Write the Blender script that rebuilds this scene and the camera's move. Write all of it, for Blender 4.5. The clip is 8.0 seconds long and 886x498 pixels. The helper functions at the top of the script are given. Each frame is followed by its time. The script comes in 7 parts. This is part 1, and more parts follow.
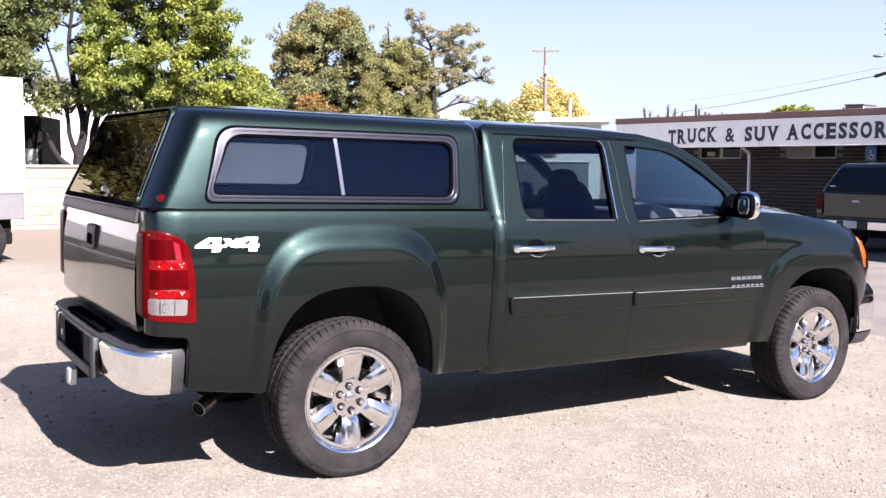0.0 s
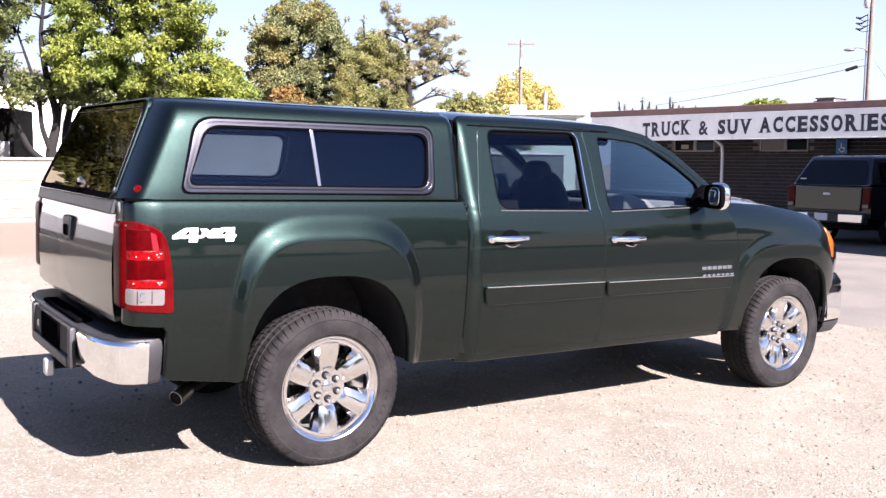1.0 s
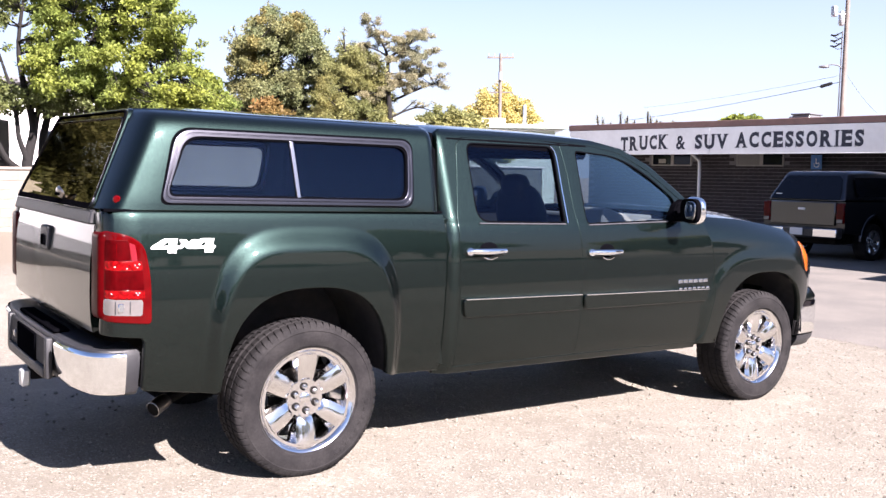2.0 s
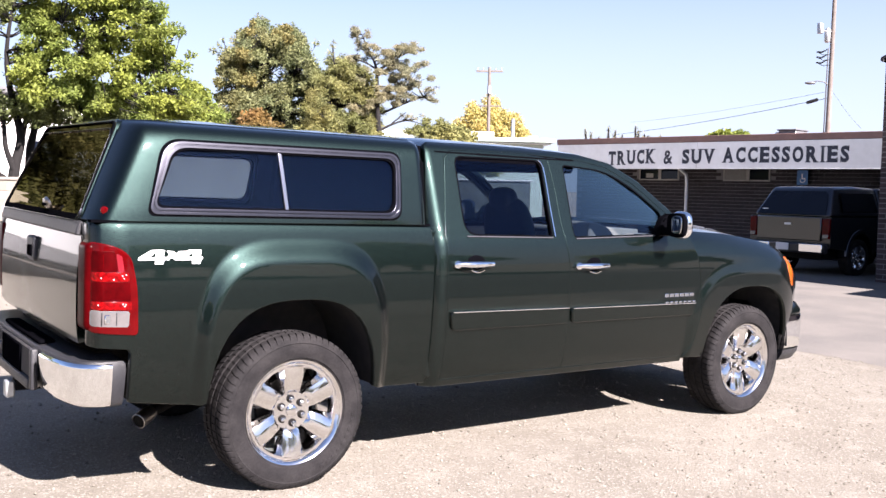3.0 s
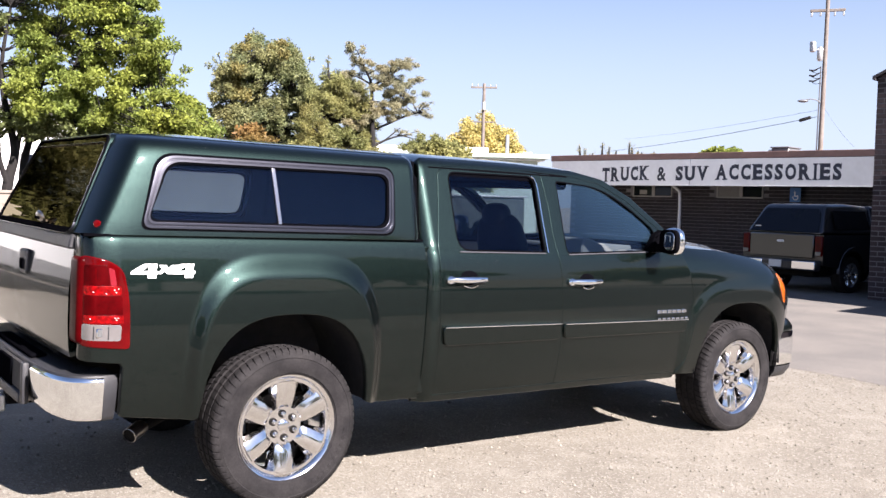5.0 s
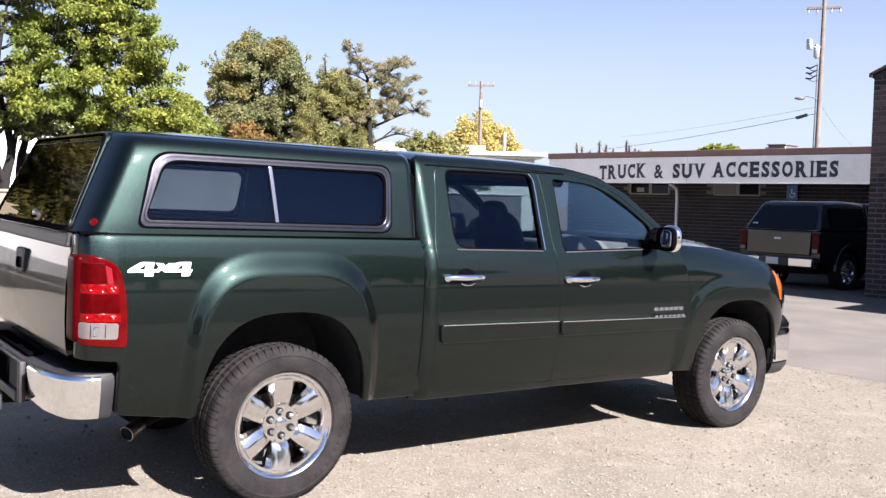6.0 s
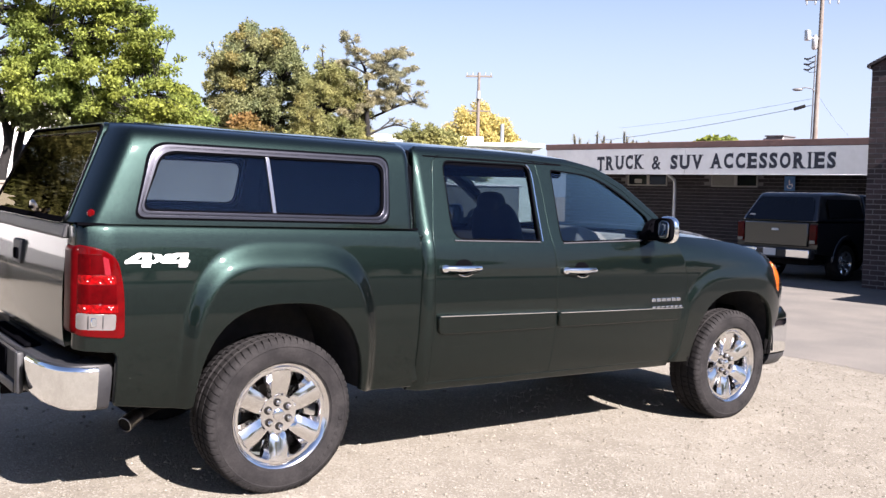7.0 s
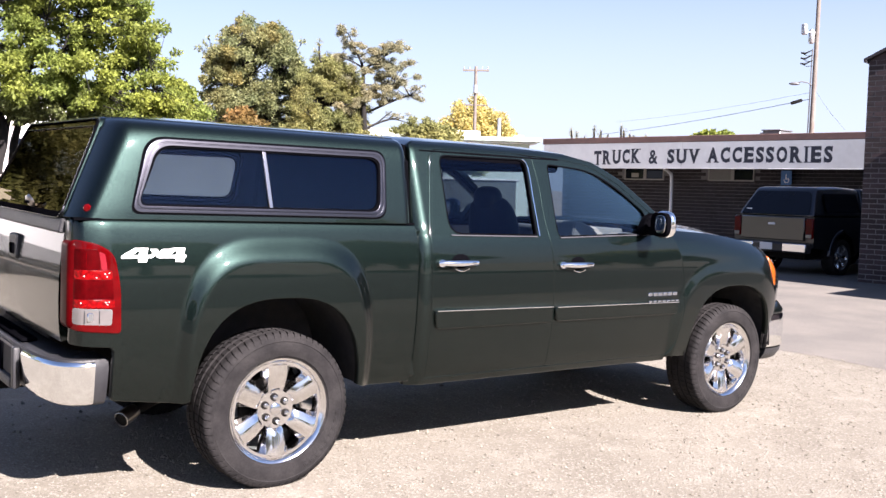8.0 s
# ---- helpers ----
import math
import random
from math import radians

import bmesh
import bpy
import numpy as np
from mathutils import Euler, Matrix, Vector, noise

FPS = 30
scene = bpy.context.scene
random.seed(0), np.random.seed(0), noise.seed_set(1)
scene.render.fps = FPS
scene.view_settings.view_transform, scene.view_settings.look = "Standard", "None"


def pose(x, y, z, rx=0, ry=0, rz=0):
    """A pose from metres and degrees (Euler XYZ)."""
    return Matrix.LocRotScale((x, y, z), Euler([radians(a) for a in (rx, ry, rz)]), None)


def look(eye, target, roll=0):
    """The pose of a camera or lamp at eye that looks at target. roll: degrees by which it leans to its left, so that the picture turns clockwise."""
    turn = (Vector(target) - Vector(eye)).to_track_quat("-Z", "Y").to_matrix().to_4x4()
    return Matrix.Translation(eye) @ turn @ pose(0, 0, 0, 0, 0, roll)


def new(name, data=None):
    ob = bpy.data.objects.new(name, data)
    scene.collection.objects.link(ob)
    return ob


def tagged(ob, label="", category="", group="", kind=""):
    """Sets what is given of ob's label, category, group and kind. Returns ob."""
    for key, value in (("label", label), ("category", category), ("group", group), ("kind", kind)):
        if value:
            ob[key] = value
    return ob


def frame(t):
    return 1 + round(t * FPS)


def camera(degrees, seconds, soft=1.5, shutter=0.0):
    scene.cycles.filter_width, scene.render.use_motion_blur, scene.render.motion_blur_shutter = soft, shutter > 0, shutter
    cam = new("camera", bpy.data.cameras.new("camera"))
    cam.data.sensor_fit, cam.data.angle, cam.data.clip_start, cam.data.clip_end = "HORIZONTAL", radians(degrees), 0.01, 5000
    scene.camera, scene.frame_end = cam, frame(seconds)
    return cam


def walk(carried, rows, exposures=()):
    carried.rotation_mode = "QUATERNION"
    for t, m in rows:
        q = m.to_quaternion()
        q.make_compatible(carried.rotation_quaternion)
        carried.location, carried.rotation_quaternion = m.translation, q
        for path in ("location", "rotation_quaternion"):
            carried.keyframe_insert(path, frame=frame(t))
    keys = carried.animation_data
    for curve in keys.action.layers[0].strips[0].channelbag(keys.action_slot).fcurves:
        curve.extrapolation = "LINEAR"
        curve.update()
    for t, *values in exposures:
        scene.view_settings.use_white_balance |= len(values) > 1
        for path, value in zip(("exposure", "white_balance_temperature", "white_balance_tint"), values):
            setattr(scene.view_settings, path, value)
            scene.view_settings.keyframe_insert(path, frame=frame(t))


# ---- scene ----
# ---------------------------------------------------------------- camera
# The lot falls gently away; LEAN carries the truck's own frame into the upright world.
LEAN = Matrix.Rotation(radians(1.3), 4, Vector((0.56, 0.83, 0.0)))
cam = camera(50.0, 8.0, soft=1.45)
PATH = [
    (0, (-2.159, -4.162, 1.584), (-1.093, -2.479, 1.41), 1.6),
    (0.5, (-2.177, -4.196, 1.581), (-1.089, -2.528, 1.392), 1.6),
    (1, (-2.188, -4.216, 1.574), (-1.08, -2.561, 1.387), 1.6),
    (1.5, (-2.198, -4.23, 1.575), (-1.069, -2.588, 1.401), 1.8),
    (3, (-2.209, -4.249, 1.577), (-1.043, -2.63, 1.445), 2.4),
    (3.5, (-2.212, -4.256, 1.577), (-1.041, -2.64, 1.46), 2.6),
    (4, (-2.213, -4.259, 1.581), (-1.039, -2.643, 1.474), 2.7),
    (4.5, (-2.21, -4.258, 1.579), (-1.035, -2.643, 1.48), 2.7),
    (6, (-2.209, -4.262, 1.576), (-1.028, -2.651, 1.473), 2.6),
    (6.5, (-2.209, -4.262, 1.575), (-1.026, -2.654, 1.463), 2.6),
    (7, (-2.208, -4.262, 1.574), (-1.023, -2.655, 1.453), 2.6),
    (7.5, (-2.204, -4.257, 1.571), (-1.016, -2.653, 1.444), 2.6),
    (8, (-2.207, -4.262, 1.577), (-1.017, -2.66, 1.444), 2.6),
]
walk(cam, [(t, LEAN @ look(eye, target, roll)) for t, eye, target, roll in PATH],
     exposures=[(0, 2.38, 6320, 24), (0.5, 2.45, 6340, 24), (1.0, 2.53, 6350, 24), (1.5, 2.53, 6350, 24), (3.0, 2.42, 6370, 22), (3.5, 2.36, 6360, 21), (4.5, 2.27, 6380, 19), (6, 2.19, 6420, 19), (7, 2.26, 6440, 19), (8, 2.38, 6460, 21)])

# ---------------------------------------------------------------- sky and sun
SUN_HEIGHT = 37.5
SUN_TO = Vector((-0.08, 1.0, 0)).normalized()          # the way the shadows fall
sky = bpy.data.worlds.new("sky")
scene.world = sky
sky.use_nodes = True
sky_tex = sky.node_tree.nodes.new("ShaderNodeTexSky")
sky_tex.sky_type = "NISHITA"
sky_tex.sun_disc = False
sky_tex.sun_elevation = radians(SUN_HEIGHT)
sky_tex.sun_rotation = math.atan2(-SUN_TO.x, -SUN_TO.y)
sky_tex.air_density, sky_tex.dust_density, sky_tex.ozone_density = 1.0, 0.8, 5.5
sky_bg = sky.node_tree.nodes["Background"]
sky_bg.inputs["Strength"].default_value = 0.034
haze = sky.node_tree.nodes.new("ShaderNodeMix")          # bright haze
haze.data_type = "RGBA"
sky_dir, sky_sep, sky_map = (sky.node_tree.nodes.new(k) for k in ("ShaderNodeTexCoord", "ShaderNodeSeparateXYZ", "ShaderNodeMapRange"))
sky_map.interpolation_type = "SMOOTHSTEP"                # thickest low down, thin overhead
for key, value in (("From Min", 0.03), ("From Max", 0.36), ("To Min", 0.72), ("To Max", 0.05)):
    sky_map.inputs[key].default_value = value
sky.node_tree.links.new(sky_dir.outputs["Generated"], sky_sep.inputs[0])
sky.node_tree.links.new(sky_sep.outputs[2], sky_map.inputs["Value"])
sky.node_tree.links.new(sky_map.outputs[0], haze.inputs["Factor"])
haze.inputs["B"].default_value = (5.35, 6.12, 7.45, 1)
sky.node_tree.links.new(sky_tex.outputs[0], haze.inputs["A"])
sky.node_tree.links.new(haze.outputs["Result"], sky_bg.inputs["Color"])
sun = new("sun", bpy.data.lights.new("sun", "SUN"))
sun.data.energy, sun.data.angle, sun.data.color = 5.0, radians(0.53), (1.0, 0.95, 0.87)
sun_way = SUN_TO * math.cos(radians(SUN_HEIGHT)) + Vector((0, 0, -math.sin(radians(SUN_HEIGHT))))
sun.matrix_world = look((0, -30, 30), Vector((0, -30, 30)) + sun_way)
# ---------------------------------------------------------------- materials
def material(name, colour, rough=0.5, metal=0.0, grain=0.0, scale=60.0, second=None, blotch=6.0, bump=0.0, bump_scale=None, coat=0.0, spec=0.5, vary=0.0, detail=5.0):
    """A principled material: two noises (grain and blotches) move the colour, one lifts the surface."""
    m = bpy.data.materials.new(name)
    m.use_nodes = True
    nt = m.node_tree
    b = nt.nodes["Principled BSDF"]
    b.inputs["Roughness"].default_value, b.inputs["Metallic"].default_value = rough, metal
    b.inputs["Coat Weight"].default_value, b.inputs["Specular IOR Level"].default_value = coat, spec
    b.inputs["Coat Roughness"].default_value = 0.03
    c = (*colour, 1)
    b.inputs["Base Color"].default_value = c
    coord = nt.nodes.new("ShaderNodeTexCoord")
    if grain or second or vary:
        fine, broad = nt.nodes.new("ShaderNodeTexNoise"), nt.nodes.new("ShaderNodeTexNoise")
        fine.inputs["Scale"].default_value, fine.inputs["Detail"].default_value = scale, detail
        broad.inputs["Scale"].default_value, broad.inputs["Detail"].default_value = blotch, 4
        for n in (fine, broad):
            nt.links.new(coord.outputs["Object"], n.inputs["Vector"])
        mix = nt.nodes.new("ShaderNodeMix")
        mix.data_type = "RGBA"
        mix.inputs["A"].default_value, mix.inputs["B"].default_value = c, (*(second or [v * (1 - grain) for v in colour]), 1)
        ramp = nt.nodes.new("ShaderNodeMapRange")
        ramp.inputs["From Min"].default_value, ramp.inputs["From Max"].default_value = 0.35, 0.68
        nt.links.new(broad.outputs["Fac"], ramp.inputs["Value"])
        nt.links.new(ramp.outputs[0], mix.inputs["Factor"])
        hsv = nt.nodes.new("ShaderNodeHueSaturation")
        span = nt.nodes.new("ShaderNodeMapRange")
        span.inputs["From Min"].default_value, span.inputs["From Max"].default_value = 0.25, 0.75
        span.inputs["To Min"].default_value, span.inputs["To Max"].default_value = 1 - grain, 1 + grain
        nt.links.new(fine.outputs["Fac"], span.inputs["Value"])
        out = span.outputs[0]
        if vary:
            info, rnd, mul = nt.nodes.new("ShaderNodeObjectInfo"), nt.nodes.new("ShaderNodeMapRange"), nt.nodes.new("ShaderNodeMath")
            geo, add = nt.nodes.new("ShaderNodeNewGeometry"), nt.nodes.new("ShaderNodeMath")
            frac = nt.nodes.new("ShaderNodeMath")
            frac.operation = "FRACT"
            nt.links.new(info.outputs["Random"], add.inputs[0])
            nt.links.new(geo.outputs["Random Per Island"], add.inputs[1])
            nt.links.new(add.outputs[0], frac.inputs[0])
            rnd.inputs["To Min"].default_value, rnd.inputs["To Max"].default_value = 1 - vary, 1 + vary
            mul.operation = "MULTIPLY"
            nt.links.new(frac.outputs[0], rnd.inputs["Value"])
            nt.links.new(rnd.outputs[0], mul.inputs[0])
            nt.links.new(out, mul.inputs[1])
            out = mul.outputs[0]
        nt.links.new(out, hsv.inputs["Value"])
        nt.links.new(mix.outputs["Result"], hsv.inputs["Color"])
        nt.links.new(hsv.outputs[0], b.inputs["Base Color"])
    if bump:
        n, bp = nt.nodes.new("ShaderNodeTexNoise"), nt.nodes.new("ShaderNodeBump")
        n.inputs["Scale"].default_value, n.inputs["Detail"].default_value = bump_scale or scale, 6
        bp.inputs["Strength"].default_value, bp.inputs["Distance"].default_value = bump, 0.01
        nt.links.new(coord.outputs["Object"], n.inputs["Vector"])
        nt.links.new(n.outputs["Fac"], bp.inputs["Height"])
        nt.links.new(bp.outputs[0], b.inputs["Normal"])
    return m


def glass_material(name, tint, through_part=0.5, ior=1.45, shine=(0.66, 0.80, 1.0), ripple=0.0, film=0.0):
    """Tinted pane: part clear, part its own dark tint, with a mirror-like surface by Fresnel."""
    m = bpy.data.materials.new(name)
    m.use_nodes = True
    nt = m.node_tree
    nt.nodes.clear()
    out, clear, gloss, mix, facing, power, fres = (nt.nodes.new("ShaderNode" + k) for k in ("OutputMaterial", "BsdfTransparent", "BsdfGlossy", "MixShader", "LayerWeight", "Math", "MapRange"))
    clear.inputs["Color"].default_value = (*[v * through_part for v in tint], 1)
    gloss.inputs["Roughness"].default_value = 0.015
    # the shine colour tints the reflection; blue paints in a bluer sky
    gloss.inputs["Color"].default_value = (*shine, 1)
    facing.inputs["Blend"].default_value = 0.5
    power.operation, power.inputs[1].default_value = "POWER", 5.0
    fres.inputs["To Min"].default_value = ((ior - 1) / (ior + 1))**2          # the same from both sides of the pane
    nt.links.new(facing.outputs["Facing"], power.inputs[0])
    nt.links.new(power.outputs[0], fres.inputs["Value"])
    nt.links.new(fres.outputs[0], mix.inputs[0])
    nt.links.new(clear.outputs[0], mix.inputs[1])
    nt.links.new(gloss.outputs[0], mix.inputs[2])
    nt.links.new(mix.outputs[0], out.inputs[0])
    if ripple:                 # slightly wavy pane
        coord, stretch, wave, bp = (nt.nodes.new("ShaderNode" + k) for k in ("TexCoord", "Mapping", "TexNoise", "Bump"))
        stretch.inputs["Scale"].default_value = (2.0, 2.0, 26.0)
        wave.inputs["Scale"].default_value = 1.0
        bp.inputs["Strength"].default_value, bp.inputs["Distance"].default_value = ripple, 0.01
        nt.links.new(coord.outputs["Object"], stretch.inputs[0])
        nt.links.new(stretch.outputs[0], wave.inputs["Vector"])
        nt.links.new(wave.outputs["Fac"], bp.inputs["Height"])
        nt.links.new(bp.outputs[0], gloss.inputs["Normal"])
    if film:                   # blue haze painted over the pane in place of reflected sky
        dust_haze, over = nt.nodes.new("ShaderNodeBsdfTranslucent"), nt.nodes.new("ShaderNodeMixShader")
        dust_haze.inputs["Color"].default_value = (0.065, 0.125, 0.185, 1)
        over.inputs[0].default_value = film
        nt.links.new(mix.outputs[0], over.inputs[1])
        nt.links.new(dust_haze.outputs[0], over.inputs[2])
        nt.links.new(over.outputs[0], out.inputs[0])
    return m


def paint_material(name, deep, flake, rough=0.32):
    """Metallic car paint: dark base with tilted flakes under a clear coat, lightly dusty."""
    m = material(name, deep, rough, 1.0, coat=1.0)
    nt = m.node_tree
    b = nt.nodes["Principled BSDF"]
    b.inputs["Coat IOR"].default_value = 1.39
    coord = nt.nodes.new("ShaderNodeTexCoord")
    cells = nt.nodes.new("ShaderNodeTexVoronoi")
    cells.inputs["Scale"].default_value = 950
    nt.links.new(coord.outputs["Object"], cells.inputs["Vector"])
    mix = nt.nodes.new("ShaderNodeMix")
    mix.data_type = "RGBA"
    mix.inputs["A"].default_value, mix.inputs["B"].default_value = (*deep, 1), (*flake, 1)
    sep = nt.nodes.new("ShaderNodeSeparateColor")
    nt.links.new(cells.outputs["Color"], sep.inputs[0])
    pick = nt.nodes.new("ShaderNodeMapRange")
    pick.inputs["From Min"].default_value, pick.inputs["From Max"].default_value = 0.0, 1.0
    nt.links.new(sep.outputs[0], pick.inputs["Value"])
    nt.links.new(pick.outputs[0], mix.inputs["Factor"])
    # scattered specks of dried mud and water spots
    spots, near, wide, speck = (nt.nodes.new("ShaderNode" + k) for k in ("TexVoronoi", "MapRange", "SeparateColor", "Mix"))
    spots.inputs["Scale"].default_value = 42
    nt.links.new(coord.outputs["Object"], spots.inputs["Vector"])
    near.inputs["From Min"].default_value, near.inputs["From Max"].default_value = 0.02, 0.06
    near.inputs["To Min"].default_value, near.inputs["To Max"].default_value = 0.8, 0.0
    nt.links.new(spots.outputs["Distance"], near.inputs["Value"])
    nt.links.new(spots.outputs["Color"], wide.inputs[0])
    few = nt.nodes.new("ShaderNodeMath")
    few.operation, few.inputs[1].default_value = "GREATER_THAN", 0.66
    only_few = nt.nodes.new("ShaderNodeMath")
    only_few.operation = "MULTIPLY"
    nt.links.new(wide.outputs[1], few.inputs[0])
    nt.links.new(near.outputs[0], only_few.inputs[0])
    nt.links.new(few.outputs[0], only_few.inputs[1])
    speck.data_type = "RGBA"
    speck.inputs["B"].default_value = (0.15, 0.15, 0.145, 1)
    nt.links.new(only_few.outputs[0], speck.inputs["Factor"])
    nt.links.new(mix.outputs["Result"], speck.inputs["A"])
    nt.links.new(speck.outputs["Result"], b.inputs["Base Color"])
    dull = nt.nodes.new("ShaderNodeMath")
    dull.operation, dull.inputs[0].default_value = "SUBTRACT", 1.0
    nt.links.new(only_few.outputs[0], dull.inputs[1])
    nt.links.new(dull.outputs[0], b.inputs["Metallic"])
    # flakes lean a little, each its own way
    geo, sub, scl, add, nrm = (nt.nodes.new(k) for k in ("ShaderNodeNewGeometry", "ShaderNodeVectorMath", "ShaderNodeVectorMath", "ShaderNodeVectorMath", "ShaderNodeVectorMath"))
    sub.operation, scl.operation, add.operation, nrm.operation = "SUBTRACT", "SCALE", "ADD", "NORMALIZE"
    sub.inputs[1].default_value = (0.5, 0.5, 0.5)
    scl.inputs["Scale"].default_value = 0.03
    nt.links.new(cells.outputs["Color"], sub.inputs[0])
    nt.links.new(sub.outputs[0], scl.inputs[0])
    nt.links.new(geo.outputs["Normal"], add.inputs[0])
    nt.links.new(scl.outputs[0], add.inputs[1])
    nt.links.new(add.outputs[0], nrm.inputs[0])
    nt.links.new(nrm.outputs[0], b.inputs["Normal"])
    dust_haze = nt.nodes.new("ShaderNodeTexNoise")
    dust_haze.inputs["Scale"].default_value, dust_haze.inputs["Detail"].default_value = 3.0, 6
    nt.links.new(coord.outputs["Object"], dust_haze.inputs["Vector"])
    span = nt.nodes.new("ShaderNodeMapRange")
    span.inputs["To Min"].default_value, span.inputs["To Max"].default_value = 0.02, 0.06
    nt.links.new(dust_haze.outputs["Fac"], span.inputs["Value"])
    nt.links.new(span.outputs[0], b.inputs["Coat Roughness"])
    return m


PAINT = paint_material("dark_green_metallic_paint", (0.0032, 0.0061, 0.0064), (0.0121, 0.0212, 0.0184), 0.43)
PAINT_PEWTER = paint_material("dark_pewter_paint", (0.028, 0.028, 0.033), (0.046, 0.046, 0.053))
PAINT_TAUPE = paint_material("taupe_metallic_paint", (0.064, 0.059, 0.058), (0.094, 0.087, 0.086))
CHROME = material("chrome", (0.86, 0.87, 0.88), 0.06, 1.0, grain=0.04, scale=25, bump=0.02, bump_scale=6)
CHROME_WHEEL = material("polished_chrome_wheel", (0.72, 0.71, 0.71), 0.12, 1.0, grain=0.06, scale=40, bump=0.03, bump_scale=30)
ALU_BRIGHT = material("bright_aluminium", (0.30, 0.30, 0.33), 0.22, 1.0, grain=0.06, scale=40)
LINER = material("wheel_well_liner", (0.020, 0.020, 0.023), 0.75, grain=0.25, scale=20, second=(0.030, 0.028, 0.027), spec=0.2)
ALU = material("anodised_aluminium", (0.062, 0.062, 0.074), 0.26, 1.0, grain=0.06, scale=40)
RUBBER = material("dusty_tyre_rubber", (0.0105, 0.0098, 0.0105), 0.85, grain=0.25, scale=90, second=(0.020, 0.0185, 0.0190), blotch=9, bump=0.25, bump_scale=180, spec=0.12)
DUSTY_SEAL = material("dusty_rubber_seal", (0.028, 0.028, 0.033), 0.55, grain=0.3, scale=60, spec=0.4)
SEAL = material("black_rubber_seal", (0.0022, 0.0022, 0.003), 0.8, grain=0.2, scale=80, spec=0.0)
PLASTIC = material("grey_textured_plastic", (0.017, 0.017, 0.020), 0.5, grain=0.15, scale=120, bump=0.2, bump_scale=300)
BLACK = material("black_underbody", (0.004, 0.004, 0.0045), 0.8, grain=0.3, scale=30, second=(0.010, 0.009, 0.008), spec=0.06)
STEEL = material("exhaust_steel", (0.42, 0.41, 0.40), 0.32, 1.0, grain=0.2, scale=40, second=(0.25, 0.22, 0.2))
LEATHER = material("dark_seat_leather", (0.070, 0.068, 0.074), 0.5, grain=0.1, scale=40, bump=0.15, bump_scale=150, spec=0.25)
BLIND = material("grey_window_blind", (0.17, 0.168, 0.16), 0.7, grain=0.1, scale=30)
BEIGE = material("pale_interior_trim", (0.26, 0.255, 0.24), 0.6, grain=0.06, scale=40)
GLASS_DARK = glass_material("smoked_glass", (0.80, 0.88, 1.0), 0.60, 1.5, (0.48, 0.64, 1.0))
GLASS_REAR = glass_material("privacy_door_glass", (0.76, 0.88, 1.0), 0.29, 1.42, (0.48, 0.64, 1.0))
GLASS_WIND = glass_material("hazy_windshield", (0.86, 0.95, 1.0), 0.85, 1.6, film=0.32)
GLASS_HATCH = glass_material("bronze_hatch_glass", (0.3, 0.33, 0.3), 0.03, 1.34, (0.50, 0.43, 0.30), 0.10)
GLASS = glass_material("tinted_cab_glass", (0.82, 0.92, 1.0), 0.55, 1.85, film=0.30)
MIRROR = material("mirror_glass", (0.5, 0.5, 0.5), 0.01, 1.0)
LENS_RED = material("red_lamp_lens", (0.068, 0.0008, 0.0013), 0.08, grain=0.25, scale=14, second=(0.046, 0.0005, 0.0010), blotch=9, spec=0.16)
LENS_BRIGHT = material("bright_red_lens_optics", (0.17, 0.0010, 0.0016), 0.14, grain=0.6, scale=90, second=(0.07, 0.0005, 0.001), blotch=60, spec=0.2)
LENS_SHEEN = material("pale_red_lens_sheen", (0.15, 0.010, 0.016), 0.12, grain=0.2, scale=30, spec=0.3)
LENS_CLEAR = material("clear_lamp_lens", (0.10, 0.092, 0.092), 0.12, grain=0.1, scale=40, coat=1.0)
LENS_DEEP = material("deep_red_lamp_lens", (0.042, 0.0005, 0.0010), 0.30, grain=0.3, scale=30, spec=0.03)
LENS_AMBER = material("amber_lamp_lens", (0.40, 0.085, 0.010), 0.15, grain=0.15, scale=60, coat=1.0)
WHITE_DECAL = material("white_decal", (0.82, 0.83, 0.82), 0.4, grain=0.03, scale=50)
NAVY = material("navy_sign_paint", (0.009, 0.013, 0.028), 0.5, grain=0.1, scale=20)
SIGN_WHITE = material("white_sign_board", (0.57, 0.58, 0.60), 0.5, grain=0.05, scale=8, second=(0.51, 0.52, 0.54), blotch=1.2)
COPING = material("dark_metal_coping", (0.030, 0.024, 0.027), 0.5, grain=0.15, scale=12)
FASCIA = material("brown_metal_fascia", (0.15, 0.085, 0.075), 0.5, grain=0.12, scale=12, second=(0.11, 0.065, 0.06), blotch=1.5)
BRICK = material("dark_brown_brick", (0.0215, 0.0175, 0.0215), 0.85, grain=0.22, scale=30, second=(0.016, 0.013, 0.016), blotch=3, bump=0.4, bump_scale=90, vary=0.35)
BRICK_RED = material("red_brown_brick", (0.036, 0.0225, 0.025), 0.85, grain=0.22, scale=30, second=(0.026, 0.017, 0.020), blotch=3, bump=0.4, bump_scale=90, vary=0.4)
MORTAR = material("pale_mortar", (0.155, 0.150, 0.156), 0.9, grain=0.15, scale=40, bump=0.3, bump_scale=120)
BLOCK = material("cream_concrete_block", (0.205, 0.178, 0.150), 0.9, grain=0.10, scale=25, second=(0.160, 0.138, 0.116), blotch=1.6, bump=0.4, bump_scale=60, vary=0.13)
STUCCO = material("white_stucco", (0.78, 0.77, 0.75), 0.9, grain=0.04, scale=15, second=(0.70, 0.69, 0.67), blotch=0.6, bump=0.2, bump_scale=50)
SHED_GREY = material("grey_green_shed_paint", (0.066, 0.078, 0.075), 0.7, grain=0.06, scale=9, second=(0.045, 0.054, 0.052), blotch=1.3)
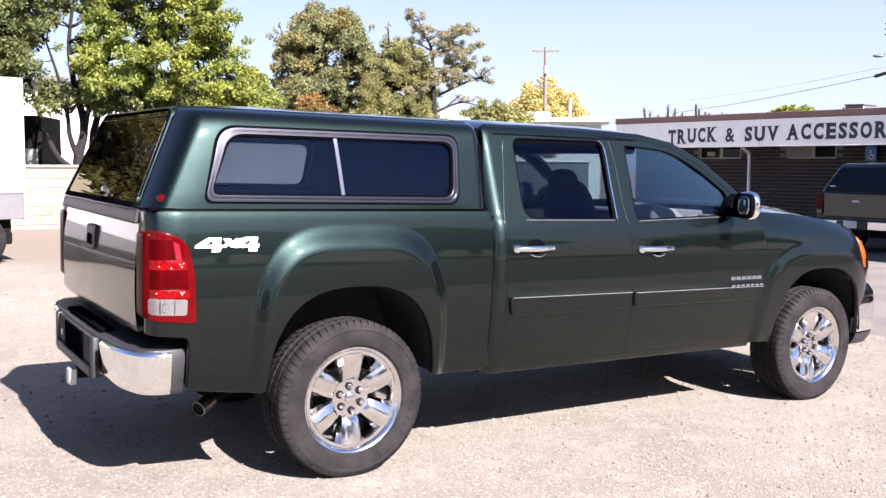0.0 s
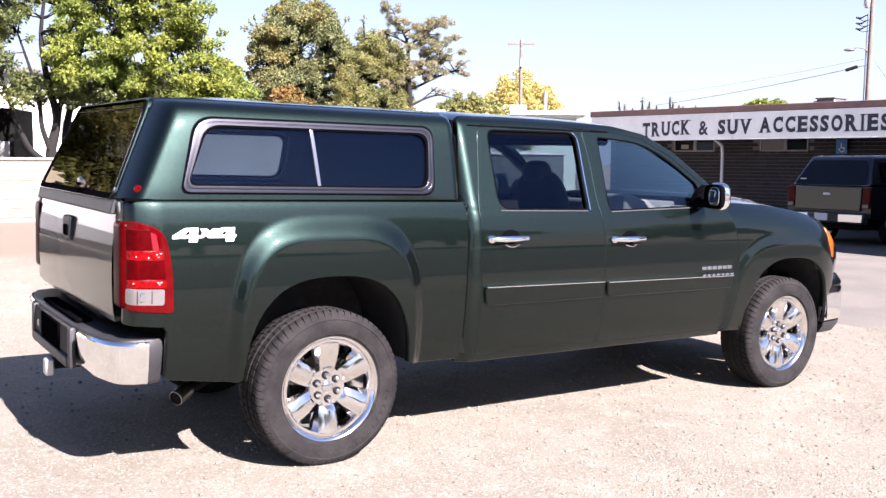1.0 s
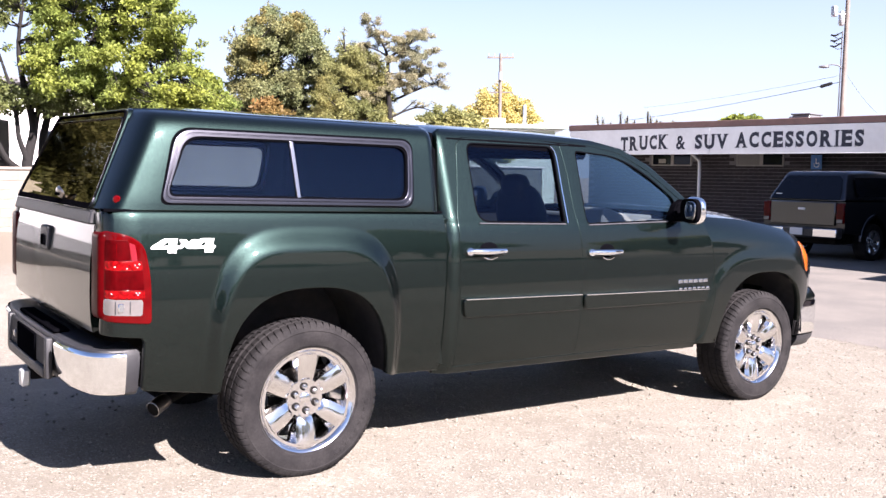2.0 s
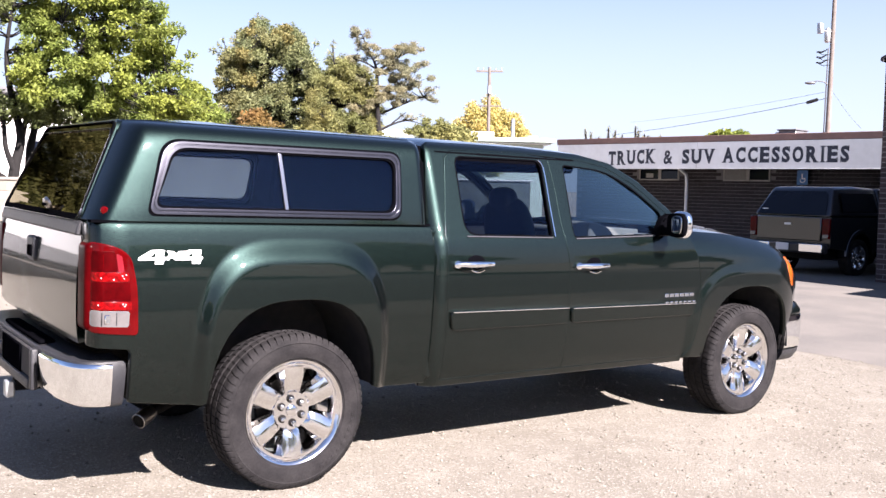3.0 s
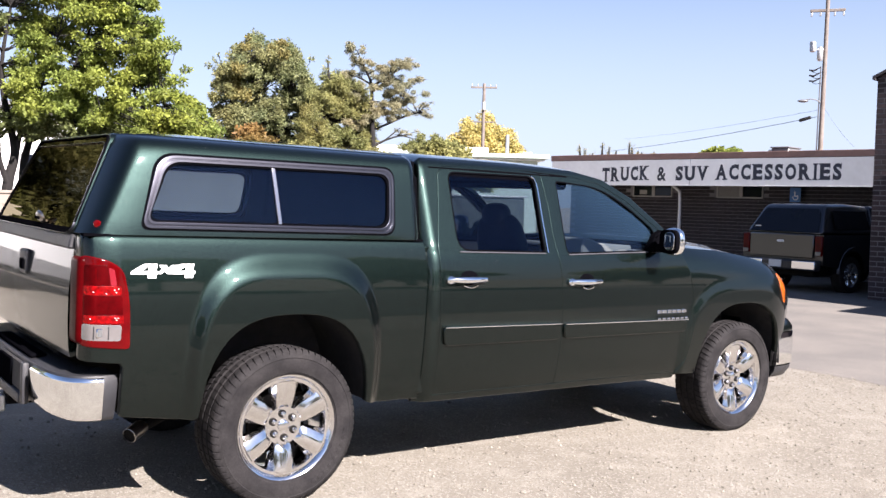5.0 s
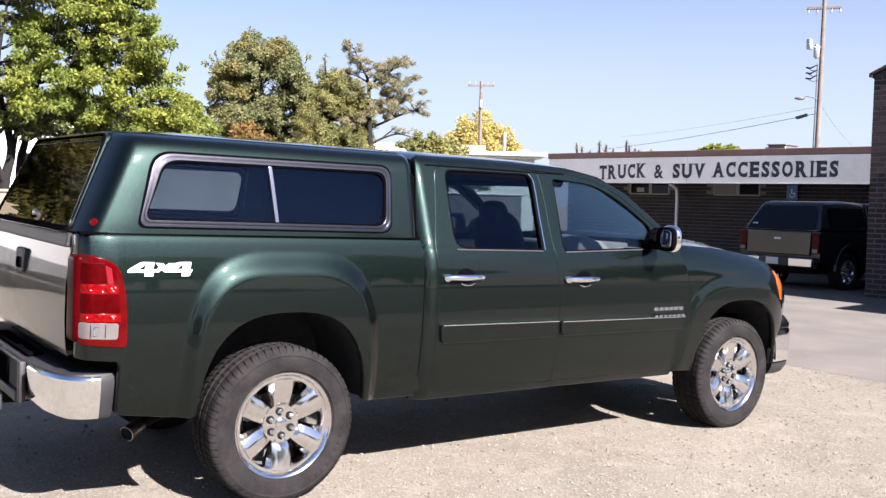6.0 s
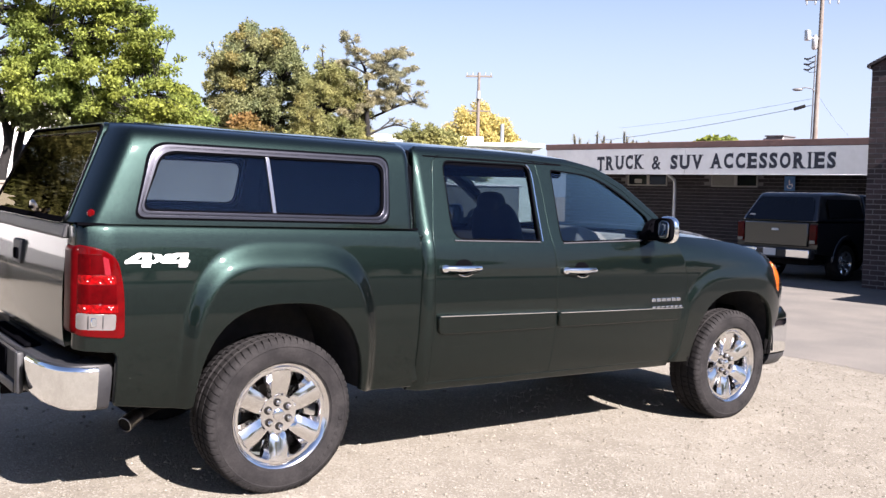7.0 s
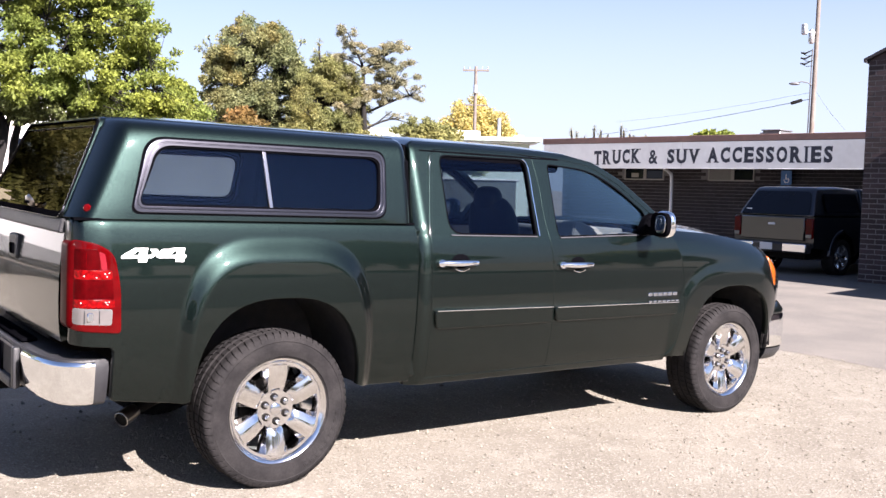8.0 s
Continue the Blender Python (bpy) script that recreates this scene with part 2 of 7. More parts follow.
STUCCO_GREEN = material("pale_green_stucco", (0.40, 0.47, 0.43), 0.85, grain=0.05, scale=10, second=(0.46, 0.54, 0.49), blotch=0.7)
ROOF_WHITE = material("white_metal_roof", (0.50, 0.51, 0.51), 0.5, grain=0.05, scale=6)
TRAILER_WHITE = material("white_trailer_skin", (0.50, 0.50, 0.505), 0.35, grain=0.03, scale=5, second=(0.44, 0.44, 0.445), blotch=0.8)
TRAILER_GREY = material("grey_metal_skirt", (0.11, 0.11, 0.115), 0.4, grain=0.08, scale=14)
WOOD_POLE = material("weathered_wood_pole", (0.155, 0.135, 0.120), 0.9, grain=0.25, scale=22, second=(0.11, 0.09, 0.078), blotch=3, bump=0.4, bump_scale=50)
WIRE = material("black_wire", (0.006, 0.006, 0.007), 0.7, spec=0.2)
GREY_METAL = material("galvanised_metal", (0.42, 0.43, 0.44), 0.4, 0.6, grain=0.12, scale=14)
# very dark: the crown's shade on the trunks is put into the colour
BARK = material("rough_bark", (0.0075, 0.0060, 0.0058), 0.95, grain=0.3, scale=18, second=(0.0050, 0.0040, 0.0038), blotch=4, bump=0.7, bump_scale=25)
WINDOW_DARK = material("dark_window_glass", (0.006, 0.008, 0.014), 0.06, grain=0.1, scale=3, spec=0.22)
BLUE_SIGN = material("blue_sign_paint", (0.05, 0.17, 0.42), 0.4, grain=0.06, scale=20)


def leaf_material(name, colour, other):
    m = material(name, colour, 0.55, grain=0.25, scale=1.5, second=other, blotch=0.7, vary=0.35, spec=0.2)
    b = m.node_tree.nodes["Principled BSDF"]
    b.inputs["Subsurface Weight"].default_value = 0.0
    nt = m.node_tree
    tr, mix, out = nt.nodes.new("ShaderNodeBsdfTranslucent"), nt.nodes.new("ShaderNodeMixShader"), nt.nodes["Material Output"]
    src = b.inputs["Base Color"].links[0].from_socket
    nt.links.new(src, tr.inputs["Color"])
    mix.inputs[0].default_value = 0.48
    nt.links.new(b.outputs[0], mix.inputs[1])
    nt.links.new(tr.outputs[0], mix.inputs[2])
    nt.links.new(mix.outputs[0], out.inputs["Surface"])
    return m


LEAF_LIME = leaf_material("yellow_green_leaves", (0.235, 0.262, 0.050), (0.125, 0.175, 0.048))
# also paints the shaded part of the big yellow-green tree
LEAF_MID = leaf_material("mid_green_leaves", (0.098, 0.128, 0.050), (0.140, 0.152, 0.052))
LEAF_GREEN = leaf_material("olive_green_leaves", (0.155, 0.190, 0.095), (0.235, 0.225, 0.098))
LEAF_DULL = leaf_material("dull_green_needles", (0.200, 0.220, 0.090), (0.270, 0.245, 0.092))
LEAF_PINE = leaf_material("grey_green_needles", (0.235, 0.240, 0.155), (0.310, 0.270, 0.160))
LEAF_OCHRE = leaf_material("ochre_autumn_leaves", (0.270, 0.215, 0.075), (0.190, 0.190, 0.080))
LEAF_GOLD = leaf_material("golden_leaves", (0.52, 0.43, 0.16), (0.44, 0.39, 0.15))
LEAF_RUST = leaf_material("rust_brown_leaves", (0.235, 0.125, 0.045), (0.185, 0.150, 0.055))


def gravel_material():
    """Pale crushed gravel worn into the dirt, with darker stones and a tan dirt strip along the block wall."""
    m = material("pale_gravel", (0.3035, 0.2725, 0.2269), 0.95, spec=0.2)
    nt = m.node_tree
    b = nt.nodes["Principled BSDF"]
    coord = nt.nodes.new("ShaderNodeTexCoord")

    def noise_at(scale, detail=5):
        n = nt.nodes.new("ShaderNodeTexNoise")
        n.inputs["Scale"].default_value, n.inputs["Detail"].default_value = scale, detail
        nt.links.new(coord.outputs["Object"], n.inputs["Vector"])
        return n.outputs["Fac"]

    def blend(a, bcol, fac, lo, hi):
        r, x = nt.nodes.new("ShaderNodeMapRange"), nt.nodes.new("ShaderNodeMix")
        x.data_type = "RGBA"
        r.inputs["From Min"].default_value, r.inputs["From Max"].default_value = lo, hi
        nt.links.new(fac, r.inputs["Value"])
        nt.links.new(r.outputs[0], x.inputs["Factor"])
        for k, v in (("A", a), ("B", bcol)):
            if isinstance(v, tuple):
                x.inputs[k].default_value = (*v, 1)
            else:
                nt.links.new(v, x.inputs[k])
        return x.outputs["Result"]

    base = blend((0.179, 0.163, 0.137), (0.146, 0.131, 0.109), noise_at(0.8), 0.4, 0.66)
    base = blend(base, (0.213, 0.196, 0.167), noise_at(4.0), 0.5, 0.72)
    stones = nt.nodes.new("ShaderNodeTexVoronoi")
    stones.inputs["Scale"].default_value = 85
    nt.links.new(coord.outputs["Object"], stones.inputs["Vector"])
    sep = nt.nodes.new("ShaderNodeSeparateColor")
    nt.links.new(stones.outputs["Color"], sep.inputs[0])
    base = blend(base, (0.136, 0.123, 0.104), sep.outputs[0], 0.80, 0.92)
    base = blend(base, (0.240, 0.226, 0.199), sep.outputs[1], 0.78, 0.9)
    base = blend((0.1214, 0.1079, 0.0886), base, noise_at(120, 3), 0.33, 0.50)
    # tan dirt towards the wall
    pos, wob = nt.nodes.new("ShaderNodeSeparateXYZ"), nt.nodes.new("ShaderNodeMath")
    nt.links.new(coord.outputs["Object"], pos.inputs[0])
    wob.operation = "ADD"
    nt.links.new(pos.outputs[1], wob.inputs[0])
    nt.links.new(noise_at(0.9), wob.inputs[1])
    base = blend(base, (0.158, 0.134, 0.108), wob.outputs[0], 11.0, 11.6)
    nt.links.new(base, b.inputs["Base Color"])
    bp, bp2 = nt.nodes.new("ShaderNodeBump"), nt.nodes.new("ShaderNodeBump")
    bp.inputs["Strength"].default_value, bp.inputs["Distance"].default_value = 0.4, 0.012
    bp2.inputs["Strength"].default_value, bp2.inputs["Distance"].default_value = 0.5, 0.012
    nt.links.new(stones.outputs["Distance"], bp.inputs["Height"])
    nt.links.new(noise_at(60), bp2.inputs["Height"])
    nt.links.new(bp.outputs[0], bp2.inputs["Normal"])
    nt.links.new(bp2.outputs[0], b.inputs["Normal"])
    return m


GRAVEL = gravel_material()
PEBBLE = material("gravel_stone", (0.150, 0.135, 0.112), 0.95, grain=0.2, scale=60, second=(0.185, 0.168, 0.140), blotch=9, vary=0.35, spec=0.2)
REFLECTED_ASPHALT = material("dark_reflected_asphalt", (0.0391, 0.0383, 0.0391), 0.9, grain=0.2, scale=40, second=(0.0522, 0.0505, 0.0487), blotch=0.6, bump=0.3, bump_scale=120, spec=0.2)
ASPHALT = material("worn_grey_asphalt", (0.112, 0.104, 0.097), 0.95, grain=0.16, scale=70, second=(0.141, 0.129, 0.117), blotch=1.3, bump=0.4, bump_scale=160, spec=0.2)
# ---------------------------------------------------------------- building helpers
def mesh_object(name, verts, faces, mat, smooth=False):
    me = bpy.data.meshes.new(name)
    me.from_pydata([tuple(v) for v in verts], [], faces)
    me.materials.append(mat)
    if smooth:
        me.polygons.foreach_set("use_smooth", [True] * len(me.polygons))
    me.update()
    return new(name, me)


def part(name, bm, mat, parent, label="", smooth=True, sharp=40):
    """Links a bmesh as one mesh object under a thing or a part."""
    me = bpy.data.meshes.new(name)
    bm.normal_update()
    bm.to_mesh(me)
    bm.free()
    me.materials.append(mat)
    if smooth:
        me.polygons.foreach_set("use_smooth", [True] * len(me.polygons))
        me.set_sharp_from_angle(angle=radians(sharp))
    ob = new(name, me)
    ob.parent = parent
    return tagged(ob, label)


def thing(name, label, category, m=None, group="", kind=""):
    ob = new(name)
    if m is not None:
        ob.matrix_world = m
    return tagged(ob, label, category, group, kind)


def box(bm, lo, hi, bevel=0.0, m=None, segments=1):
    """A box between two corners, its edges rounded."""
    c = [(a + b) / 2 for a, b in zip(lo, hi)]
    s = [abs(b - a) for a, b in zip(lo, hi)]
    made = bmesh.ops.create_cube(bm, size=1.0, matrix=Matrix.Translation(c) @ Matrix.Diagonal((*s, 1)))
    verts = made["verts"]
    if bevel:
        edges = list({e for v in verts for e in v.link_edges})
        got = bmesh.ops.bevel(bm, geom=edges, offset=min(bevel, min(s) * 0.45), segments=segments, affect="EDGES", profile=0.5)
        verts = list({v for f in got["faces"] for v in f.verts} | {v for v in verts if v.is_valid})
    if m is not None:
        bmesh.ops.transform(bm, matrix=m, verts=verts)
    return bm


def boxed(lo, hi, bevel=0.0, m=None, segments=1):
    return box(bmesh.new(), lo, hi, bevel, m, segments)


def tube(bm, points, radii, sides=8, caps=True):
    """A round tapered limb along points."""
    pts = [Vector(p) for p in points]
    rings = []
    side = None
    for i, p in enumerate(pts):
        way = (pts[min(i + 1, len(pts) - 1)] - pts[max(i - 1, 0)]).normalized()
        if side is None:
            side = way.orthogonal().normalized()
        side = (side - way * side.dot(way)).normalized()
        up = way.cross(side)
        r = radii[i] if isinstance(radii, (list, tuple)) else radii
        rings.append([bm.verts.new(p + (side * math.cos(2 * math.pi * k / sides) + up * math.sin(2 * math.pi * k / sides)) * r) for k in range(sides)])
    for a, b in zip(rings, rings[1:]):
        for k in range(sides):
            bm.faces.new((a[k], a[(k + 1) % sides], b[(k + 1) % sides], b[k]))
    if caps:
        bm.faces.new(rings[0][::-1])
        bm.faces.new(rings[-1])
    return bm


def tubed(points, radii, sides=8):
    return tube(bmesh.new(), points, radii, sides)


def prism(outline, y0, y1, bevel=0.0, axis="y", segments=1):
    """An outline in two axes, pushed along the third, with rounded edges."""
    bm = bmesh.new()

    def put(a, b, c):
        return {"y": (a, c, b), "x": (c, a, b), "z": (a, b, c)}[axis]

    lower = [bm.verts.new(put(a, b, y0)) for a, b in outline]
    upper = [bm.verts.new(put(a, b, y1)) for a, b in outline]
    n = len(outline)
    bm.faces.new(lower)
    bm.faces.new(upper[::-1])
    for i in range(n):
        bm.faces.new((lower[i], upper[i], upper[(i + 1) % n], lower[(i + 1) % n]))
    bmesh.ops.recalc_face_normals(bm, faces=bm.faces)
    if bevel:
        bmesh.ops.bevel(bm, geom=list(bm.edges), offset=bevel, segments=segments, affect="EDGES", profile=0.5)
    return bm


def lathe(profile, segments=48, axis="y"):
    """A ring turned about an axis; profile is (radius, along)."""
    bm = bmesh.new()
    rings = []
    for r, a in profile:
        ring = []
        for k in range(segments):
            t = 2 * math.pi * k / segments
            u, v = r * math.cos(t), r * math.sin(t)
            ring.append(bm.verts.new({"y": (u, a, v), "x": (a, u, v), "z": (u, v, a)}[axis]))
        rings.append(ring)
    for a, b in zip(rings, rings[1:]):
        for k in range(segments):
            bm.faces.new((a[k], a[(k + 1) % segments], b[(k + 1) % segments], b[k]))
    bmesh.ops.recalc_face_normals(bm, faces=bm.faces)
    return bm


def moved(bm, m):
    bmesh.ops.transform(bm, matrix=m, verts=bm.verts)
    if m.determinant() < 0:
        bmesh.ops.reverse_faces(bm, faces=bm.faces)
    return bm


def words(text, size, depth, mat, name, parent, m, shear=0.0, bold=0.0, width=None):
    """Lettering in the built-in font as a mesh part; width squeezes it to that length."""
    cu = bpy.data.curves.new(name, "FONT")
    cu.body, cu.size, cu.extrude, cu.shear, cu.offset, cu.resolution_u = text, size, depth, shear, bold, 3
    tmp = new("lettering", cu)
    me = bpy.data.meshes.new_from_object(tmp.evaluated_get(bpy.context.evaluated_depsgraph_get()))
    bpy.data.objects.remove(tmp)
    xs = [v.co.x for v in me.vertices]
    lo, span = min(xs), max(xs) - min(xs)
    ys = [v.co.y for v in me.vertices]
    tall = max(ys) - min(ys)
    fit = Matrix.Diagonal(((width / span) if width else 1, size / tall, 1, 1)) @ Matrix.Translation((-lo, -min(ys), 0))
    me.transform(fit)
    me.materials.clear()
    me.materials.append(mat)
    ob = new(name, me)
    ob.parent = parent
    ob.matrix_local = m
    return ob


def hermite(xs, ys):
    """A smooth curve through knots, as a function of numpy arrays."""
    xs, ys = np.array(xs, float), np.array(ys, float)
    d = np.diff(ys) / np.diff(xs)
    m = np.zeros_like(ys)
    m[0], m[-1] = d[0], d[-1]
    for i in range(1, len(xs) - 1):
        m[i] = 0 if d[i - 1] * d[i] <= 0 else 2 * d[i - 1] * d[i] / (d[i - 1] + d[i])

    def at(x):
        x = np.clip(np.asarray(x, float), xs[0], xs[-1])
        i = np.clip(np.searchsorted(xs, x) - 1, 0, len(xs) - 2)
        h = xs[i + 1] - xs[i]
        t = (x - xs[i]) / h
        return (2 * t**3 - 3 * t**2 + 1) * ys[i] + (t**3 - 2 * t**2 + t) * h * m[i] + (3 * t**2 - 2 * t**3) * ys[i + 1] + (t**3 - t**2) * h * m[i + 1]
    return at


def smoothstep(t):
    t = np.clip(t, 0, 1)
    return t * t * (3 - 2 * t)


def rounded(outline, radius, steps=5):
    """A closed outline with rounded corners; radius is one number or one for each corner."""
    out, n = [], len(outline)
    for i in range(n):
        p, a, b = (np.array(outline[k % n], float) for k in (i, i - 1, i + 1))
        r = radius[i] if isinstance(radius, (list, tuple)) else radius
        u, v = a - p, b - p
        lu, lv = np.linalg.norm(u), np.linalg.norm(v)
        r = min(r, lu * 0.48, lv * 0.48)
        if r < 1e-4:
            out.append(tuple(p))
            continue
        s, e = p + u / lu * r, p + v / lv * r
        for k in range(steps + 1):
            t = k / steps
            out.append(tuple((1 - t)**2 * s + 2 * t * (1 - t) * p + t * t * e))
    return out


def inside(px, pz, poly):
    """Which of the points lie inside a closed outline."""
    res = np.zeros(len(px), bool)
    n = len(poly)
    for i in range(n):
        (x1, z1), (x2, z2) = poly[i], poly[(i + 1) % n]
        if z1 == z2:
            continue
        hit = ((z1 > pz) != (z2 > pz)) & (px < (x2 - x1) * (pz - z1) / (z2 - z1) + x1)
        res ^= hit
    return res


def resample(poly, step):
    out, n = [], len(poly)
    for i in range(n):
        a, b = np.array(poly[i], float), np.array(poly[(i + 1) % n], float)
        k = max(1, int(math.ceil(np.linalg.norm(b - a) / step)))
        out += [tuple(a + (b - a) * j / k) for j in range(k)]
    return out


def area2(poly):
    return sum(poly[i][0] * poly[(i + 1) % len(poly)][1] - poly[(i + 1) % len(poly)][0] * poly[i][1] for i in range(len(poly)))


def panel(name, outline, yfun, mat, parent, holes=(), step=0.04, flange=0.03, lip=0.004, label="", mirror=None, lift=0.0, only=None):
    """A pressed sheet over an outline in x and z, curved in y by yfun, with turned-in edges and true smooth normals.
    mirror: the y about which a second panel is made for the other side."""
    from mathutils.geometry import delaunay_2d_cdt
    loops = [resample(p, step) for p in (outline, *holes)]
    loops = [p if (area2(p) > 0) == (k == 0) else p[::-1] for k, p in enumerate(loops)]
    pts, edges, rims = [], [], []
    for p in loops:
        s = len(pts)
        pts += p
        rims.append(list(range(s, s + len(p))))
        edges += [(s + i, s + (i + 1) % len(p)) for i in range(len(p))]
    arr = np.array(pts)
    xs = np.arange(arr[:, 0].min() + step / 2, arr[:, 0].max(), step)
    zs = np.arange(arr[:, 1].min() + step / 2, arr[:, 1].max(), step)
    gx, gz = (a.ravel() for a in np.meshgrid(xs, zs))
    keep = inside(gx, gz, loops[0])
    for h in loops[1:]:
        keep &= ~inside(gx, gz, h)
    near = np.array([((arr[:, 0] - a)**2 + (arr[:, 1] - b)**2).min() for a, b in zip(gx, gz)]) if len(gx) else np.zeros(0)
    keep &= near > (step * 0.45)**2
    every = pts + list(zip(gx[keep], gz[keep]))
    v2, _, f2, orig, _, _ = delaunay_2d_cdt([Vector((float(a), float(b))) for a, b in every], edges, [], 0, 1e-7)
    v2 = np.array([tuple(v) for v in v2])
    tri = np.array([list(f)[:3] for f in f2])
    mid = v2[tri].mean(1)
    ok = inside(mid[:, 0], mid[:, 1], loops[0])
    for h in loops[1:]:
        ok &= ~inside(mid[:, 0], mid[:, 1], h)
    tri = tri[ok]

    def lifted(x, z):
        return np.asarray(yfun(x, z)) - lift
    x, z = v2[:, 0], v2[:, 1]
    y = lifted(x, z)
    e = 1e-3
    nx, nz = (lifted(x + e, z) - lifted(x - e, z)) / (2 * e), (lifted(x, z + e) - lifted(x, z - e)) / (2 * e)
    nrm = np.stack([nx, -np.ones_like(nx), nz], 1)
    nrm /= np.linalg.norm(nrm, axis=1)[:, None]
    verts, normals = [tuple(v) for v in np.stack([x, y, z], 1)], [tuple(n) for n in nrm]
    faces = []
    for a, b, c in tri:
        ab, ac = v2[b] - v2[a], v2[c] - v2[a]
        faces.append((a, b, c) if ab[0] * ac[1] - ab[1] * ac[0] > 0 else (a, c, b))
    back = {}
    for i, o in enumerate(orig):
        for k in o:
            back[k] = i
    for rim in rims:
        n = len(rim)
        ids = [back[k] for k in rim]
        outw = []
        for i in range(n):
            a, b = np.array(pts[rim[i - 1]]), np.array(pts[rim[(i + 1) % n]])
            t = b - a
            w = np.array([t[1], -t[0]])
            outw.append(w / (np.linalg.norm(w) + 1e-9))
        s1 = len(verts)
        for i in range(n):
            p, w = verts[ids[i]], outw[i]
            verts.append((p[0] + w[0] * lip, p[1] + lip, p[2] + w[1] * lip))
            q = np.array([w[0], -0.6, w[1]])
            normals.append(tuple(q / np.linalg.norm(q)))
        s2 = len(verts)
        for i in range(n):
            p, w = verts[s1 + i], outw[i]
            verts.append((p[0], p[1] + flange, p[2]))
            normals.append((float(w[0]), 0.0, float(w[1])))
        for i in range(n):
            j = (i + 1) % n
            faces.append((ids[i], s1 + i, s1 + j, ids[j]))
            faces.append((s1 + i, s2 + i, s2 + j, s1 + j))
    out = []
    for side in ((False, True) if mirror is not None and only is None else (bool(only),)):
        vv, nn, ff = verts, normals, faces
        if side:
            vv = [(a, 2 * mirror - b, c) for a, b, c in verts]
            nn = [(a, -b, c) for a, b, c in normals]
            ff = [f[::-1] for f in faces]
        me = bpy.data.meshes.new(name)
        me.from_pydata(vv, [], [tuple(int(i) for i in f) for f in ff])
        me.materials.append(mat)
        me.polygons.foreach_set("use_smooth", [True] * len(me.polygons))
        me.normals_split_custom_set_from_vertices(nn)
        me.update()
        ob = new(name, me)
        ob.parent = parent
        out.append(tagged(ob, label))
    return out


def sheet(name, grid, mat, parent, label="", smooth=True, close=0.0, sharp=60):
    """A skin through a grid of points (rows of equal length), thickened inwards by close."""
    bm = bmesh.new()
    rows = [[bm.verts.new(p) for p in r] for r in grid]
    for a, b in zip(rows, rows[1:]):
        for i in range(len(a) - 1):
            bm.faces.new((a[i], a[i + 1], b[i + 1], b[i]))
    bmesh.ops.recalc_face_normals(bm, faces=bm.faces)
    if close:
        bmesh.ops.solidify(bm, geom=bm.faces, thickness=close)
    return part(name, bm, mat, parent, label, smooth, sharp)
# ---------------------------------------------------------------- ground
SLOPE = LEAN.to_3x3() @ Vector((0, 0, 1))


def ground_z(x, y):
    """The lot is one gentle slope with a shallow hollow, and levels out far away."""
    u = (SLOPE.x * x + SLOPE.y * y) / SLOPE.z
    dip = min(max((y - 1.9) / 2.4, 0), 1) * min(max((9.5 - y) / 4.0, 0), 1) * min(max((4.5 - x) / 3.0, 0), 1)   # shallow hollow beyond the truck
    return -0.9 * math.tanh(u / 0.9) - 0.19 * dip * dip * (3 - 2 * dip)


def ground_sheet():
    xs = sorted({*np.round(np.arange(-6, 12.01, 0.75), 3).tolist(), *np.arange(12, 40, 4.0).tolist(), *np.arange(-40, -6, 4.0).tolist(), -400, -200, -100, -60, 60, 100, 200, 400})
    ys = sorted({*np.round(np.arange(-6, 12.01, 0.75), 3).tolist(), *np.arange(12, 40, 4.0).tolist(), *np.arange(-40, -6, 4.0).tolist(), -400, -200, -100, -60, 60, 100, 200, 400})
    verts = [(x, y, ground_z(x, y)) for y in ys for x in xs]
    n = len(xs)
    faces = [(j * n + i, j * n + i + 1, (j + 1) * n + i + 1, (j + 1) * n + i) for j in range(len(ys) - 1) for i in range(n - 1)]
    ob = mesh_object("ground", verts, faces, GRAVEL, True)
    return tagged(ob, "pale gravel and dirt lot, sunlit", "ground", kind="structure")


ground_sheet()

# asphalt drive in front of the shop, with a ragged gravelly edge
rim = []
for k in range(61):
    t = k / 60
    x, y = 6.9 - 0.9 * t, 14.0 - 40.0 * t
    x += 0.55 * noise.noise((y * 0.7, 3.1, 0)) + 0.25 * noise.noise((y * 2.3, 7.7, 0)) + 0.10 * noise.noise((y * 7.0, 1.7, 0))
    rim.append((x, y))
verts, faces = [], []
for k, (x, y) in enumerate(rim):
    for d in (0.0, 0.5, 2.0, 6.0, 12.0, 24.0, 40.0):
        verts.append((x + d, y, ground_z(x + d, y) + (0.002 if d == 0 else 0.010)))
for k in range(len(rim) - 1):
    for i in range(6):
        a = k * 7 + i
        faces.append((a, a + 7, a + 8, a + 1))
tagged(mesh_object("road", verts, faces, ASPHALT, True), "worn grey asphalt drive beside the gravel", "asphalt", kind="structure")


# unseen dark strip behind the camera, added to darken the body's reflections
street_v = [(x, y, ground_z(x, y) + 0.012) for y in (-5.0, -7.2, -10, -14, -18, -21) for x in np.linspace(-60, 60, 41)]
street_f = [(j * 41 + i, j * 41 + i + 1, (j + 1) * 41 + i + 1, (j + 1) * 41 + i) for j in range(5) for i in range(40)]
tagged(mesh_object("street", street_v, street_f, REFLECTED_ASPHALT, True), "unseen dark asphalt strip behind the camera, added for reflections", "street", kind="structure")


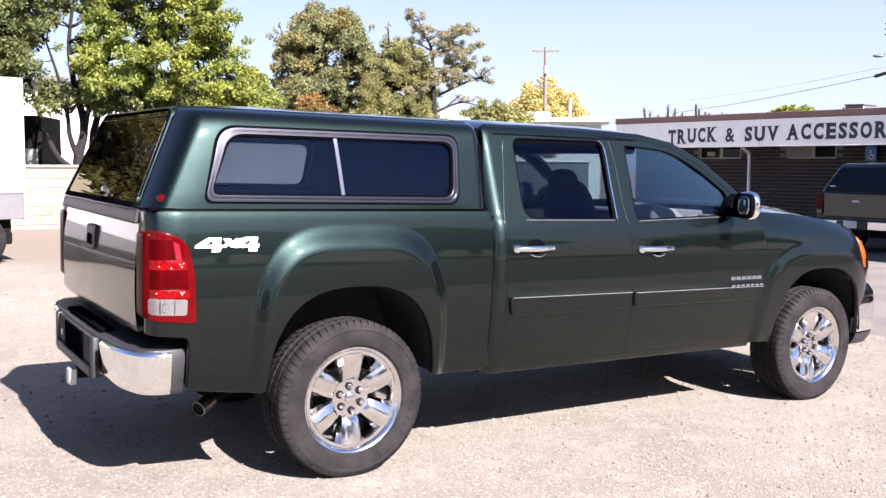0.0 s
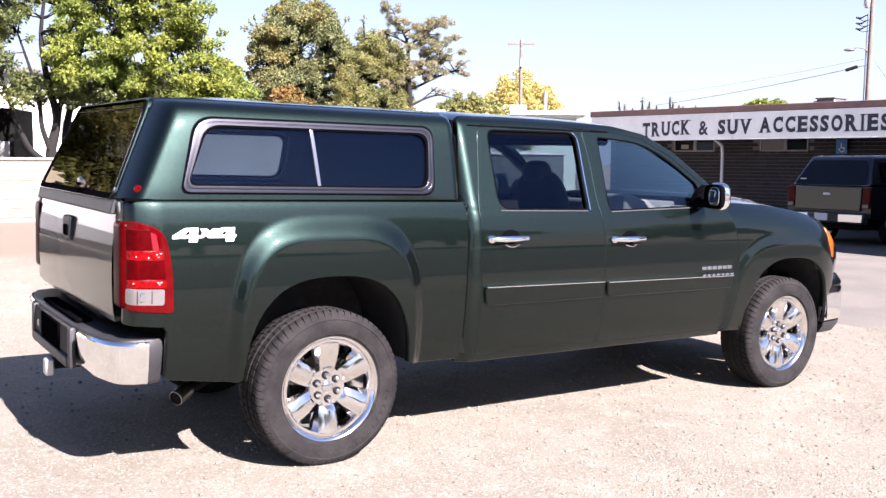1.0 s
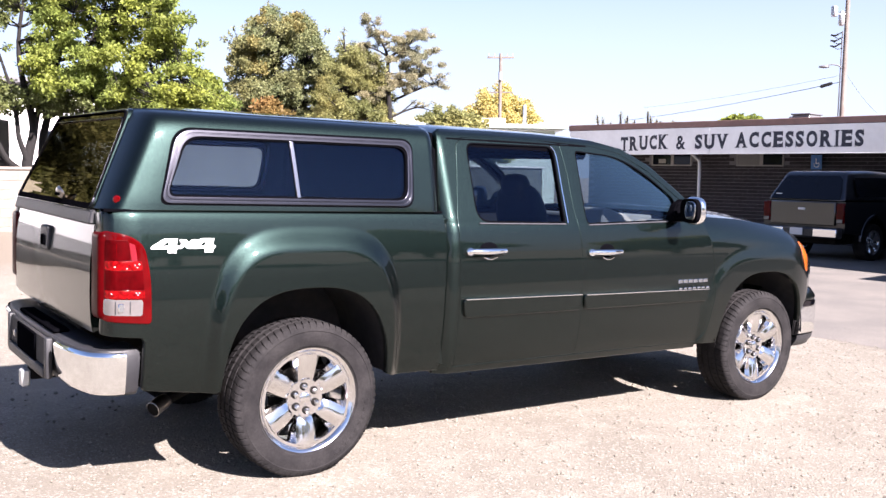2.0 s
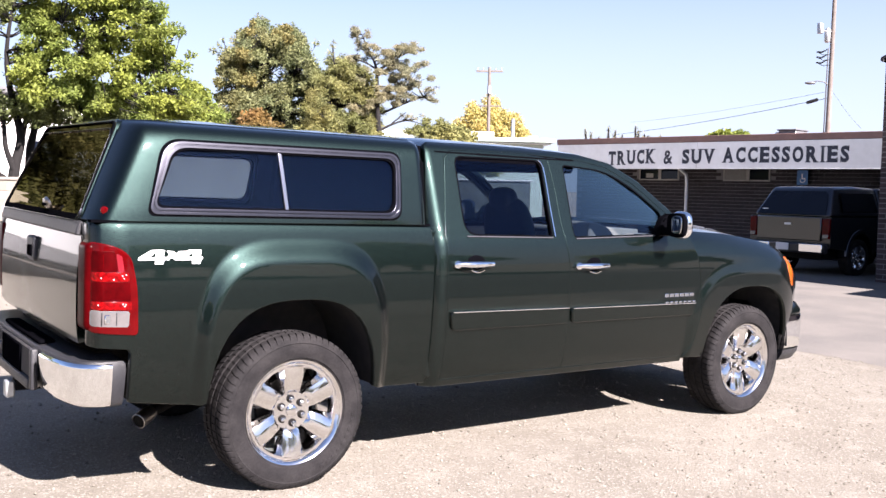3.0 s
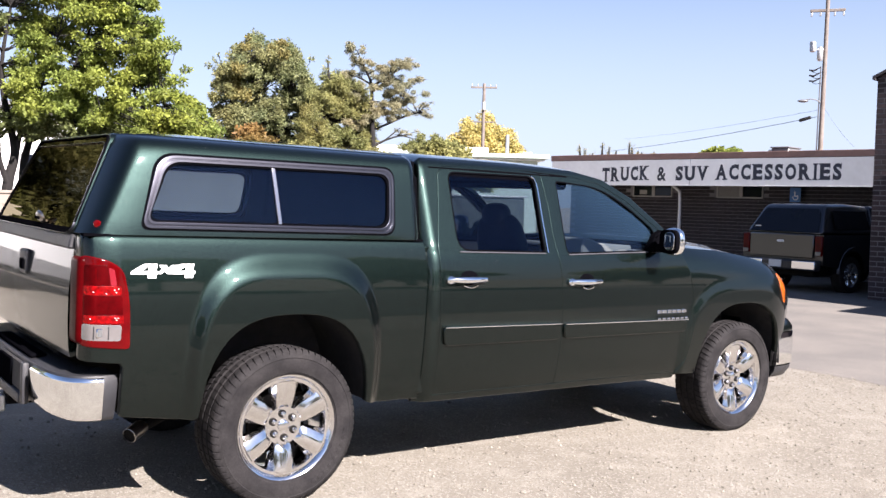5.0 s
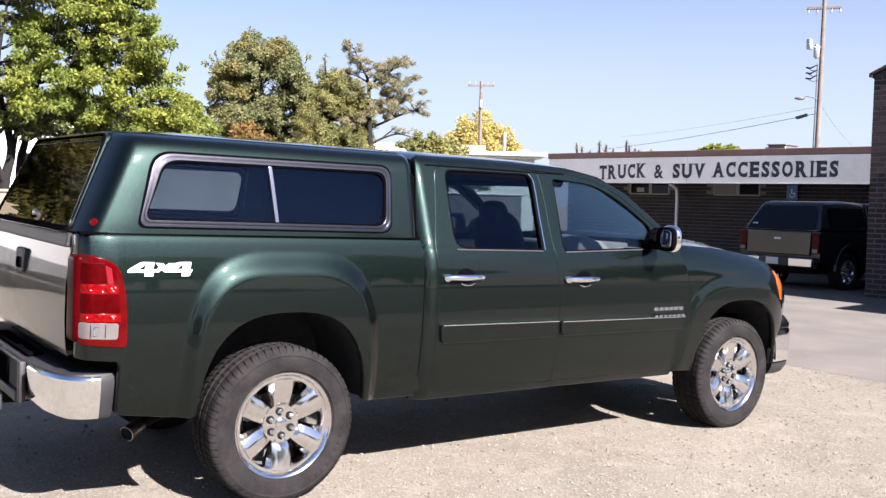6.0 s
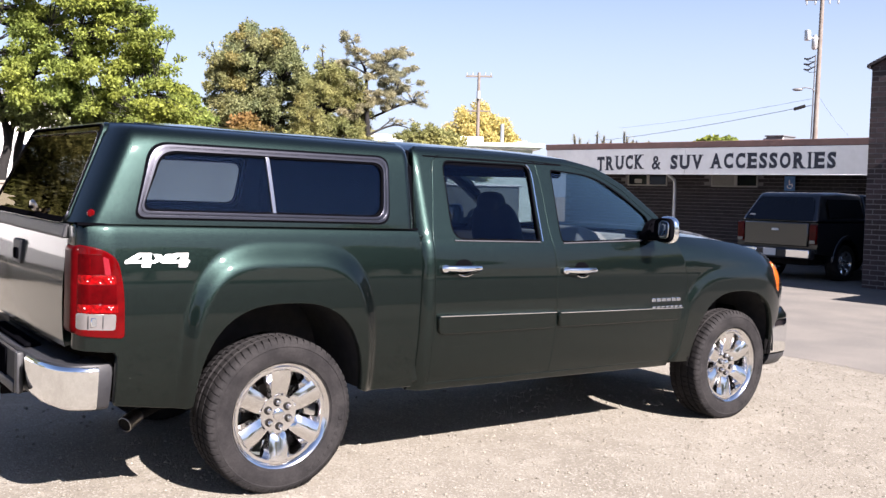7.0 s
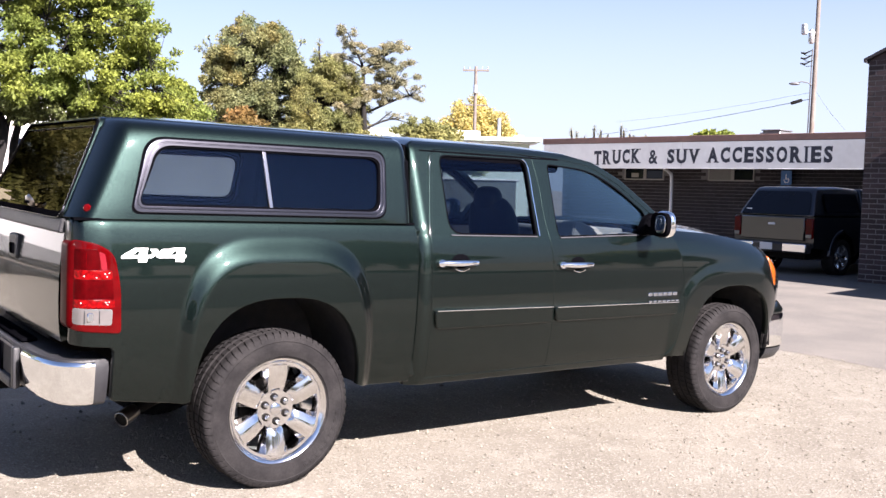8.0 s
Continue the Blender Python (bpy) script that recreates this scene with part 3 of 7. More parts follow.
def pebbles(count, box4, lo, hi, seed):
    """Loose stones lying on the gravel, too many to count."""
    rng = np.random.default_rng(seed)
    base = np.array([(1, 0, 0), (-1, 0, 0), (0, 1, 0), (0, -1, 0), (0, 0, 0.7), (0, 0, -0.7)], float)
    tri = [(0, 2, 4), (2, 1, 4), (1, 3, 4), (3, 0, 4), (2, 0, 5), (1, 2, 5), (3, 1, 5), (0, 3, 5)]
    verts, faces = [], []
    for k in range(count):
        x, y = rng.uniform(box4[0], box4[2]), rng.uniform(box4[1], box4[3])
        r = lo + (hi - lo) * rng.random()**3
        a = rng.uniform(0, 6.28)
        p = base * rng.uniform(0.7, 1.3, (6, 1)) * r
        p[:, :2] = p[:, :2] @ np.array([[math.cos(a), -math.sin(a)], [math.sin(a), math.cos(a)]])
        p += (x, y, ground_z(x, y) + r * 0.25)
        s = len(verts)
        verts += [tuple(q) for q in p]
        faces += [tuple(s + i for i in t) for t in tri]
    return verts, faces


pv, pf = pebbles(15000, (-3.5, -3.2, 6.8, 1.5), 0.003, 0.013, 4)
pv2, pf2 = pebbles(2500, (-4, 1.5, 6.5, 9), 0.006, 0.02, 5)
pf += [tuple(i + len(pv) for i in f) for f in pf2]
pv3, pf3 = pebbles(1800, (5.9, -3.0, 7.3, 7.0), 0.003, 0.011, 6)
pf += [tuple(i + len(pv) + len(pv2) for i in f) for f in pf3]
tagged(mesh_object("gravel_stones", pv + pv2 + pv3, pf, PEBBLE), "loose pale gravel stones on the lot", "gravel", kind="stuff")

# ---------------------------------------------------------------- the shop
SHOP = Matrix.Translation((16.0, 6.13, 0)) @ Matrix.Rotation(radians(9), 4, "Z")   # local x into the building, local y along its front
WALL_X, SIGN_X, SIGN_L, SIGN_R = 5.7, 4.3, 11.6, -0.2


def shop_part(name, bm, mat, label="", cat="", parent=None):
    ob = part(name, bm, mat, parent, smooth=False)
    if parent is None:
        ob.matrix_world = SHOP
        tagged(ob, label, cat, kind="structure")
    return ob


wall = shop_part("wall_shop", boxed((WALL_X, -0.3, -0.6), (WALL_X + 0.25, 11.9, 3.0)), MORTAR, "dark brown brick shop wall under a canopy", "wall")
shop_part("wall_shop_side", boxed((WALL_X + 0.25, 11.6, -0.6), (WALL_X + 12, 11.9, 3.0)), MORTAR, "plain brick side wall of the shop", "wall")
shop_part("roof_shop", boxed((WALL_X + 0.0, -0.2, 2.96), (WALL_X + 12, 11.9, 3.02)), FASCIA, "flat roof of the brick shop", "roof")
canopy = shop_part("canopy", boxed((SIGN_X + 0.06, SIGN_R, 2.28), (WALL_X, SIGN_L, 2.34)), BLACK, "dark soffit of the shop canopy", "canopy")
shop_part("fascia_top", boxed((SIGN_X - 0.022, SIGN_R, 2.915), (SIGN_X + 0.12, SIGN_L + 0.05, 3.09), 0.01), FASCIA, parent=canopy)
shop_part("fascia_back", boxed((SIGN_X + 0.02, SIGN_R, 2.20), (SIGN_X + 0.08, SIGN_L, 2.92)), FASCIA, parent=canopy)
shop_part("canopy_roof", boxed((SIGN_X + 0.08, SIGN_R, 2.97), (WALL_X, SIGN_L, 3.0)), FASCIA, parent=canopy)

sign = thing("shop_sign", "long white sign board with dark navy serif capitals", "sign", SHOP)
for a, b in ((SIGN_R, 6.65), (6.66, SIGN_L)):
    part("board", boxed((SIGN_X - 0.02, a, 2.185), (SIGN_X + 0.02, b, 2.912), 0.006), SIGN_WHITE, sign)
part("board_edge", boxed((SIGN_X - 0.024, SIGN_R, 2.165), (SIGN_X + 0.03, SIGN_L, 2.187), 0.004), SIGN_WHITE, sign)
GLYPH_WIDTH = {"T": 0.92, "R": 1.0, "U": 1.0, "C": 0.92, "K": 1.04, "S": 0.74, "V": 1.02, "A": 1.04, "E": 0.88, "O": 0.98, "I": 0.46, "&": 1.0}
# feet and ticks of each capital: across from, across to, up from, up to, in shares of its own width and height
SERIFS = {"T": ((0.24, 0.76, 0.0, 0.07), (-0.02, 0.07, 0.72, 1.0), (0.93, 1.02, 0.72, 1.0)), "R": ((-0.10, 0.40, 0.0, 0.07), (0.72, 1.08, 0.0, 0.07), (-0.10, 0.2, 0.93, 1.0)),
          "U": ((-0.12, 0.34, 0.93, 1.0), (0.68, 1.12, 0.93, 1.0)), "C": ((0.88, 0.99, 0.66, 1.0), (0.90, 0.98, 0.04, 0.28)), "K": ((-0.10, 0.38, 0.0, 0.07), (0.66, 1.10, 0.0, 0.07), (-0.10, 0.38, 0.93, 1.0), (0.62, 1.06, 0.93, 1.0)),
          "S": ((0.86, 0.97, 0.68, 1.0), (0.03, 0.14, 0.0, 0.32)), "V": ((-0.08, 0.38, 0.93, 1.0), (0.62, 1.08, 0.93, 1.0)), "A": ((-0.10, 0.34, 0.0, 0.07), (0.60, 1.10, 0.0, 0.07)),
          "E": ((-0.12, 0.2, 0.0, 0.07), (-0.12, 0.2, 0.93, 1.0), (0.90, 1.0, 0.0, 0.30), (0.88, 0.98, 0.70, 1.0), (0.66, 0.75, 0.36, 0.64)), "O": (), "I": ((-0.45, 1.45, 0.0, 0.07), (-0.45, 1.45, 0.93, 1.0)), "&": ()}
for text, left, right, z0, z1 in (("TRUCK", 9.67, 7.98, 2.270, 2.690), ("&", 7.76, 7.38, 2.30, 2.70), ("SUV", 7.14, 6.06, 2.31, 2.72), ("ACCESSORIES", 5.88, 2.36, 2.335, 2.755)):
    total = sum(GLYPH_WIDTH[c] for c in text)
    cell = (left - right) / total
    at = 0.0
    for c in text:
        run = GLYPH_WIDTH[c] * cell
        tilt = (0.065 / 1.64) * (at if len(text) == 5 else 0.0)
        m = Matrix.Translation((SIGN_X - 0.0206, left - at - run * (0.28 if c == "I" else 0.09), z0 + (tilt if len(text) == 5 else 0.0))) @ Matrix.Rotation(radians(-90), 4, "Z") @ Matrix.Rotation(radians(90), 4, "X")
        wide_c, tall_c = run * (0.40 if c == "I" else 0.80), z1 - z0
        glyph = words(c, tall_c, 0.0, NAVY, "sign_letter", sign, m, bold=0.010 if c == "&" else 0.019, width=wide_c)
        bm = bmesh.new()
        bm.from_mesh(glyph.data)
        for xa, xb, ya, yb in SERIFS[c]:
            bm.faces.new([bm.verts.new((wide_c * p, tall_c * q, 0.0015)) for p, q in ((xa, ya), (xb, ya), (xb, yb), (xa, yb))])
        bm.to_mesh(glyph.data)
        bm.free()
        at += run

# windows high in the wall, drain pipe, blue parking sign, rooftop unit
for k, (ya, yb) in enumerate(((8.05, 9.46), (5.14, 6.58))):
    win = shop_part("window_%d" % (k + 1), boxed((WALL_X - 0.045, ya, 1.85), (WALL_X + 0.02, yb, 1.89), 0.004), BEIGE, "small high aluminium window in the brick wall", "window")
    for lo, hi in (((WALL_X - 0.04, ya, 2.19), (WALL_X + 0.02, yb, 2.23)), ((WALL_X - 0.04, ya, 1.89), (WALL_X + 0.02, ya + 0.04, 2.19)), ((WALL_X - 0.04, yb - 0.04, 1.89), (WALL_X + 0.02, yb, 2.19)),
                   ((WALL_X - 0.04, ya + 0.62, 1.89), (WALL_X + 0.02, ya + 0.72, 2.19))):
        shop_part("window_frame", boxed(lo, hi, 0.004), BEIGE, parent=win)
    shop_part("pane", boxed((WALL_X - 0.02, ya + 0.04, 1.89), (WALL_X - 0.012, ya + 0.62, 2.19)), WINDOW_DARK, parent=win)
    if k:
        shop_part("blind", boxed((WALL_X - 0.024, ya + 0.72, 1.89), (WALL_X - 0.014, yb - 0.04, 2.19)), BLIND, parent=win)
    else:
        shop_part("pane", boxed((WALL_X - 0.02, ya + 0.72, 1.89), (WALL_X - 0.012, yb - 0.04, 2.19)), WINDOW_DARK, parent=win)
        # small pale panel low on this pane
        shop_part("pale_panel", boxed((WALL_X - 0.024, ya + 0.90, 1.93), (WALL_X - 0.021, ya + 1.16, 2.06)), BEIGE, parent=win)
pipe = thing("drain_pipe", "pale painted metal drain pipe down the brick wall", "pipe", SHOP)
part("pipe", tubed([(SIGN_X + 0.03, 7.35, 2.30), (SIGN_X + 0.3, 7.35, 2.15), (SIGN_X + 0.6, 7.34, 2.02), (SIGN_X + 0.62, 7.33, 1.80), (SIGN_X + 0.62, 7.33, -0.3)], 0.045, 10), SIGN_WHITE, pipe)
blue = thing("parking_sign", "small blue accessible-parking sign on the brick wall", "sign", SHOP)
part("panel", prism(rounded([(4.0, 1.77), (4.30, 1.77), (4.30, 2.16), (4.0, 2.16)], 0.02), WALL_X - 0.16, WALL_X - 0.15, 0.0, "x"), BLUE_SIGN, blue)
part("bracket", boxed((WALL_X - 0.15, 4.12, 1.90), (WALL_X, 4.18, 1.96)), GREY_METAL, blue)
wc = bmesh.new()
tube(wc, [(WALL_X - 0.166, 4.14 + 0.07 * math.cos(a), 1.90 + 0.07 * math.sin(a)) for a in np.linspace(2.2, 6.6, 16)], 0.010, 6)
box(wc, (WALL_X - 0.17, 4.145, 1.92), (WALL_X - 0.162, 4.17, 2.06))
box(wc, (WALL_X - 0.17, 4.07, 1.92), (WALL_X - 0.162, 4.16, 1.945))
part("symbol", wc, WHITE_DECAL, blue, smooth=False)
unit = thing("rooftop_unit", "grey rooftop air conditioner on the flat roof", "air conditioner", SHOP)
part("casing", boxed((8.0, 5.55, 3.02), (8.8, 6.1, 3.42), 0.02), TRAILER_GREY, unit)
part("duct", boxed((8.2, 6.1, 3.02), (8.6, 6.30, 3.39), 0.02), GREY_METAL, unit)
part("lid", boxed((7.97, 5.52, 3.42), (8.83, 6.13, 3.46), 0.01), TRAILER_GREY, unit)

# wing wall of the shop in darker red brick
wing = shop_part("wall_wing", boxed((0.004, -2.5, -0.6), (3.2, -0.006, 4.22)), MORTAR, "tall red-brown brick wing wall of the shop", "wall")
shop_part("wing_rear", boxed((3.2, -2.5, -0.6), (5.75, -0.03, 3.28)), MORTAR, parent=wing)
rake = [(0.0, 4.22), (-2.5, 4.22), (-2.5, 5.42)]                 # raked parapet with a thin metal coping
shop_part("wing_gable", prism(rake, 0.004, 0.30, 0.0, "x"), BRICK_RED, parent=wing)
shop_part("wing_coping", prism([(0.07, 4.19), (0.07, 4.26), (-2.6, 5.54), (-2.6, 5.44), (0.0, 4.225), (0.0, 4.16)], -0.09, 0.36, 0.008, "x"), COPING, parent=wing)
# brick block and awning added out of view to shade the drive
bay = shop_part("wall_bay", boxed((-1.9, -12, -0.6), (5.75, -2.62, 4.12)), BRICK_RED, "unseen brick block added to shade the drive", "wall")
shop_part("unseen_awning", boxed((-3.5, -12, 2.5), (-1.9, -4.3, 2.62), 0.02), FASCIA, parent=bay)

# ---------------------------------------------------------------- block wall, white house and trailer behind
YARD = Matrix.Translation((1.3, 17.8, 0)) @ Matrix.Rotation(radians(6), 4, "Z")
yard = part("wall_yard", boxed((-9, 0.004, -0.6), (14, 0.18, 1.50)), BLOCK, None, smooth=False)
yard.matrix_world = YARD
tagged(yard, "low cream concrete-block yard wall", "wall", kind="structure")
foot = part("wall_footing", boxed((-9, -0.25, -0.6), (14, 0.02, 0.27), 0.03), BLOCK, yard, smooth=False)
part("wall_cap", boxed((-9, -0.03, 1.50), (14, 0.23, 1.57), 0.015), BLOCK, yard, smooth=False)

house = thing("white_house", "white stucco building behind the yard wall", "house", Matrix.Translation((2.0, 31.0, 0)) @ Matrix.Rotation(radians(4), 4, "Z"))
part("wall", boxed((-14, 0, -0.5), (8.5, 8, 4.4), 0.02), STUCCO, house, smooth=False)
part("roof", boxed((-14.4, -0.5, 4.4), (8.9, 8.5, 4.62), 0.04), TRAILER_GREY, house, smooth=False)
for xa in (-1.6, 3.4):
    w = part("window", boxed((xa - 0.06, -0.05, 1.2), (xa + 1.5, 0.03, 2.9), 0.01), GREY_METAL, house, smooth=False)
    part("pane", boxed((xa, -0.06, 1.26), (xa + 0.7, -0.04, 2.84)), WINDOW_DARK, w, smooth=False)
    part("pane", boxed((xa + 0.74, -0.06, 1.26), (xa + 1.44, -0.04, 2.84)), WINDOW_DARK, w, smooth=False)

shed = thing("dark_shed", "small dark shed with a grey door behind the yard wall", "shed", Matrix.Translation((2.5, 23.75, 0)) @ Matrix.Rotation(radians(-25), 4, "Z"))
part("wall", boxed((-2.2, 0, -0.2), (0.0, 2, 2.9), 0.02), BLACK, shed, smooth=False)
part("door", boxed((-0.62, -0.04, 0.0), (-0.1, 0.0, 2.0), 0.01), GREY_METAL, shed, smooth=False)

store = thing("storage_shed", "long grey-green shed with a lower end, behind the pickup", "shed", Matrix.Translation((3.7, 13.6, 0)) @ Matrix.Rotation(radians(-3), 4, "Z"))
part("wall", boxed((0, 0, -0.4), (6.4, 2.2, 2.06), 0.02), SHED_GREY, store, smooth=False)
part("roof", boxed((-0.05, -0.06, 2.06), (6.45, 2.25, 2.13), 0.02), ROOF_WHITE, store, smooth=False)
part("annex_wall", boxed((6.4, 0.02, -0.4), (9.2, 2.2, 1.68), 0.02), SHED_GREY, store, smooth=False)
part("annex_roof", boxed((6.45, -0.04, 1.68), (9.25, 2.25, 1.73), 0.02), ROOF_WHITE, store, smooth=False)
part("door", boxed((4.4, -0.03, -0.1), (5.3, 0.0, 1.85), 0.01), SHED_GREY, store, smooth=False)

bld = thing("low_shop_building", "pale green flat-roofed building far behind the truck", "building", Matrix.Translation((23.0, 37.5, 0)) @ Matrix.Rotation(radians(-32), 4, "Z"))
part("wall", boxed((-4, 0, -0.5), (9.0, 8, 3.75), 0.02), STUCCO_GREEN, bld, smooth=False)
part("roof", boxed((-4.5, -0.7, 3.83), (9.5, 8.5, 4.05), 0.03), STUCCO_GREEN, bld, smooth=False)
part("soffit", boxed((-4.3, -0.5, 3.74), (9.3, 8.3, 3.83), 0.01), ROOF_WHITE, bld, smooth=False)
part("parapet", boxed((-4.0, 0.6, 4.05), (6.5, 6, 4.40), 0.02), ROOF_WHITE, bld, smooth=False)
part("vent_pipe", tubed([(7.6, 1.5, 4.0), (7.6, 1.5, 5.15)], 0.10, 10), GREY_METAL, bld)
part("roof_vent", boxed((8.4, 1.2, 4.05), (8.9, 1.7, 4.25), 0.03), ROOF_WHITE, bld)
for xa in (4.62, 5.05):
    part("window", boxed((xa, -0.04, 2.20), (xa + 0.34, 0.01, 2.38), 0.01), WINDOW_DARK, bld, smooth=False)
for xa in (4.6, 6.4):
    part("window", boxed((xa, -0.04, 3.05), (xa + 1.2, 0.01, 3.55), 0.01), WINDOW_DARK, bld, smooth=False)

trailer = thing("box_trailer", "white box trailer with a grey lower skirt, parked by the wall", "trailer", Matrix.Translation((0.07, 10.5, ground_z(0, 10.5))) @ Matrix.Rotation(radians(8), 4, "Z"))
part("body", boxed((-6.0, 0.0, 1.02), (0.0, 2.3, 2.66), 0.025), TRAILER_WHITE, trailer)
part("skirt", boxed((-5.99, 0.01, 0.66), (-0.01, 2.29, 1.02), 0.01), TRAILER_GREY, trailer, "grey lower skirt")
part("corner_post", boxed((-0.03, -0.008, 0.66), (0.012, 0.05, 2.66), 0.006), GREY_METAL, trailer)
part("underframe", boxed((-5.9, 0.2, 0.48), (-0.15, 2.1, 0.66), 0.01), BLACK, trailer)
part("rear_bar", boxed((-0.30, 0.15, 0.30), (-0.15, 2.1, 0.48), 0.02), BLACK, trailer)
for xw in (-0.62, -1.5):
    tw = part("wheel", lathe([(0.0, 0.02), (0.19, 0.02), (0.21, 0.0), (0.20, 0.22)], 28), GREY_METAL, trailer)
    tw.matrix_local = Matrix.Translation((xw, 0.06, 0.37))
    part("tyre", lathe([(0.20, 0.02), (0.24, -0.01), (0.34, 0.0), (0.37, 0.03), (0.37, 0.20), (0.34, 0.23), (0.20, 0.21)], 40), RUBBER, tw)
# ---------------------------------------------------------------- the pickup truck with its cap
# Its own frame: x forward from the rear axle, y from the near body side to the far one, z up from the ground.
MID, AXLE, HUB = 1.015, 3.645, 0.395
truck = thing("pickup_truck", "dark green crew cab pickup with matching bed cap, parked on gravel", "pickup truck", LEAN)

low_curve = hermite([0.38, 0.46, 0.55, 0.68, 0.80, 0.92, 1.05, 1.15, 1.24, 1.29, 1.32, 1.40, 1.60, 1.74, 1.79, 1.82, 1.835],
                    [0.095, 0.060, 0.036, 0.018, 0.008, 0.002, 0.0, 0.004, 0.016, 0.030, 0.046, 0.078, 0.150, 0.202, 0.228, 0.262, 0.30])
bed_curve = hermite([0.38, 0.46, 0.55, 0.68, 0.80, 0.92, 1.05, 1.15, 1.24, 1.31, 1.345, 1.36],
                    [0.095, 0.060, 0.036, 0.018, 0.008, 0.002, 0.0, 0.003, 0.011, 0.022, 0.032, 0.042])
hood_edge = hermite([2.9, 3.1, 3.4, 3.72, 3.98, 4.19, 4.32], [1.335, 1.336, 1.323, 1.287, 1.243, 1.186, 1.13])


def swell(x, z, xc, a, b, n, height):
    """The raised flare round a wheel opening."""
    g = (np.abs((x - xc) / a)**n + np.clip((z - 0.395) / b, 0, None)**n)**(1 / n)
    return -height * smoothstep((1.06 - g) / 0.15)


def bed_y(x, z):
    x, z = np.asarray(x, float), np.asarray(z, float)
    return bed_curve(z) + swell(x, z, -0.02, 0.525, 0.845, 3.6, 0.040) + 0.055 * np.clip((-0.86 - x) / 0.2, 0, None)**2 + 0.030 * np.clip((-0.988 - x) / 0.034, 0, None)**2


def cab_y(x, z):
    x, z = np.asarray(x, float), np.asarray(z, float)
    return low_curve(z) + 0.10 * np.clip((0.885 - x) / 0.09, 0, None)**2 * 0.6 + swell(x, z, 3.63, 0.66, 0.70, 3.2, 0.017) * (x > 2.6)


def fender_y(x, z):
    x, z = np.asarray(x, float), np.asarray(z, float)
    top = hood_edge(x)
    y = low_curve(np.minimum(z, 1.15)) + 0.13 * np.clip((z - (top - 0.21)) / 0.21, 0, None)**2.4
    return y + swell(x, z, 3.63, 0.66, 0.70, 3.2, 0.017) + 0.215 * np.clip((x - 3.92) / 0.55, 0, None)**2


def arch(xc, a, b, n, z_low, steps=26, turn=1):
    """Points of a wheel opening, from its rear foot over the top to its front foot."""
    out = []
    for k in range(steps + 1):
        t = math.pi * k / steps
        c, s = math.cos(t), math.sin(t)
        r = (abs(c)**n + abs(s)**n)**(-1 / n)
        out.append((xc - a * r * c, max(0.395 + b * r * s, z_low)))
    out[0], out[-1] = (out[0][0], z_low), (out[-1][0], z_low)
    return out


# --- bed sides with wheel opening and flare
bed_outline = [(-0.845, 0.535), (-0.60, 0.50), (-0.512, 0.492), *arch(-0.022, 0.470, 0.592, 2.7, 0.50), (0.49, 0.485), (0.795, 0.482),
               (0.797, 1.10), (0.797, 1.22), (0.790, 1.30), (0.780, 1.345), (-1.018, 1.352), (-1.022, 0.80), (-0.862, 0.785), (-0.845, 0.76)]
panel("bed_side", bed_outline, bed_y, PAINT, truck, step=0.011, flange=0.045, mirror=MID)

# --- doors, each with its window hole
rear_door = [(0.905, 0.492), (1.822, 0.490), (1.830, 0.75), (1.824, 0.95), (1.812, 1.12), (1.790, 1.29), (1.783, 1.40), (1.786, 1.58), (1.770, 1.776),
             (1.60, 1.790), (1.20, 1.790), (1.03, 1.778), (0.978, 1.735), (0.945, 1.55), (0.895, 1.30), (0.898, 1.10), (0.905, 0.90)]
front_door = [(1.829, 0.490), (2.952, 0.484), (3.018, 0.565), (3.062, 0.79), (3.045, 1.02), (3.005, 1.18), (2.935, 1.312), (2.745, 1.462), (2.50, 1.634), (2.27, 1.738),
              (2.03, 1.772), (1.777, 1.778), (1.793, 1.58), (1.790, 1.40), (1.797, 1.29), (1.819, 1.12), (1.831, 0.95), (1.837, 0.75)]
rear_window = rounded([(1.035, 1.304), (1.698, 1.298), (1.714, 1.760), (1.044, 1.754)], [0.09, 0.02, 0.06, 0.06], 7)
front_window = rounded([(1.872, 1.292), (2.745, 1.316), (2.705, 1.462), (2.475, 1.624), (2.25, 1.720), (1.890, 1.742)], [0.03, 0.03, 0.03, 0.25, 0.25, 0.03], 7)
doors = panel("rear_door", rear_door, cab_y, PAINT, truck, [rear_window], 0.03, mirror=MID) + panel("front_door", front_door, cab_y, PAINT, truck, [front_window], 0.03, mirror=MID)

# --- pillars and roof rail, sill, fenders
pillars = [(0.803, 0.470), (0.898, 0.470), (0.897, 0.90), (0.890, 1.10), (0.887, 1.30), (0.937, 1.55), (0.970, 1.74), (1.025, 1.785), (1.20, 1.797), (1.60, 1.797), (2.03, 1.779),
           (2.272, 1.745), (2.505, 1.641), (2.750, 1.469), (2.938, 1.320), (2.965, 1.330), (2.80, 1.478), (2.545, 1.660), (2.31, 1.768), (2.05, 1.812),
           (1.60, 1.829), (1.20, 1.829), (0.90, 1.822), (0.862, 1.800), (0.830, 1.574), (0.805, 1.33), (0.803, 1.10)]
panel("cab_pillar", pillars, cab_y, PAINT, truck, step=0.025, mirror=MID)
panel("sill", [(0.803, 0.450), (2.95, 0.442), (2.955, 0.478), (0.903, 0.484), (0.803, 0.464)], cab_y, PAINT, truck, step=0.04, mirror=MID)
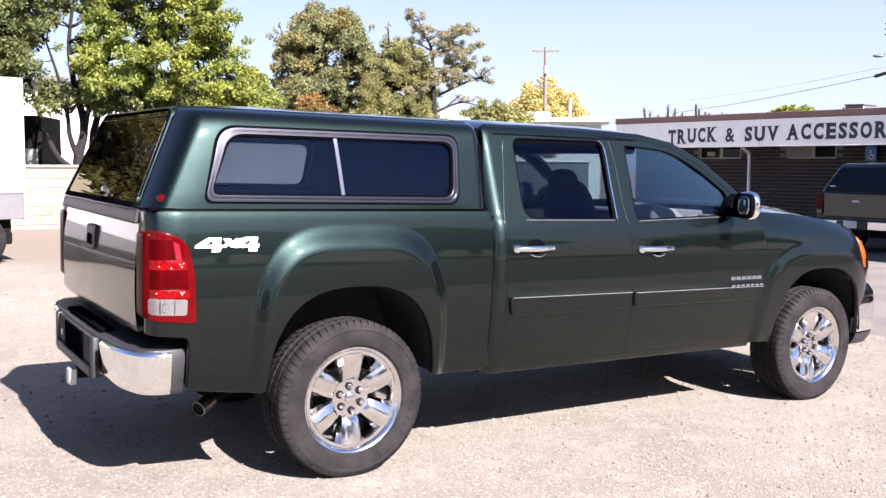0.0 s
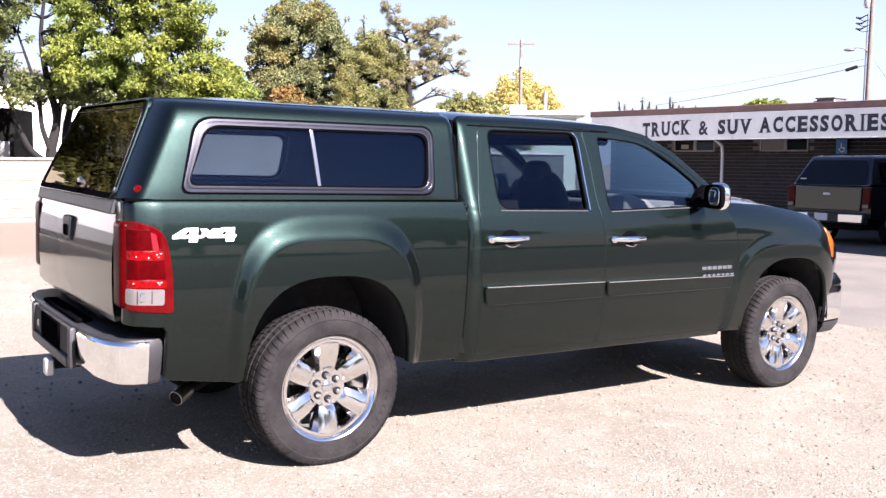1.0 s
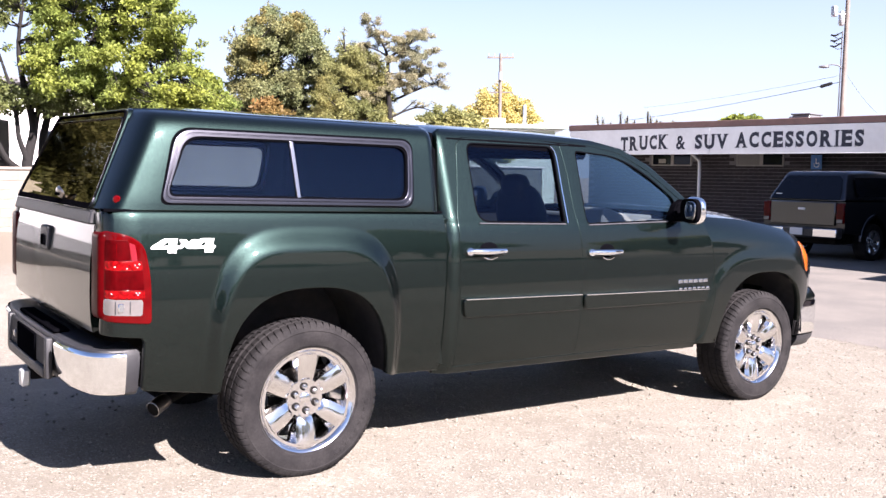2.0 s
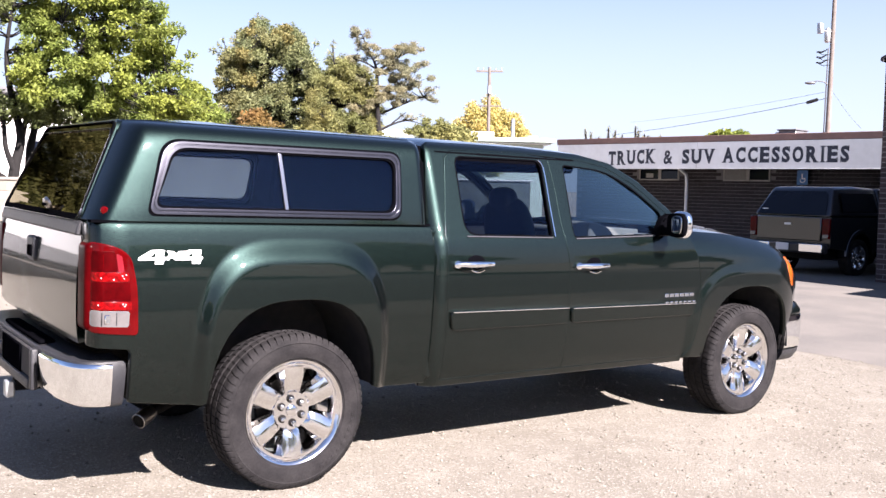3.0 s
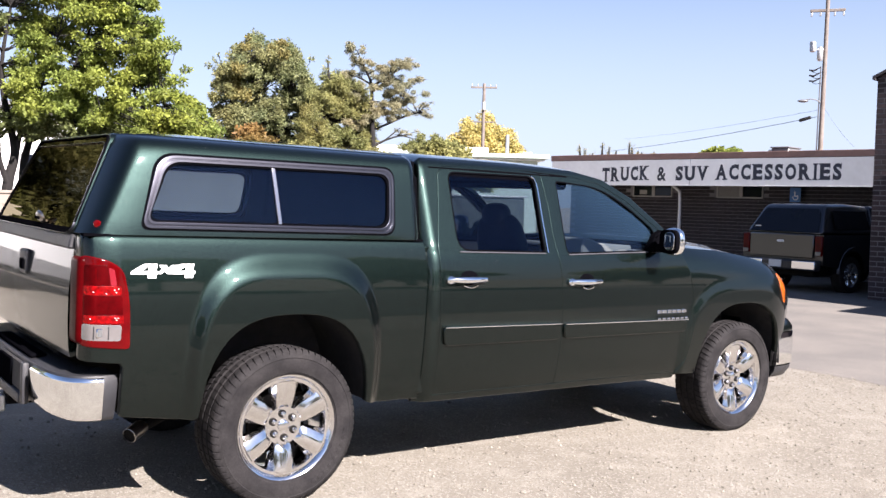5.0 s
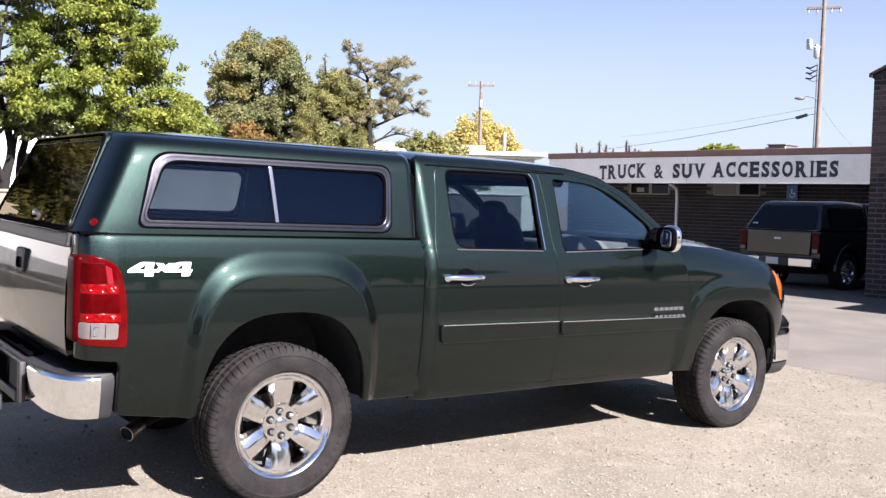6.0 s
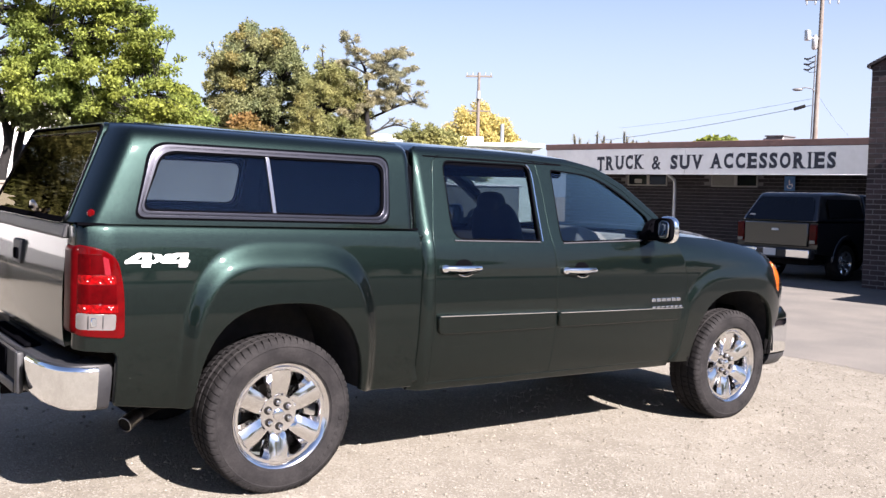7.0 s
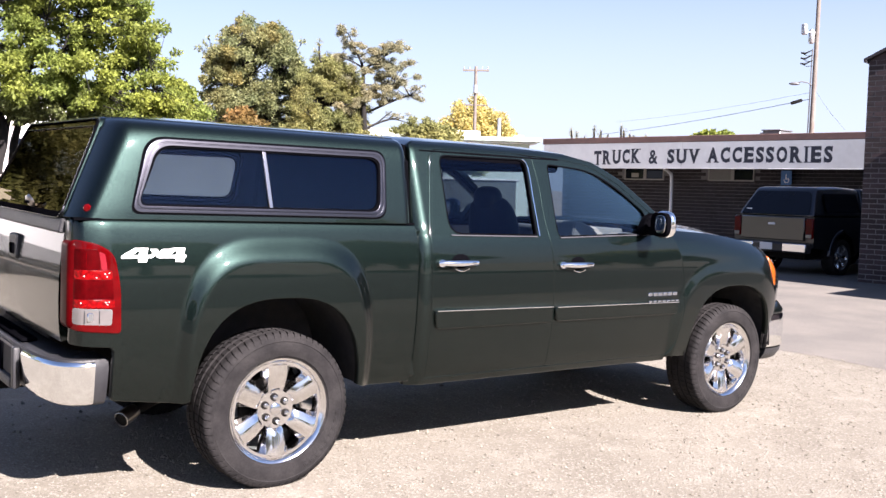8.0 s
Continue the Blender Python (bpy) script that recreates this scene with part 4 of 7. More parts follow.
fender = [(2.962, 0.470), (3.145, 0.462), *arch(3.635, 0.487, 0.558, 2.6, 0.47), (4.125, 0.60), (4.20, 0.70), (4.36, 0.715), (4.45, 0.735), (4.44, 0.80), (4.375, 0.84),
          (4.282, 1.115), (4.285, 1.150), (4.19, 1.180), (3.98, 1.236), (3.72, 1.280), (3.40, 1.316), (3.10, 1.329), (2.955, 1.320),
          (3.013, 1.182), (3.053, 1.02), (3.070, 0.79), (3.026, 0.560)]
panel("front_fender", fender, fender_y, PAINT, truck, step=0.017, flange=0.045, mirror=MID)

# dark jamb behind the door gaps
jamb = [(0.80, 0.45), (3.08, 0.45), (3.08, 1.0), (3.00, 1.29), (2.80, 1.44), (2.30, 1.745), (2.0, 1.79), (0.98, 1.79), (0.82, 1.30)]
panel("door_jamb", jamb, lambda x, z: low_curve(z) + 0.05, SEAL, truck, [rounded([(1.0, 1.278), (1.768, 1.272), (1.768, 1.775), (1.01, 1.772)], 0.05), rounded([(1.85, 1.268), (2.82, 1.288), (2.75, 1.475), (2.28, 1.735), (1.87, 1.765)], 0.04)],
      0.08, flange=0.01, mirror=MID)

# --- side glass and its seals
for hole, nm in ((rear_window, "rear"), (front_window, "front")):
    for s, ob in enumerate(panel("side_window", [(a, b) for a, b in hole], cab_y, GLASS_REAR if nm == "rear" else GLASS, truck, step=0.08, flange=0.004, lip=0.001, lift=-0.016, mirror=MID,
                                 label="tinted door glass" if nm == "rear" else "")):
        ob.visible_shadow = True
    cx, cz = np.mean(hole, 0)

    def shrunk(k, pts=hole, cx=cx, cz=cz):
        return [(cx + (a - cx) * (1 - k / abs(a - cx + 1e-6)) if abs(a - cx) > k else a, cz + (b - cz) * (1 - k / abs(b - cz + 1e-6)) if abs(b - cz) > k else b) for a, b in pts]
    panel("window_seal", shrunk(-0.001), cab_y, SEAL, truck, [shrunk(0.005)], 0.08, flange=0.012, lip=0.002, lift=0.0005, mirror=MID)


def strip(name, pts, wide, yfun, mat, proud=0.006, deep=0.012):
    """A thin moulding along points on the body side, on both sides of the truck."""
    for flip in (False, True):
        bm = bmesh.new()
        rows = []
        for i, (x, z) in enumerate(pts):
            a, b = np.array(pts[max(i - 1, 0)]), np.array(pts[min(i + 1, len(pts) - 1)])
            w = (b - a) / np.linalg.norm(b - a)
            nrm = np.array([-w[1], w[0]]) * wide / 2
            row = []
            for k, d in ((-1, deep), (-1, 0.002 - proud), (-0.6, -proud), (0.6, -proud), (1, 0.002 - proud), (1, deep)):
                px, pz = x + nrm[0] * k, z + nrm[1] * k
                y = float(yfun(px, pz)) + d
                row.append(bm.verts.new((px, 2 * MID - y if flip else y, pz)))
            rows.append(row)
        for a, b in zip(rows, rows[1:]):
            for k in range(5):
                bm.faces.new((a[k], a[k + 1], b[k + 1], b[k]))
        bm.faces.new(rows[0][::-1])
        bm.faces.new(rows[-1])
        bmesh.ops.recalc_face_normals(bm, faces=bm.faces)
        part(name, bm, mat, truck)


# window bright edges, belt mouldings, side mouldings with their chrome line
strip("window_bright_edge", [(1.7080, 1.300), (1.7165, 1.50), (1.7215, 1.66), (1.7205, 1.715), (1.708, 1.748), (1.690, 1.763)], 0.009, cab_y, CHROME, 0.010)
strip("belt_seal", [(1.04, 1.299), (1.40, 1.296), (1.69, 1.294)], 0.008, cab_y, DUSTY_SEAL)
strip("belt_seal", [(1.88, 1.288), (2.30, 1.300), (2.74, 1.312)], 0.008, cab_y, DUSTY_SEAL)
for xa, xb in ((0.925, 1.806), (1.842, 2.985)):
    zb = 0.872 if xa < 1 else 0.858
    n = 14
    panel("side_moulding", rounded([(xa + 0.015, 0.778), (xb - 0.008, 0.776), (xb, zb - 0.014), (xa, zb)], 0.02), cab_y, PAINT, truck, step=0.05, flange=0.03, lip=0.007, lift=0.024, mirror=MID)
    strip("chrome_line", [(xa + (xb - xa) * k / n, zb + 0.004 - 0.010 * k / n) for k in range(n + 1)], 0.007, cab_y, CHROME, 0.030, 0.0)

# --- door handles: chrome pull bar over a cup, its recess shade painted black
for hx, hz in ((0.968, 1.140), (1.898, 1.118)):
    for flip in (False, True):
        y0 = float(cab_y(hx + 0.1, hz))
        mir = Matrix.Translation((0, 2 * MID, 0)) @ Matrix.Diagonal((1, -1, 1, 1)) if flip else Matrix.Identity(4)
        cup = bmesh.new()
        bmesh.ops.create_uvsphere(cup, u_segments=20, v_segments=10, radius=1, matrix=Matrix.Translation((hx + 0.125, y0 + 0.004, hz + 0.004)) @ Matrix.Diagonal((0.072, 0.008, 0.050, 1)))
        part("handle_cup_shade", moved(cup, mir), SEAL, doors[0 + flip] if hx < 1.5 else doors[2 + flip])
        bar = bmesh.new()
        pts = []
        for k in range(13):
            t = k / 12
            pts.append((hx - 0.028 + 0.262 * t, y0 - 0.012 - 0.026 * math.sin(math.pi * min(max(t, 0.06), 0.94)), hz + 0.004))
        tube(bar, pts, [0.012 + 0.007 * math.sin(math.pi * (0.12 + 0.76 * k / 12)) for k in range(13)], 10)
        bmesh.ops.create_uvsphere(bar, u_segments=14, v_segments=8, radius=1, matrix=Matrix.Translation((hx - 0.012, y0 - 0.010, hz + 0.002)) @ Matrix.Diagonal((0.030, 0.020, 0.024, 1)))
        bmesh.ops.create_uvsphere(bar, u_segments=14, v_segments=8, radius=1, matrix=Matrix.Translation((hx + 0.222, y0 - 0.010, hz + 0.002)) @ Matrix.Diagonal((0.022, 0.016, 0.018, 1)))
        part("door_handle", moved(bar, mir), CHROME, doors[0 + flip] if hx < 1.5 else doors[2 + flip], "chrome pull handle")
        # chrome arc drawn as the highlight on the cup's lower edge
        low = bmesh.new()
        tube(low, [(hx + 0.085 + 0.10 * k / 8, y0 - 0.004, hz - 0.030 - 0.014 * math.sin(math.pi * k / 8)) for k in range(9)], 0.004, 6)
        part("cup_glint", moved(low, mir), CHROME, doors[0 + flip] if hx < 1.5 else doors[2 + flip])

# --- roof, windshield, rear wall, hood
roof_grid = []
for i in range(31):
    u = i / 30
    row = []
    for j in range(25):
        s = -1 + 2 * j / 24
        xf = 2.50 - 0.40 * abs(s)**2.2
        x = 0.872 + (xf - 0.872) * u
        z = 1.876 - 0.052 * abs(s)**2.6 - 0.028 * max(0, (0.14 - u) / 0.14)**2 - 0.030 * u**5
        row.append((x, MID + s * 0.742, z))
    roof_grid.append(row)
sheet("roof", roof_grid, PAINT, truck, close=0.012)
edge_grid = []
for j in range(25):
    s = -1 + 2 * j / 24
    xf, zt = 2.50 - 0.40 * abs(s)**2.2, 1.846 - 0.052 * abs(s)**2.6
    top = Vector((xf, MID + s * 0.742, zt))
    foot = Vector((3.36 - 0.38 * abs(s)**2.2, MID + s * 0.80, 1.338))
    edge_grid.append([tuple(top.lerp(foot, k / 10) + Vector((0.03, 0, 0.045)) * math.sin(math.pi * k / 10)) for k in range(11)])
sheet("windshield", edge_grid, GLASS_WIND, truck, "tinted windshield")
back = [(MID + s * w, z) for s, w, z in ((-1, 0.90, 1.30), (1, 0.90, 1.30), (1, 0.74, 1.80), (-1, 0.74, 1.80))]
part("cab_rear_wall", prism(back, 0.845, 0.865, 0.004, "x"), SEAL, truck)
part("cab_lower_rear", boxed((0.80, 0.06, 0.50), (0.86, 2 * MID - 0.06, 1.33), 0.01), PAINT, truck)

hood_grid = []
for i in range(29):
    u = i / 28
    row = []
    for j in range(29):
        s = -1 + 2 * j / 28
        x0, x1 = 3.36 - 0.42 * abs(s)**2.2, 4.47 - 0.26 * abs(s)**2.4
        x = x0 + (x1 - x0) * u
        half = 0.885 - 0.215 * max(0, (x - 3.92) / 0.55)**2
        z = float(hood_edge(x)) + 0.052 * (1 - abs(s)**3) - 0.006 + 0.03 * max(0, u - 0.3) * (1 - abs(s)**3) - 0.05 * max(0, (u - 0.86) / 0.14)**2
        z += 0.022 * float(smoothstep((0.62 - abs(s)) / 0.16)) * min(1, u * 5)
        row.append((x, MID + s * half, z))
    hood_grid.append(row)
sheet("hood", hood_grid, PAINT, truck, close=0.01)
part("cowl", boxed((2.93, 0.22, 1.25), (3.42, 2 * MID - 0.22, 1.315), 0.02), SEAL, truck)

# --- nose: grille, lamps, bumper
part("grille_surround", prism(rounded([(0.44, 0.80), (1.59, 0.80), (1.52, 1.20), (0.51, 1.20)], 0.05), 4.44, 4.52, 0.015, "x"), CHROME, truck)
part("grille_mesh", prism(rounded([(0.49, 0.84), (1.54, 0.84), (1.48, 1.16), (0.55, 1.16)], 0.04), 4.515, 4.53, 0.0, "x"), SEAL, truck)
part("nose_panel", boxed((4.05, 0.30, 0.62), (4.45, 2 * MID - 0.30, 1.14), 0.05), PAINT, truck)
for flip in (False, True):
    mir = Matrix.Translation((0, 2 * MID, 0)) @ Matrix.Diagonal((1, -1, 1, 1)) if flip else Matrix.Identity(4)
    lamp = prism(rounded([(4.26, 1.115), (4.29, 0.86), (4.35, 0.84), (4.395, 0.86), (4.355, 1.11)], 0.02), 0.19, 0.50, 0.012)
    for v in lamp.verts:
        v.co.x += 0.42 * (v.co.y - 0.2)
    head = part("headlight", moved(lamp, mir), LENS_CLEAR, truck)
    outl = rounded([(4.085, 1.150), (4.132, 1.146), (4.168, 1.030), (4.152, 0.935), (4.112, 0.942), (4.075, 1.050)], 0.012)
    panel("side_marker", outl, fender_y, LENS_AMBER, head, (), 0.015, flange=0.02, lip=0.003, lift=0.006, label="amber side marker lens", mirror=MID, only=flip)

front_plan = [(4.112, 0.034), (4.19, 0.040), (4.305, 0.058), (4.40, 0.098), (4.475, 0.188), (4.545, 0.35), (4.585, 0.60)]
front_plan += [(4.602, MID)] + [(x, 2 * MID - y) for x, y in front_plan[::-1]]


def band(name, plan, profile, mat, label=""):
    """A bumper face: a profile of (inset, z) carried round a plan line."""
    bm = bmesh.new()
    rows = []
    for i, (x, y) in enumerate(plan):
        a, b = np.array(plan[max(i - 1, 0)]), np.array(plan[min(i + 1, len(plan) - 1)])
        w = (b - a) / np.linalg.norm(b - a)
        out = np.array([w[1], -w[0]])
        rows.append([bm.verts.new((x - out[0] * d, y - out[1] * d, z)) for d, z in profile])
    for a, b in zip(rows, rows[1:]):
        for k in range(len(profile) - 1):
            bm.faces.new((a[k], a[k + 1], b[k + 1], b[k]))
    for r in (rows[0], rows[-1]):
        bm.faces.new(r)
    bmesh.ops.recalc_face_normals(bm, faces=bm.faces)
    return part(name, bm, mat, truck, label, sharp=50)


def smooth_line(pts, n=4):
    """Catmull-Rom through points."""
    out = []
    p = [np.array(q, float) for q in pts]
    for i in range(len(p) - 1):
        a, b, c, d = p[max(i - 1, 0)], p[i], p[i + 1], p[min(i + 2, len(p) - 1)]
        for k in range(n):
            t = k / n
            out.append(tuple(0.5 * (2 * b + (c - a) * t + (2 * a - 5 * b + 4 * c - d) * t * t + (3 * b - a - 3 * c + d) * t**3)))
    return out + [tuple(p[-1])]


fp = smooth_line(front_plan)
band("front_bumper", fp, [(0.05, 0.705), (0.006, 0.700), (0.0, 0.66), (0.0, 0.56), (0.004, 0.46), (0.02, 0.445), (0.06, 0.44)], CHROME, "chrome front bumper")
band("bumper_valance", fp, [(0.012, 0.443), (0.018, 0.41), (0.055, 0.355), (0.12, 0.345)], PLASTIC)
band("bumper_top_trim", fp, [(0.012, 0.706), (0.01, 0.735), (0.05, 0.79), (0.10, 0.80)], PAINT)

# --- tailgate with creased face, handle and top cap
gate_x = hermite([0.78, 0.82, 0.90, 0.98, 1.06, 1.14, 1.20, 1.25, 1.28, 1.30], [-1.030, -1.040, -1.0465, -1.0485, -1.0480, -1.0438, -1.0385, -1.0322, -1.0275, -1.0235])
gate = []
for i in range(45):
    z = 0.79 + (1.30 - 0.79) * i / 44
    gate.append([(float(gate_x(z)) - 0.012 * (1 - ((y - MID) / 0.79)**2), y, z) for y in np.linspace(MID - 0.814, MID + 0.814, 25)])
tailgate = sheet("tailgate", gate, PAINT, truck, close=0.05, label="closed glossy tailgate")
part("gate_top_cap", prism(rounded([(-1.056, 1.286), (-1.008, 1.286), (-0.955, 1.352), (-1.042, 1.352)], 0.012), MID - 0.814, MID + 0.814, 0.006), PLASTIC, tailgate)
hb = prism(rounded([(0.80, 1.105), (0.955, 1.105), (0.955, 1.232), (0.80, 1.232)], 0.022), -1.071, -1.023, 0.008, "x")
bez = part("handle_bezel", moved(hb, Matrix.Translation((0, 0.13, 0))), PLASTIC, tailgate)
part("gate_handle", prism(rounded([(0.965, 1.128), (1.05, 1.128), (1.05, 1.185), (0.965, 1.185)], 0.012), -1.079, -1.063, 0.004, "x"), SEAL, bez)
part("gate_badge", boxed((-1.044, 0.30, 0.865), (-1.028, 0.40, 0.880), 0.002), SEAL, tailgate)

# --- tail lamps
def inset_about(poly, k):
    c = np.mean(poly, 0)
    return [tuple(np.array(p) + (c - np.array(p)) / np.linalg.norm(c - np.array(p)) * k) for p in poly]


for flip in (False, True):
    mir = Matrix.Translation((0, 2 * MID, 0)) @ Matrix.Diagonal((1, -1, 1, 1)) if flip else Matrix.Identity(4)

    whole = rounded([(-1.026, 0.868), (-0.832, 0.852), (-0.838, 1.06), (-0.868, 1.205), (-0.935, 1.246), (-1.026, 1.262)], [0.02, 0.015, 0.1, 0.05, 0.04, 0.02])
    clear = rounded([(-1.022, 0.893), (-0.872, 0.888), (-0.870, 0.958), (-1.022, 0.962)], 0.012)
    lamp = panel("tail_lamp", whole, bed_y, LENS_RED, truck, [inset_about(clear, -0.003)], 0.03, flange=0.03, lip=0.006, lift=0.012, label="red tail lamp with clear reverse lens", mirror=MID, only=flip)[0]
    lens = panel("reverse_lens", clear, bed_y, LENS_CLEAR, lamp, (), 0.03, flange=0.03, lip=0.003, lift=0.013, mirror=MID, only=flip)[0]
    for za, zb, fa, fb, lens_mat in ((0.968, 1.002, -0.862, -0.864, LENS_BRIGHT), (1.004, 1.092, -0.866, -0.872, LENS_DEEP), (1.094, 1.132, -0.872, -0.878, LENS_BRIGHT), (1.136, 1.226, -0.925, -0.935, LENS_DEEP)):
        panel("lamp_band", rounded([(-1.019, za), (fa, za), (fb, zb), (-1.019, zb)], 0.006), bed_y, lens_mat, lamp, (), 0.03, flange=0.004, lip=0.002, lift=0.0135, mirror=MID, only=flip)
    # pale strip paints a sheen on the upper lens
    panel("lamp_band", rounded([(-0.918, 1.136), (-0.896, 1.136), (-0.906, 1.205), (-0.928, 1.215)], 0.006), bed_y, LENS_SHEEN, lamp, (), 0.03, flange=0.004, lip=0.002, lift=0.0135, mirror=MID, only=flip)
    # white dots painted as glints in the lens
    for fx_, fz in ((-0.905, 1.118), (-0.888, 1.122), (-0.897, 1.106), (-0.94, 1.102), (-0.99, 1.108), (-0.90, 0.992), (-0.886, 0.992), (-0.893, 0.982), (-1.0, 0.988)):
        facet = boxed((fx_ - 0.0022, -0.0165, fz - 0.0018), (fx_ + 0.0022, -0.010, fz + 0.0018), 0.001)
        part("lens_glint", moved(moved(facet, Matrix.Translation((0, float(bed_y(fx_, fz)), 0))), mir), WHITE_DECAL, lamp)
    for lx_ in (-0.985, -0.925):
        rib = boxed((lx_ - 0.002, -0.0165, 0.897), (lx_ + 0.002, -0.010, 0.954), 0.001)
        part("lens_rib", moved(moved(rib, Matrix.Translation((0, float(bed_y(lx_, 0.92)), 0))), mir), PLASTIC, lens)
    bulb = boxed((-0.975, -0.017, 0.905), (-0.948, -0.010, 0.945), 0.005)
    part("lens_bulb", moved(moved(bulb, Matrix.Translation((0, float(bed_y(-0.96, 0.92)), 0))), mir), CHROME, lens)
    part("lamp_rear_face", moved(boxed((-1.046, 0.058, 0.866), (-0.98, 0.198, 1.262), 0.026, segments=5), mir), LENS_DEEP, lamp)
    part("bed_corner", moved(boxed((-1.030, 0.085, 1.235), (-0.975, 0.212, 1.350), 0.012, segments=2), mir), PAINT, truck)

# --- rear bumper, step pad, plate, hitch, exhaust
rear_plan = [(-0.848, 0.070), (-0.92, 0.058), (-1.00, 0.072), (-1.065, 0.125), (-1.108, 0.24), (-1.132, 0.42), (-1.142, 0.65)]
rp = smooth_line(rear_plan)
rp_far = [(x, 2 * MID - y) for x, y in rp[::-1]]


def rear_band(name, plan, profile, mat, parent=None, label=""):
    bm = bmesh.new()
    rows = []
    for i, (x, y) in enumerate(plan):
        a, b = np.array(plan[max(i - 1, 0)]), np.array(plan[min(i + 1, len(plan) - 1)])
        w = (b - a) / np.linalg.norm(b - a)
        out = np.array([-w[1], w[0]])
        out = out if (out @ (np.array([x, y]) - np.array([0.2, MID]))) > 0 else -out
        rows.append([bm.verts.new((x - out[0] * d, y - out[1] * d, z)) for d, z in profile])
    for a, b in zip(rows, rows[1:]):
        for k in range(len(profile) - 1):
            bm.faces.new((a[k], a[k + 1], b[k + 1], b[k]))
    for r in (rows[0], rows[-1]):
        bm.faces.new(r)
    bmesh.ops.recalc_face_normals(bm, faces=bm.faces)
    return part(name, bm, mat, parent or truck, label, sharp=50)


pad = rear_band("rear_bumper", rp + [(-1.146, MID)] + rp_far, [(0.10, 0.50), (0.05, 0.505), (0.036, 0.525), (0.008, 0.68), (0.02, 0.718), (0.16, 0.735), (0.20, 0.70)], PLASTIC, label="grey step bumper with chrome corners")
for plan in (rp, rp_far):
    k = [q for q in plan if q[0] < -0.905 and min(q[1], 2 * MID - q[1]) < 0.50]
    rear_band("chrome_corner", k, [(0.034, 0.512), (0.022, 0.522), (0.006, 0.60), (-0.0055, 0.684), (-0.0065, 0.692), (-0.006, 0.698), (0.006, 0.711)], CHROME, pad, "chrome bumper corner")
part("bumper_recess", boxed((-1.150, 0.60, 0.560), (-1.132, 2 * MID - 0.60, 0.708), 0.008), LINER, pad)
part("bumper_lip", boxed((-1.166, 0.60, 0.506), (-1.120, 2 * MID - 0.60, 0.560), 0.014, segments=2), PLASTIC, pad)
for yy in (0.575, 2 * MID - 0.575):
    part("recess_edge", boxed((-1.160, yy - 0.025, 0.510), (-1.125, yy + 0.025, 0.714), 0.012, segments=2), PLASTIC, pad)
part("plate_recess", boxed((-1.158, 0.80, 0.555), (-1.135, 1.23, 0.70), 0.006), SEAL, pad)
part("step_pad", boxed((-1.11, 0.62, 0.722), (-1.03, 2 * MID - 0.62, 0.745), 0.008), SEAL, pad)
part("plate_lamp", boxed((-1.158, 1.29, 0.60), (-1.14, 1.33, 0.64), 0.006), LENS_CLEAR, pad)
part("hitch_receiver", boxed((-1.14, MID - 0.04, 0.425), (-0.85, MID + 0.04, 0.505), 0.006), BLACK, truck)
part("hitch_crossbar", tubed([(-0.95, 0.45, 0.47), (-0.95, 1.58, 0.47)], 0.035, 10), BLACK, truck)
part("hitch_cap", boxed((-1.185, MID - 0.034, 0.388), (-1.14, MID + 0.034, 0.478), 0.008), GREY_METAL, truck, "pale metal hitch cap")
part("hitch_pin", tubed([(-1.04, MID - 0.09, 0.455), (-1.04, MID + 0.09, 0.455)], 0.009, 8), STEEL, truck)
ex = bmesh.new()
tube(ex, [(0.35, 0.62, 0.46), (-0.20, 0.56, 0.47), (-0.46, 0.44, 0.44), (-0.60, 0.40, 0.395), (-0.64, 0.392, 0.385)], 0.027, 12)
pipe = part("exhaust_pipe", ex, BLACK, truck)
tip = lathe([(0.034, -0.01), (0.039, 0.01), (0.039, 0.095), (0.036, 0.097), (0.035, 0.03)], 20, "x")
# black disc in place of the shade inside the pipe
part("exhaust_shade_disc", moved(lathe([(0.0, 0.088), (0.0358, 0.088), (0.0358, 0.078), (0.0, 0.078)], 20, "x"), Matrix.Translation((-0.630, 0.392, 0.386)) @ Matrix.Rotation(radians(180 + 34), 4, "Z") @ Matrix.Rotation(radians(16), 4, "Y")), BLACK, pipe)
part("exhaust_tip", moved(tip, Matrix.Translation((-0.630, 0.392, 0.386)) @ Matrix.Rotation(radians(180 + 34), 4, "Z") @ Matrix.Rotation(radians(16), 4, "Y")), STEEL, pipe)

# --- underbody
part("chassis_frame", boxed((-1.0, 0.50, 0.46), (4.1, 0.60, 0.60), 0.01), BLACK, truck)
part("chassis_frame", boxed((-1.0, 1.43, 0.46), (4.1, 1.53, 0.60), 0.01), BLACK, truck)
part("floor_pan", boxed((0.80, 0.14, 0.47), (3.10, 2 * MID - 0.14, 0.60), 0.02), BLACK, truck)
part("bed_floor", boxed((-1.0, 0.54, 0.74), (0.79, 2 * MID - 0.54, 0.80), 0.01), BLACK, truck)
part("bed_inner_wall", boxed((-1.0, 0.115, 1.02), (0.78, 0.135, 1.34), 0.0), BLACK, truck)
part("bed_inner_wall", boxed((-1.0, 2 * MID - 0.135, 1.02), (0.78, 2 * MID - 0.115, 1.34), 0.0), BLACK, truck)
part("engine_bay_tray", boxed((3.05, 0.62, 0.44), (4.35, 1.41, 1.10), 0.04), BLACK, truck)
part("fuel_tank", boxed((0.75, 1.10, 0.34), (2.2, 1.45, 0.50), 0.05), BLACK, truck)
part("skid_plate", boxed((3.2, 0.62, 0.30), (4.3, 1.41, 0.46), 0.05), BLACK, truck)
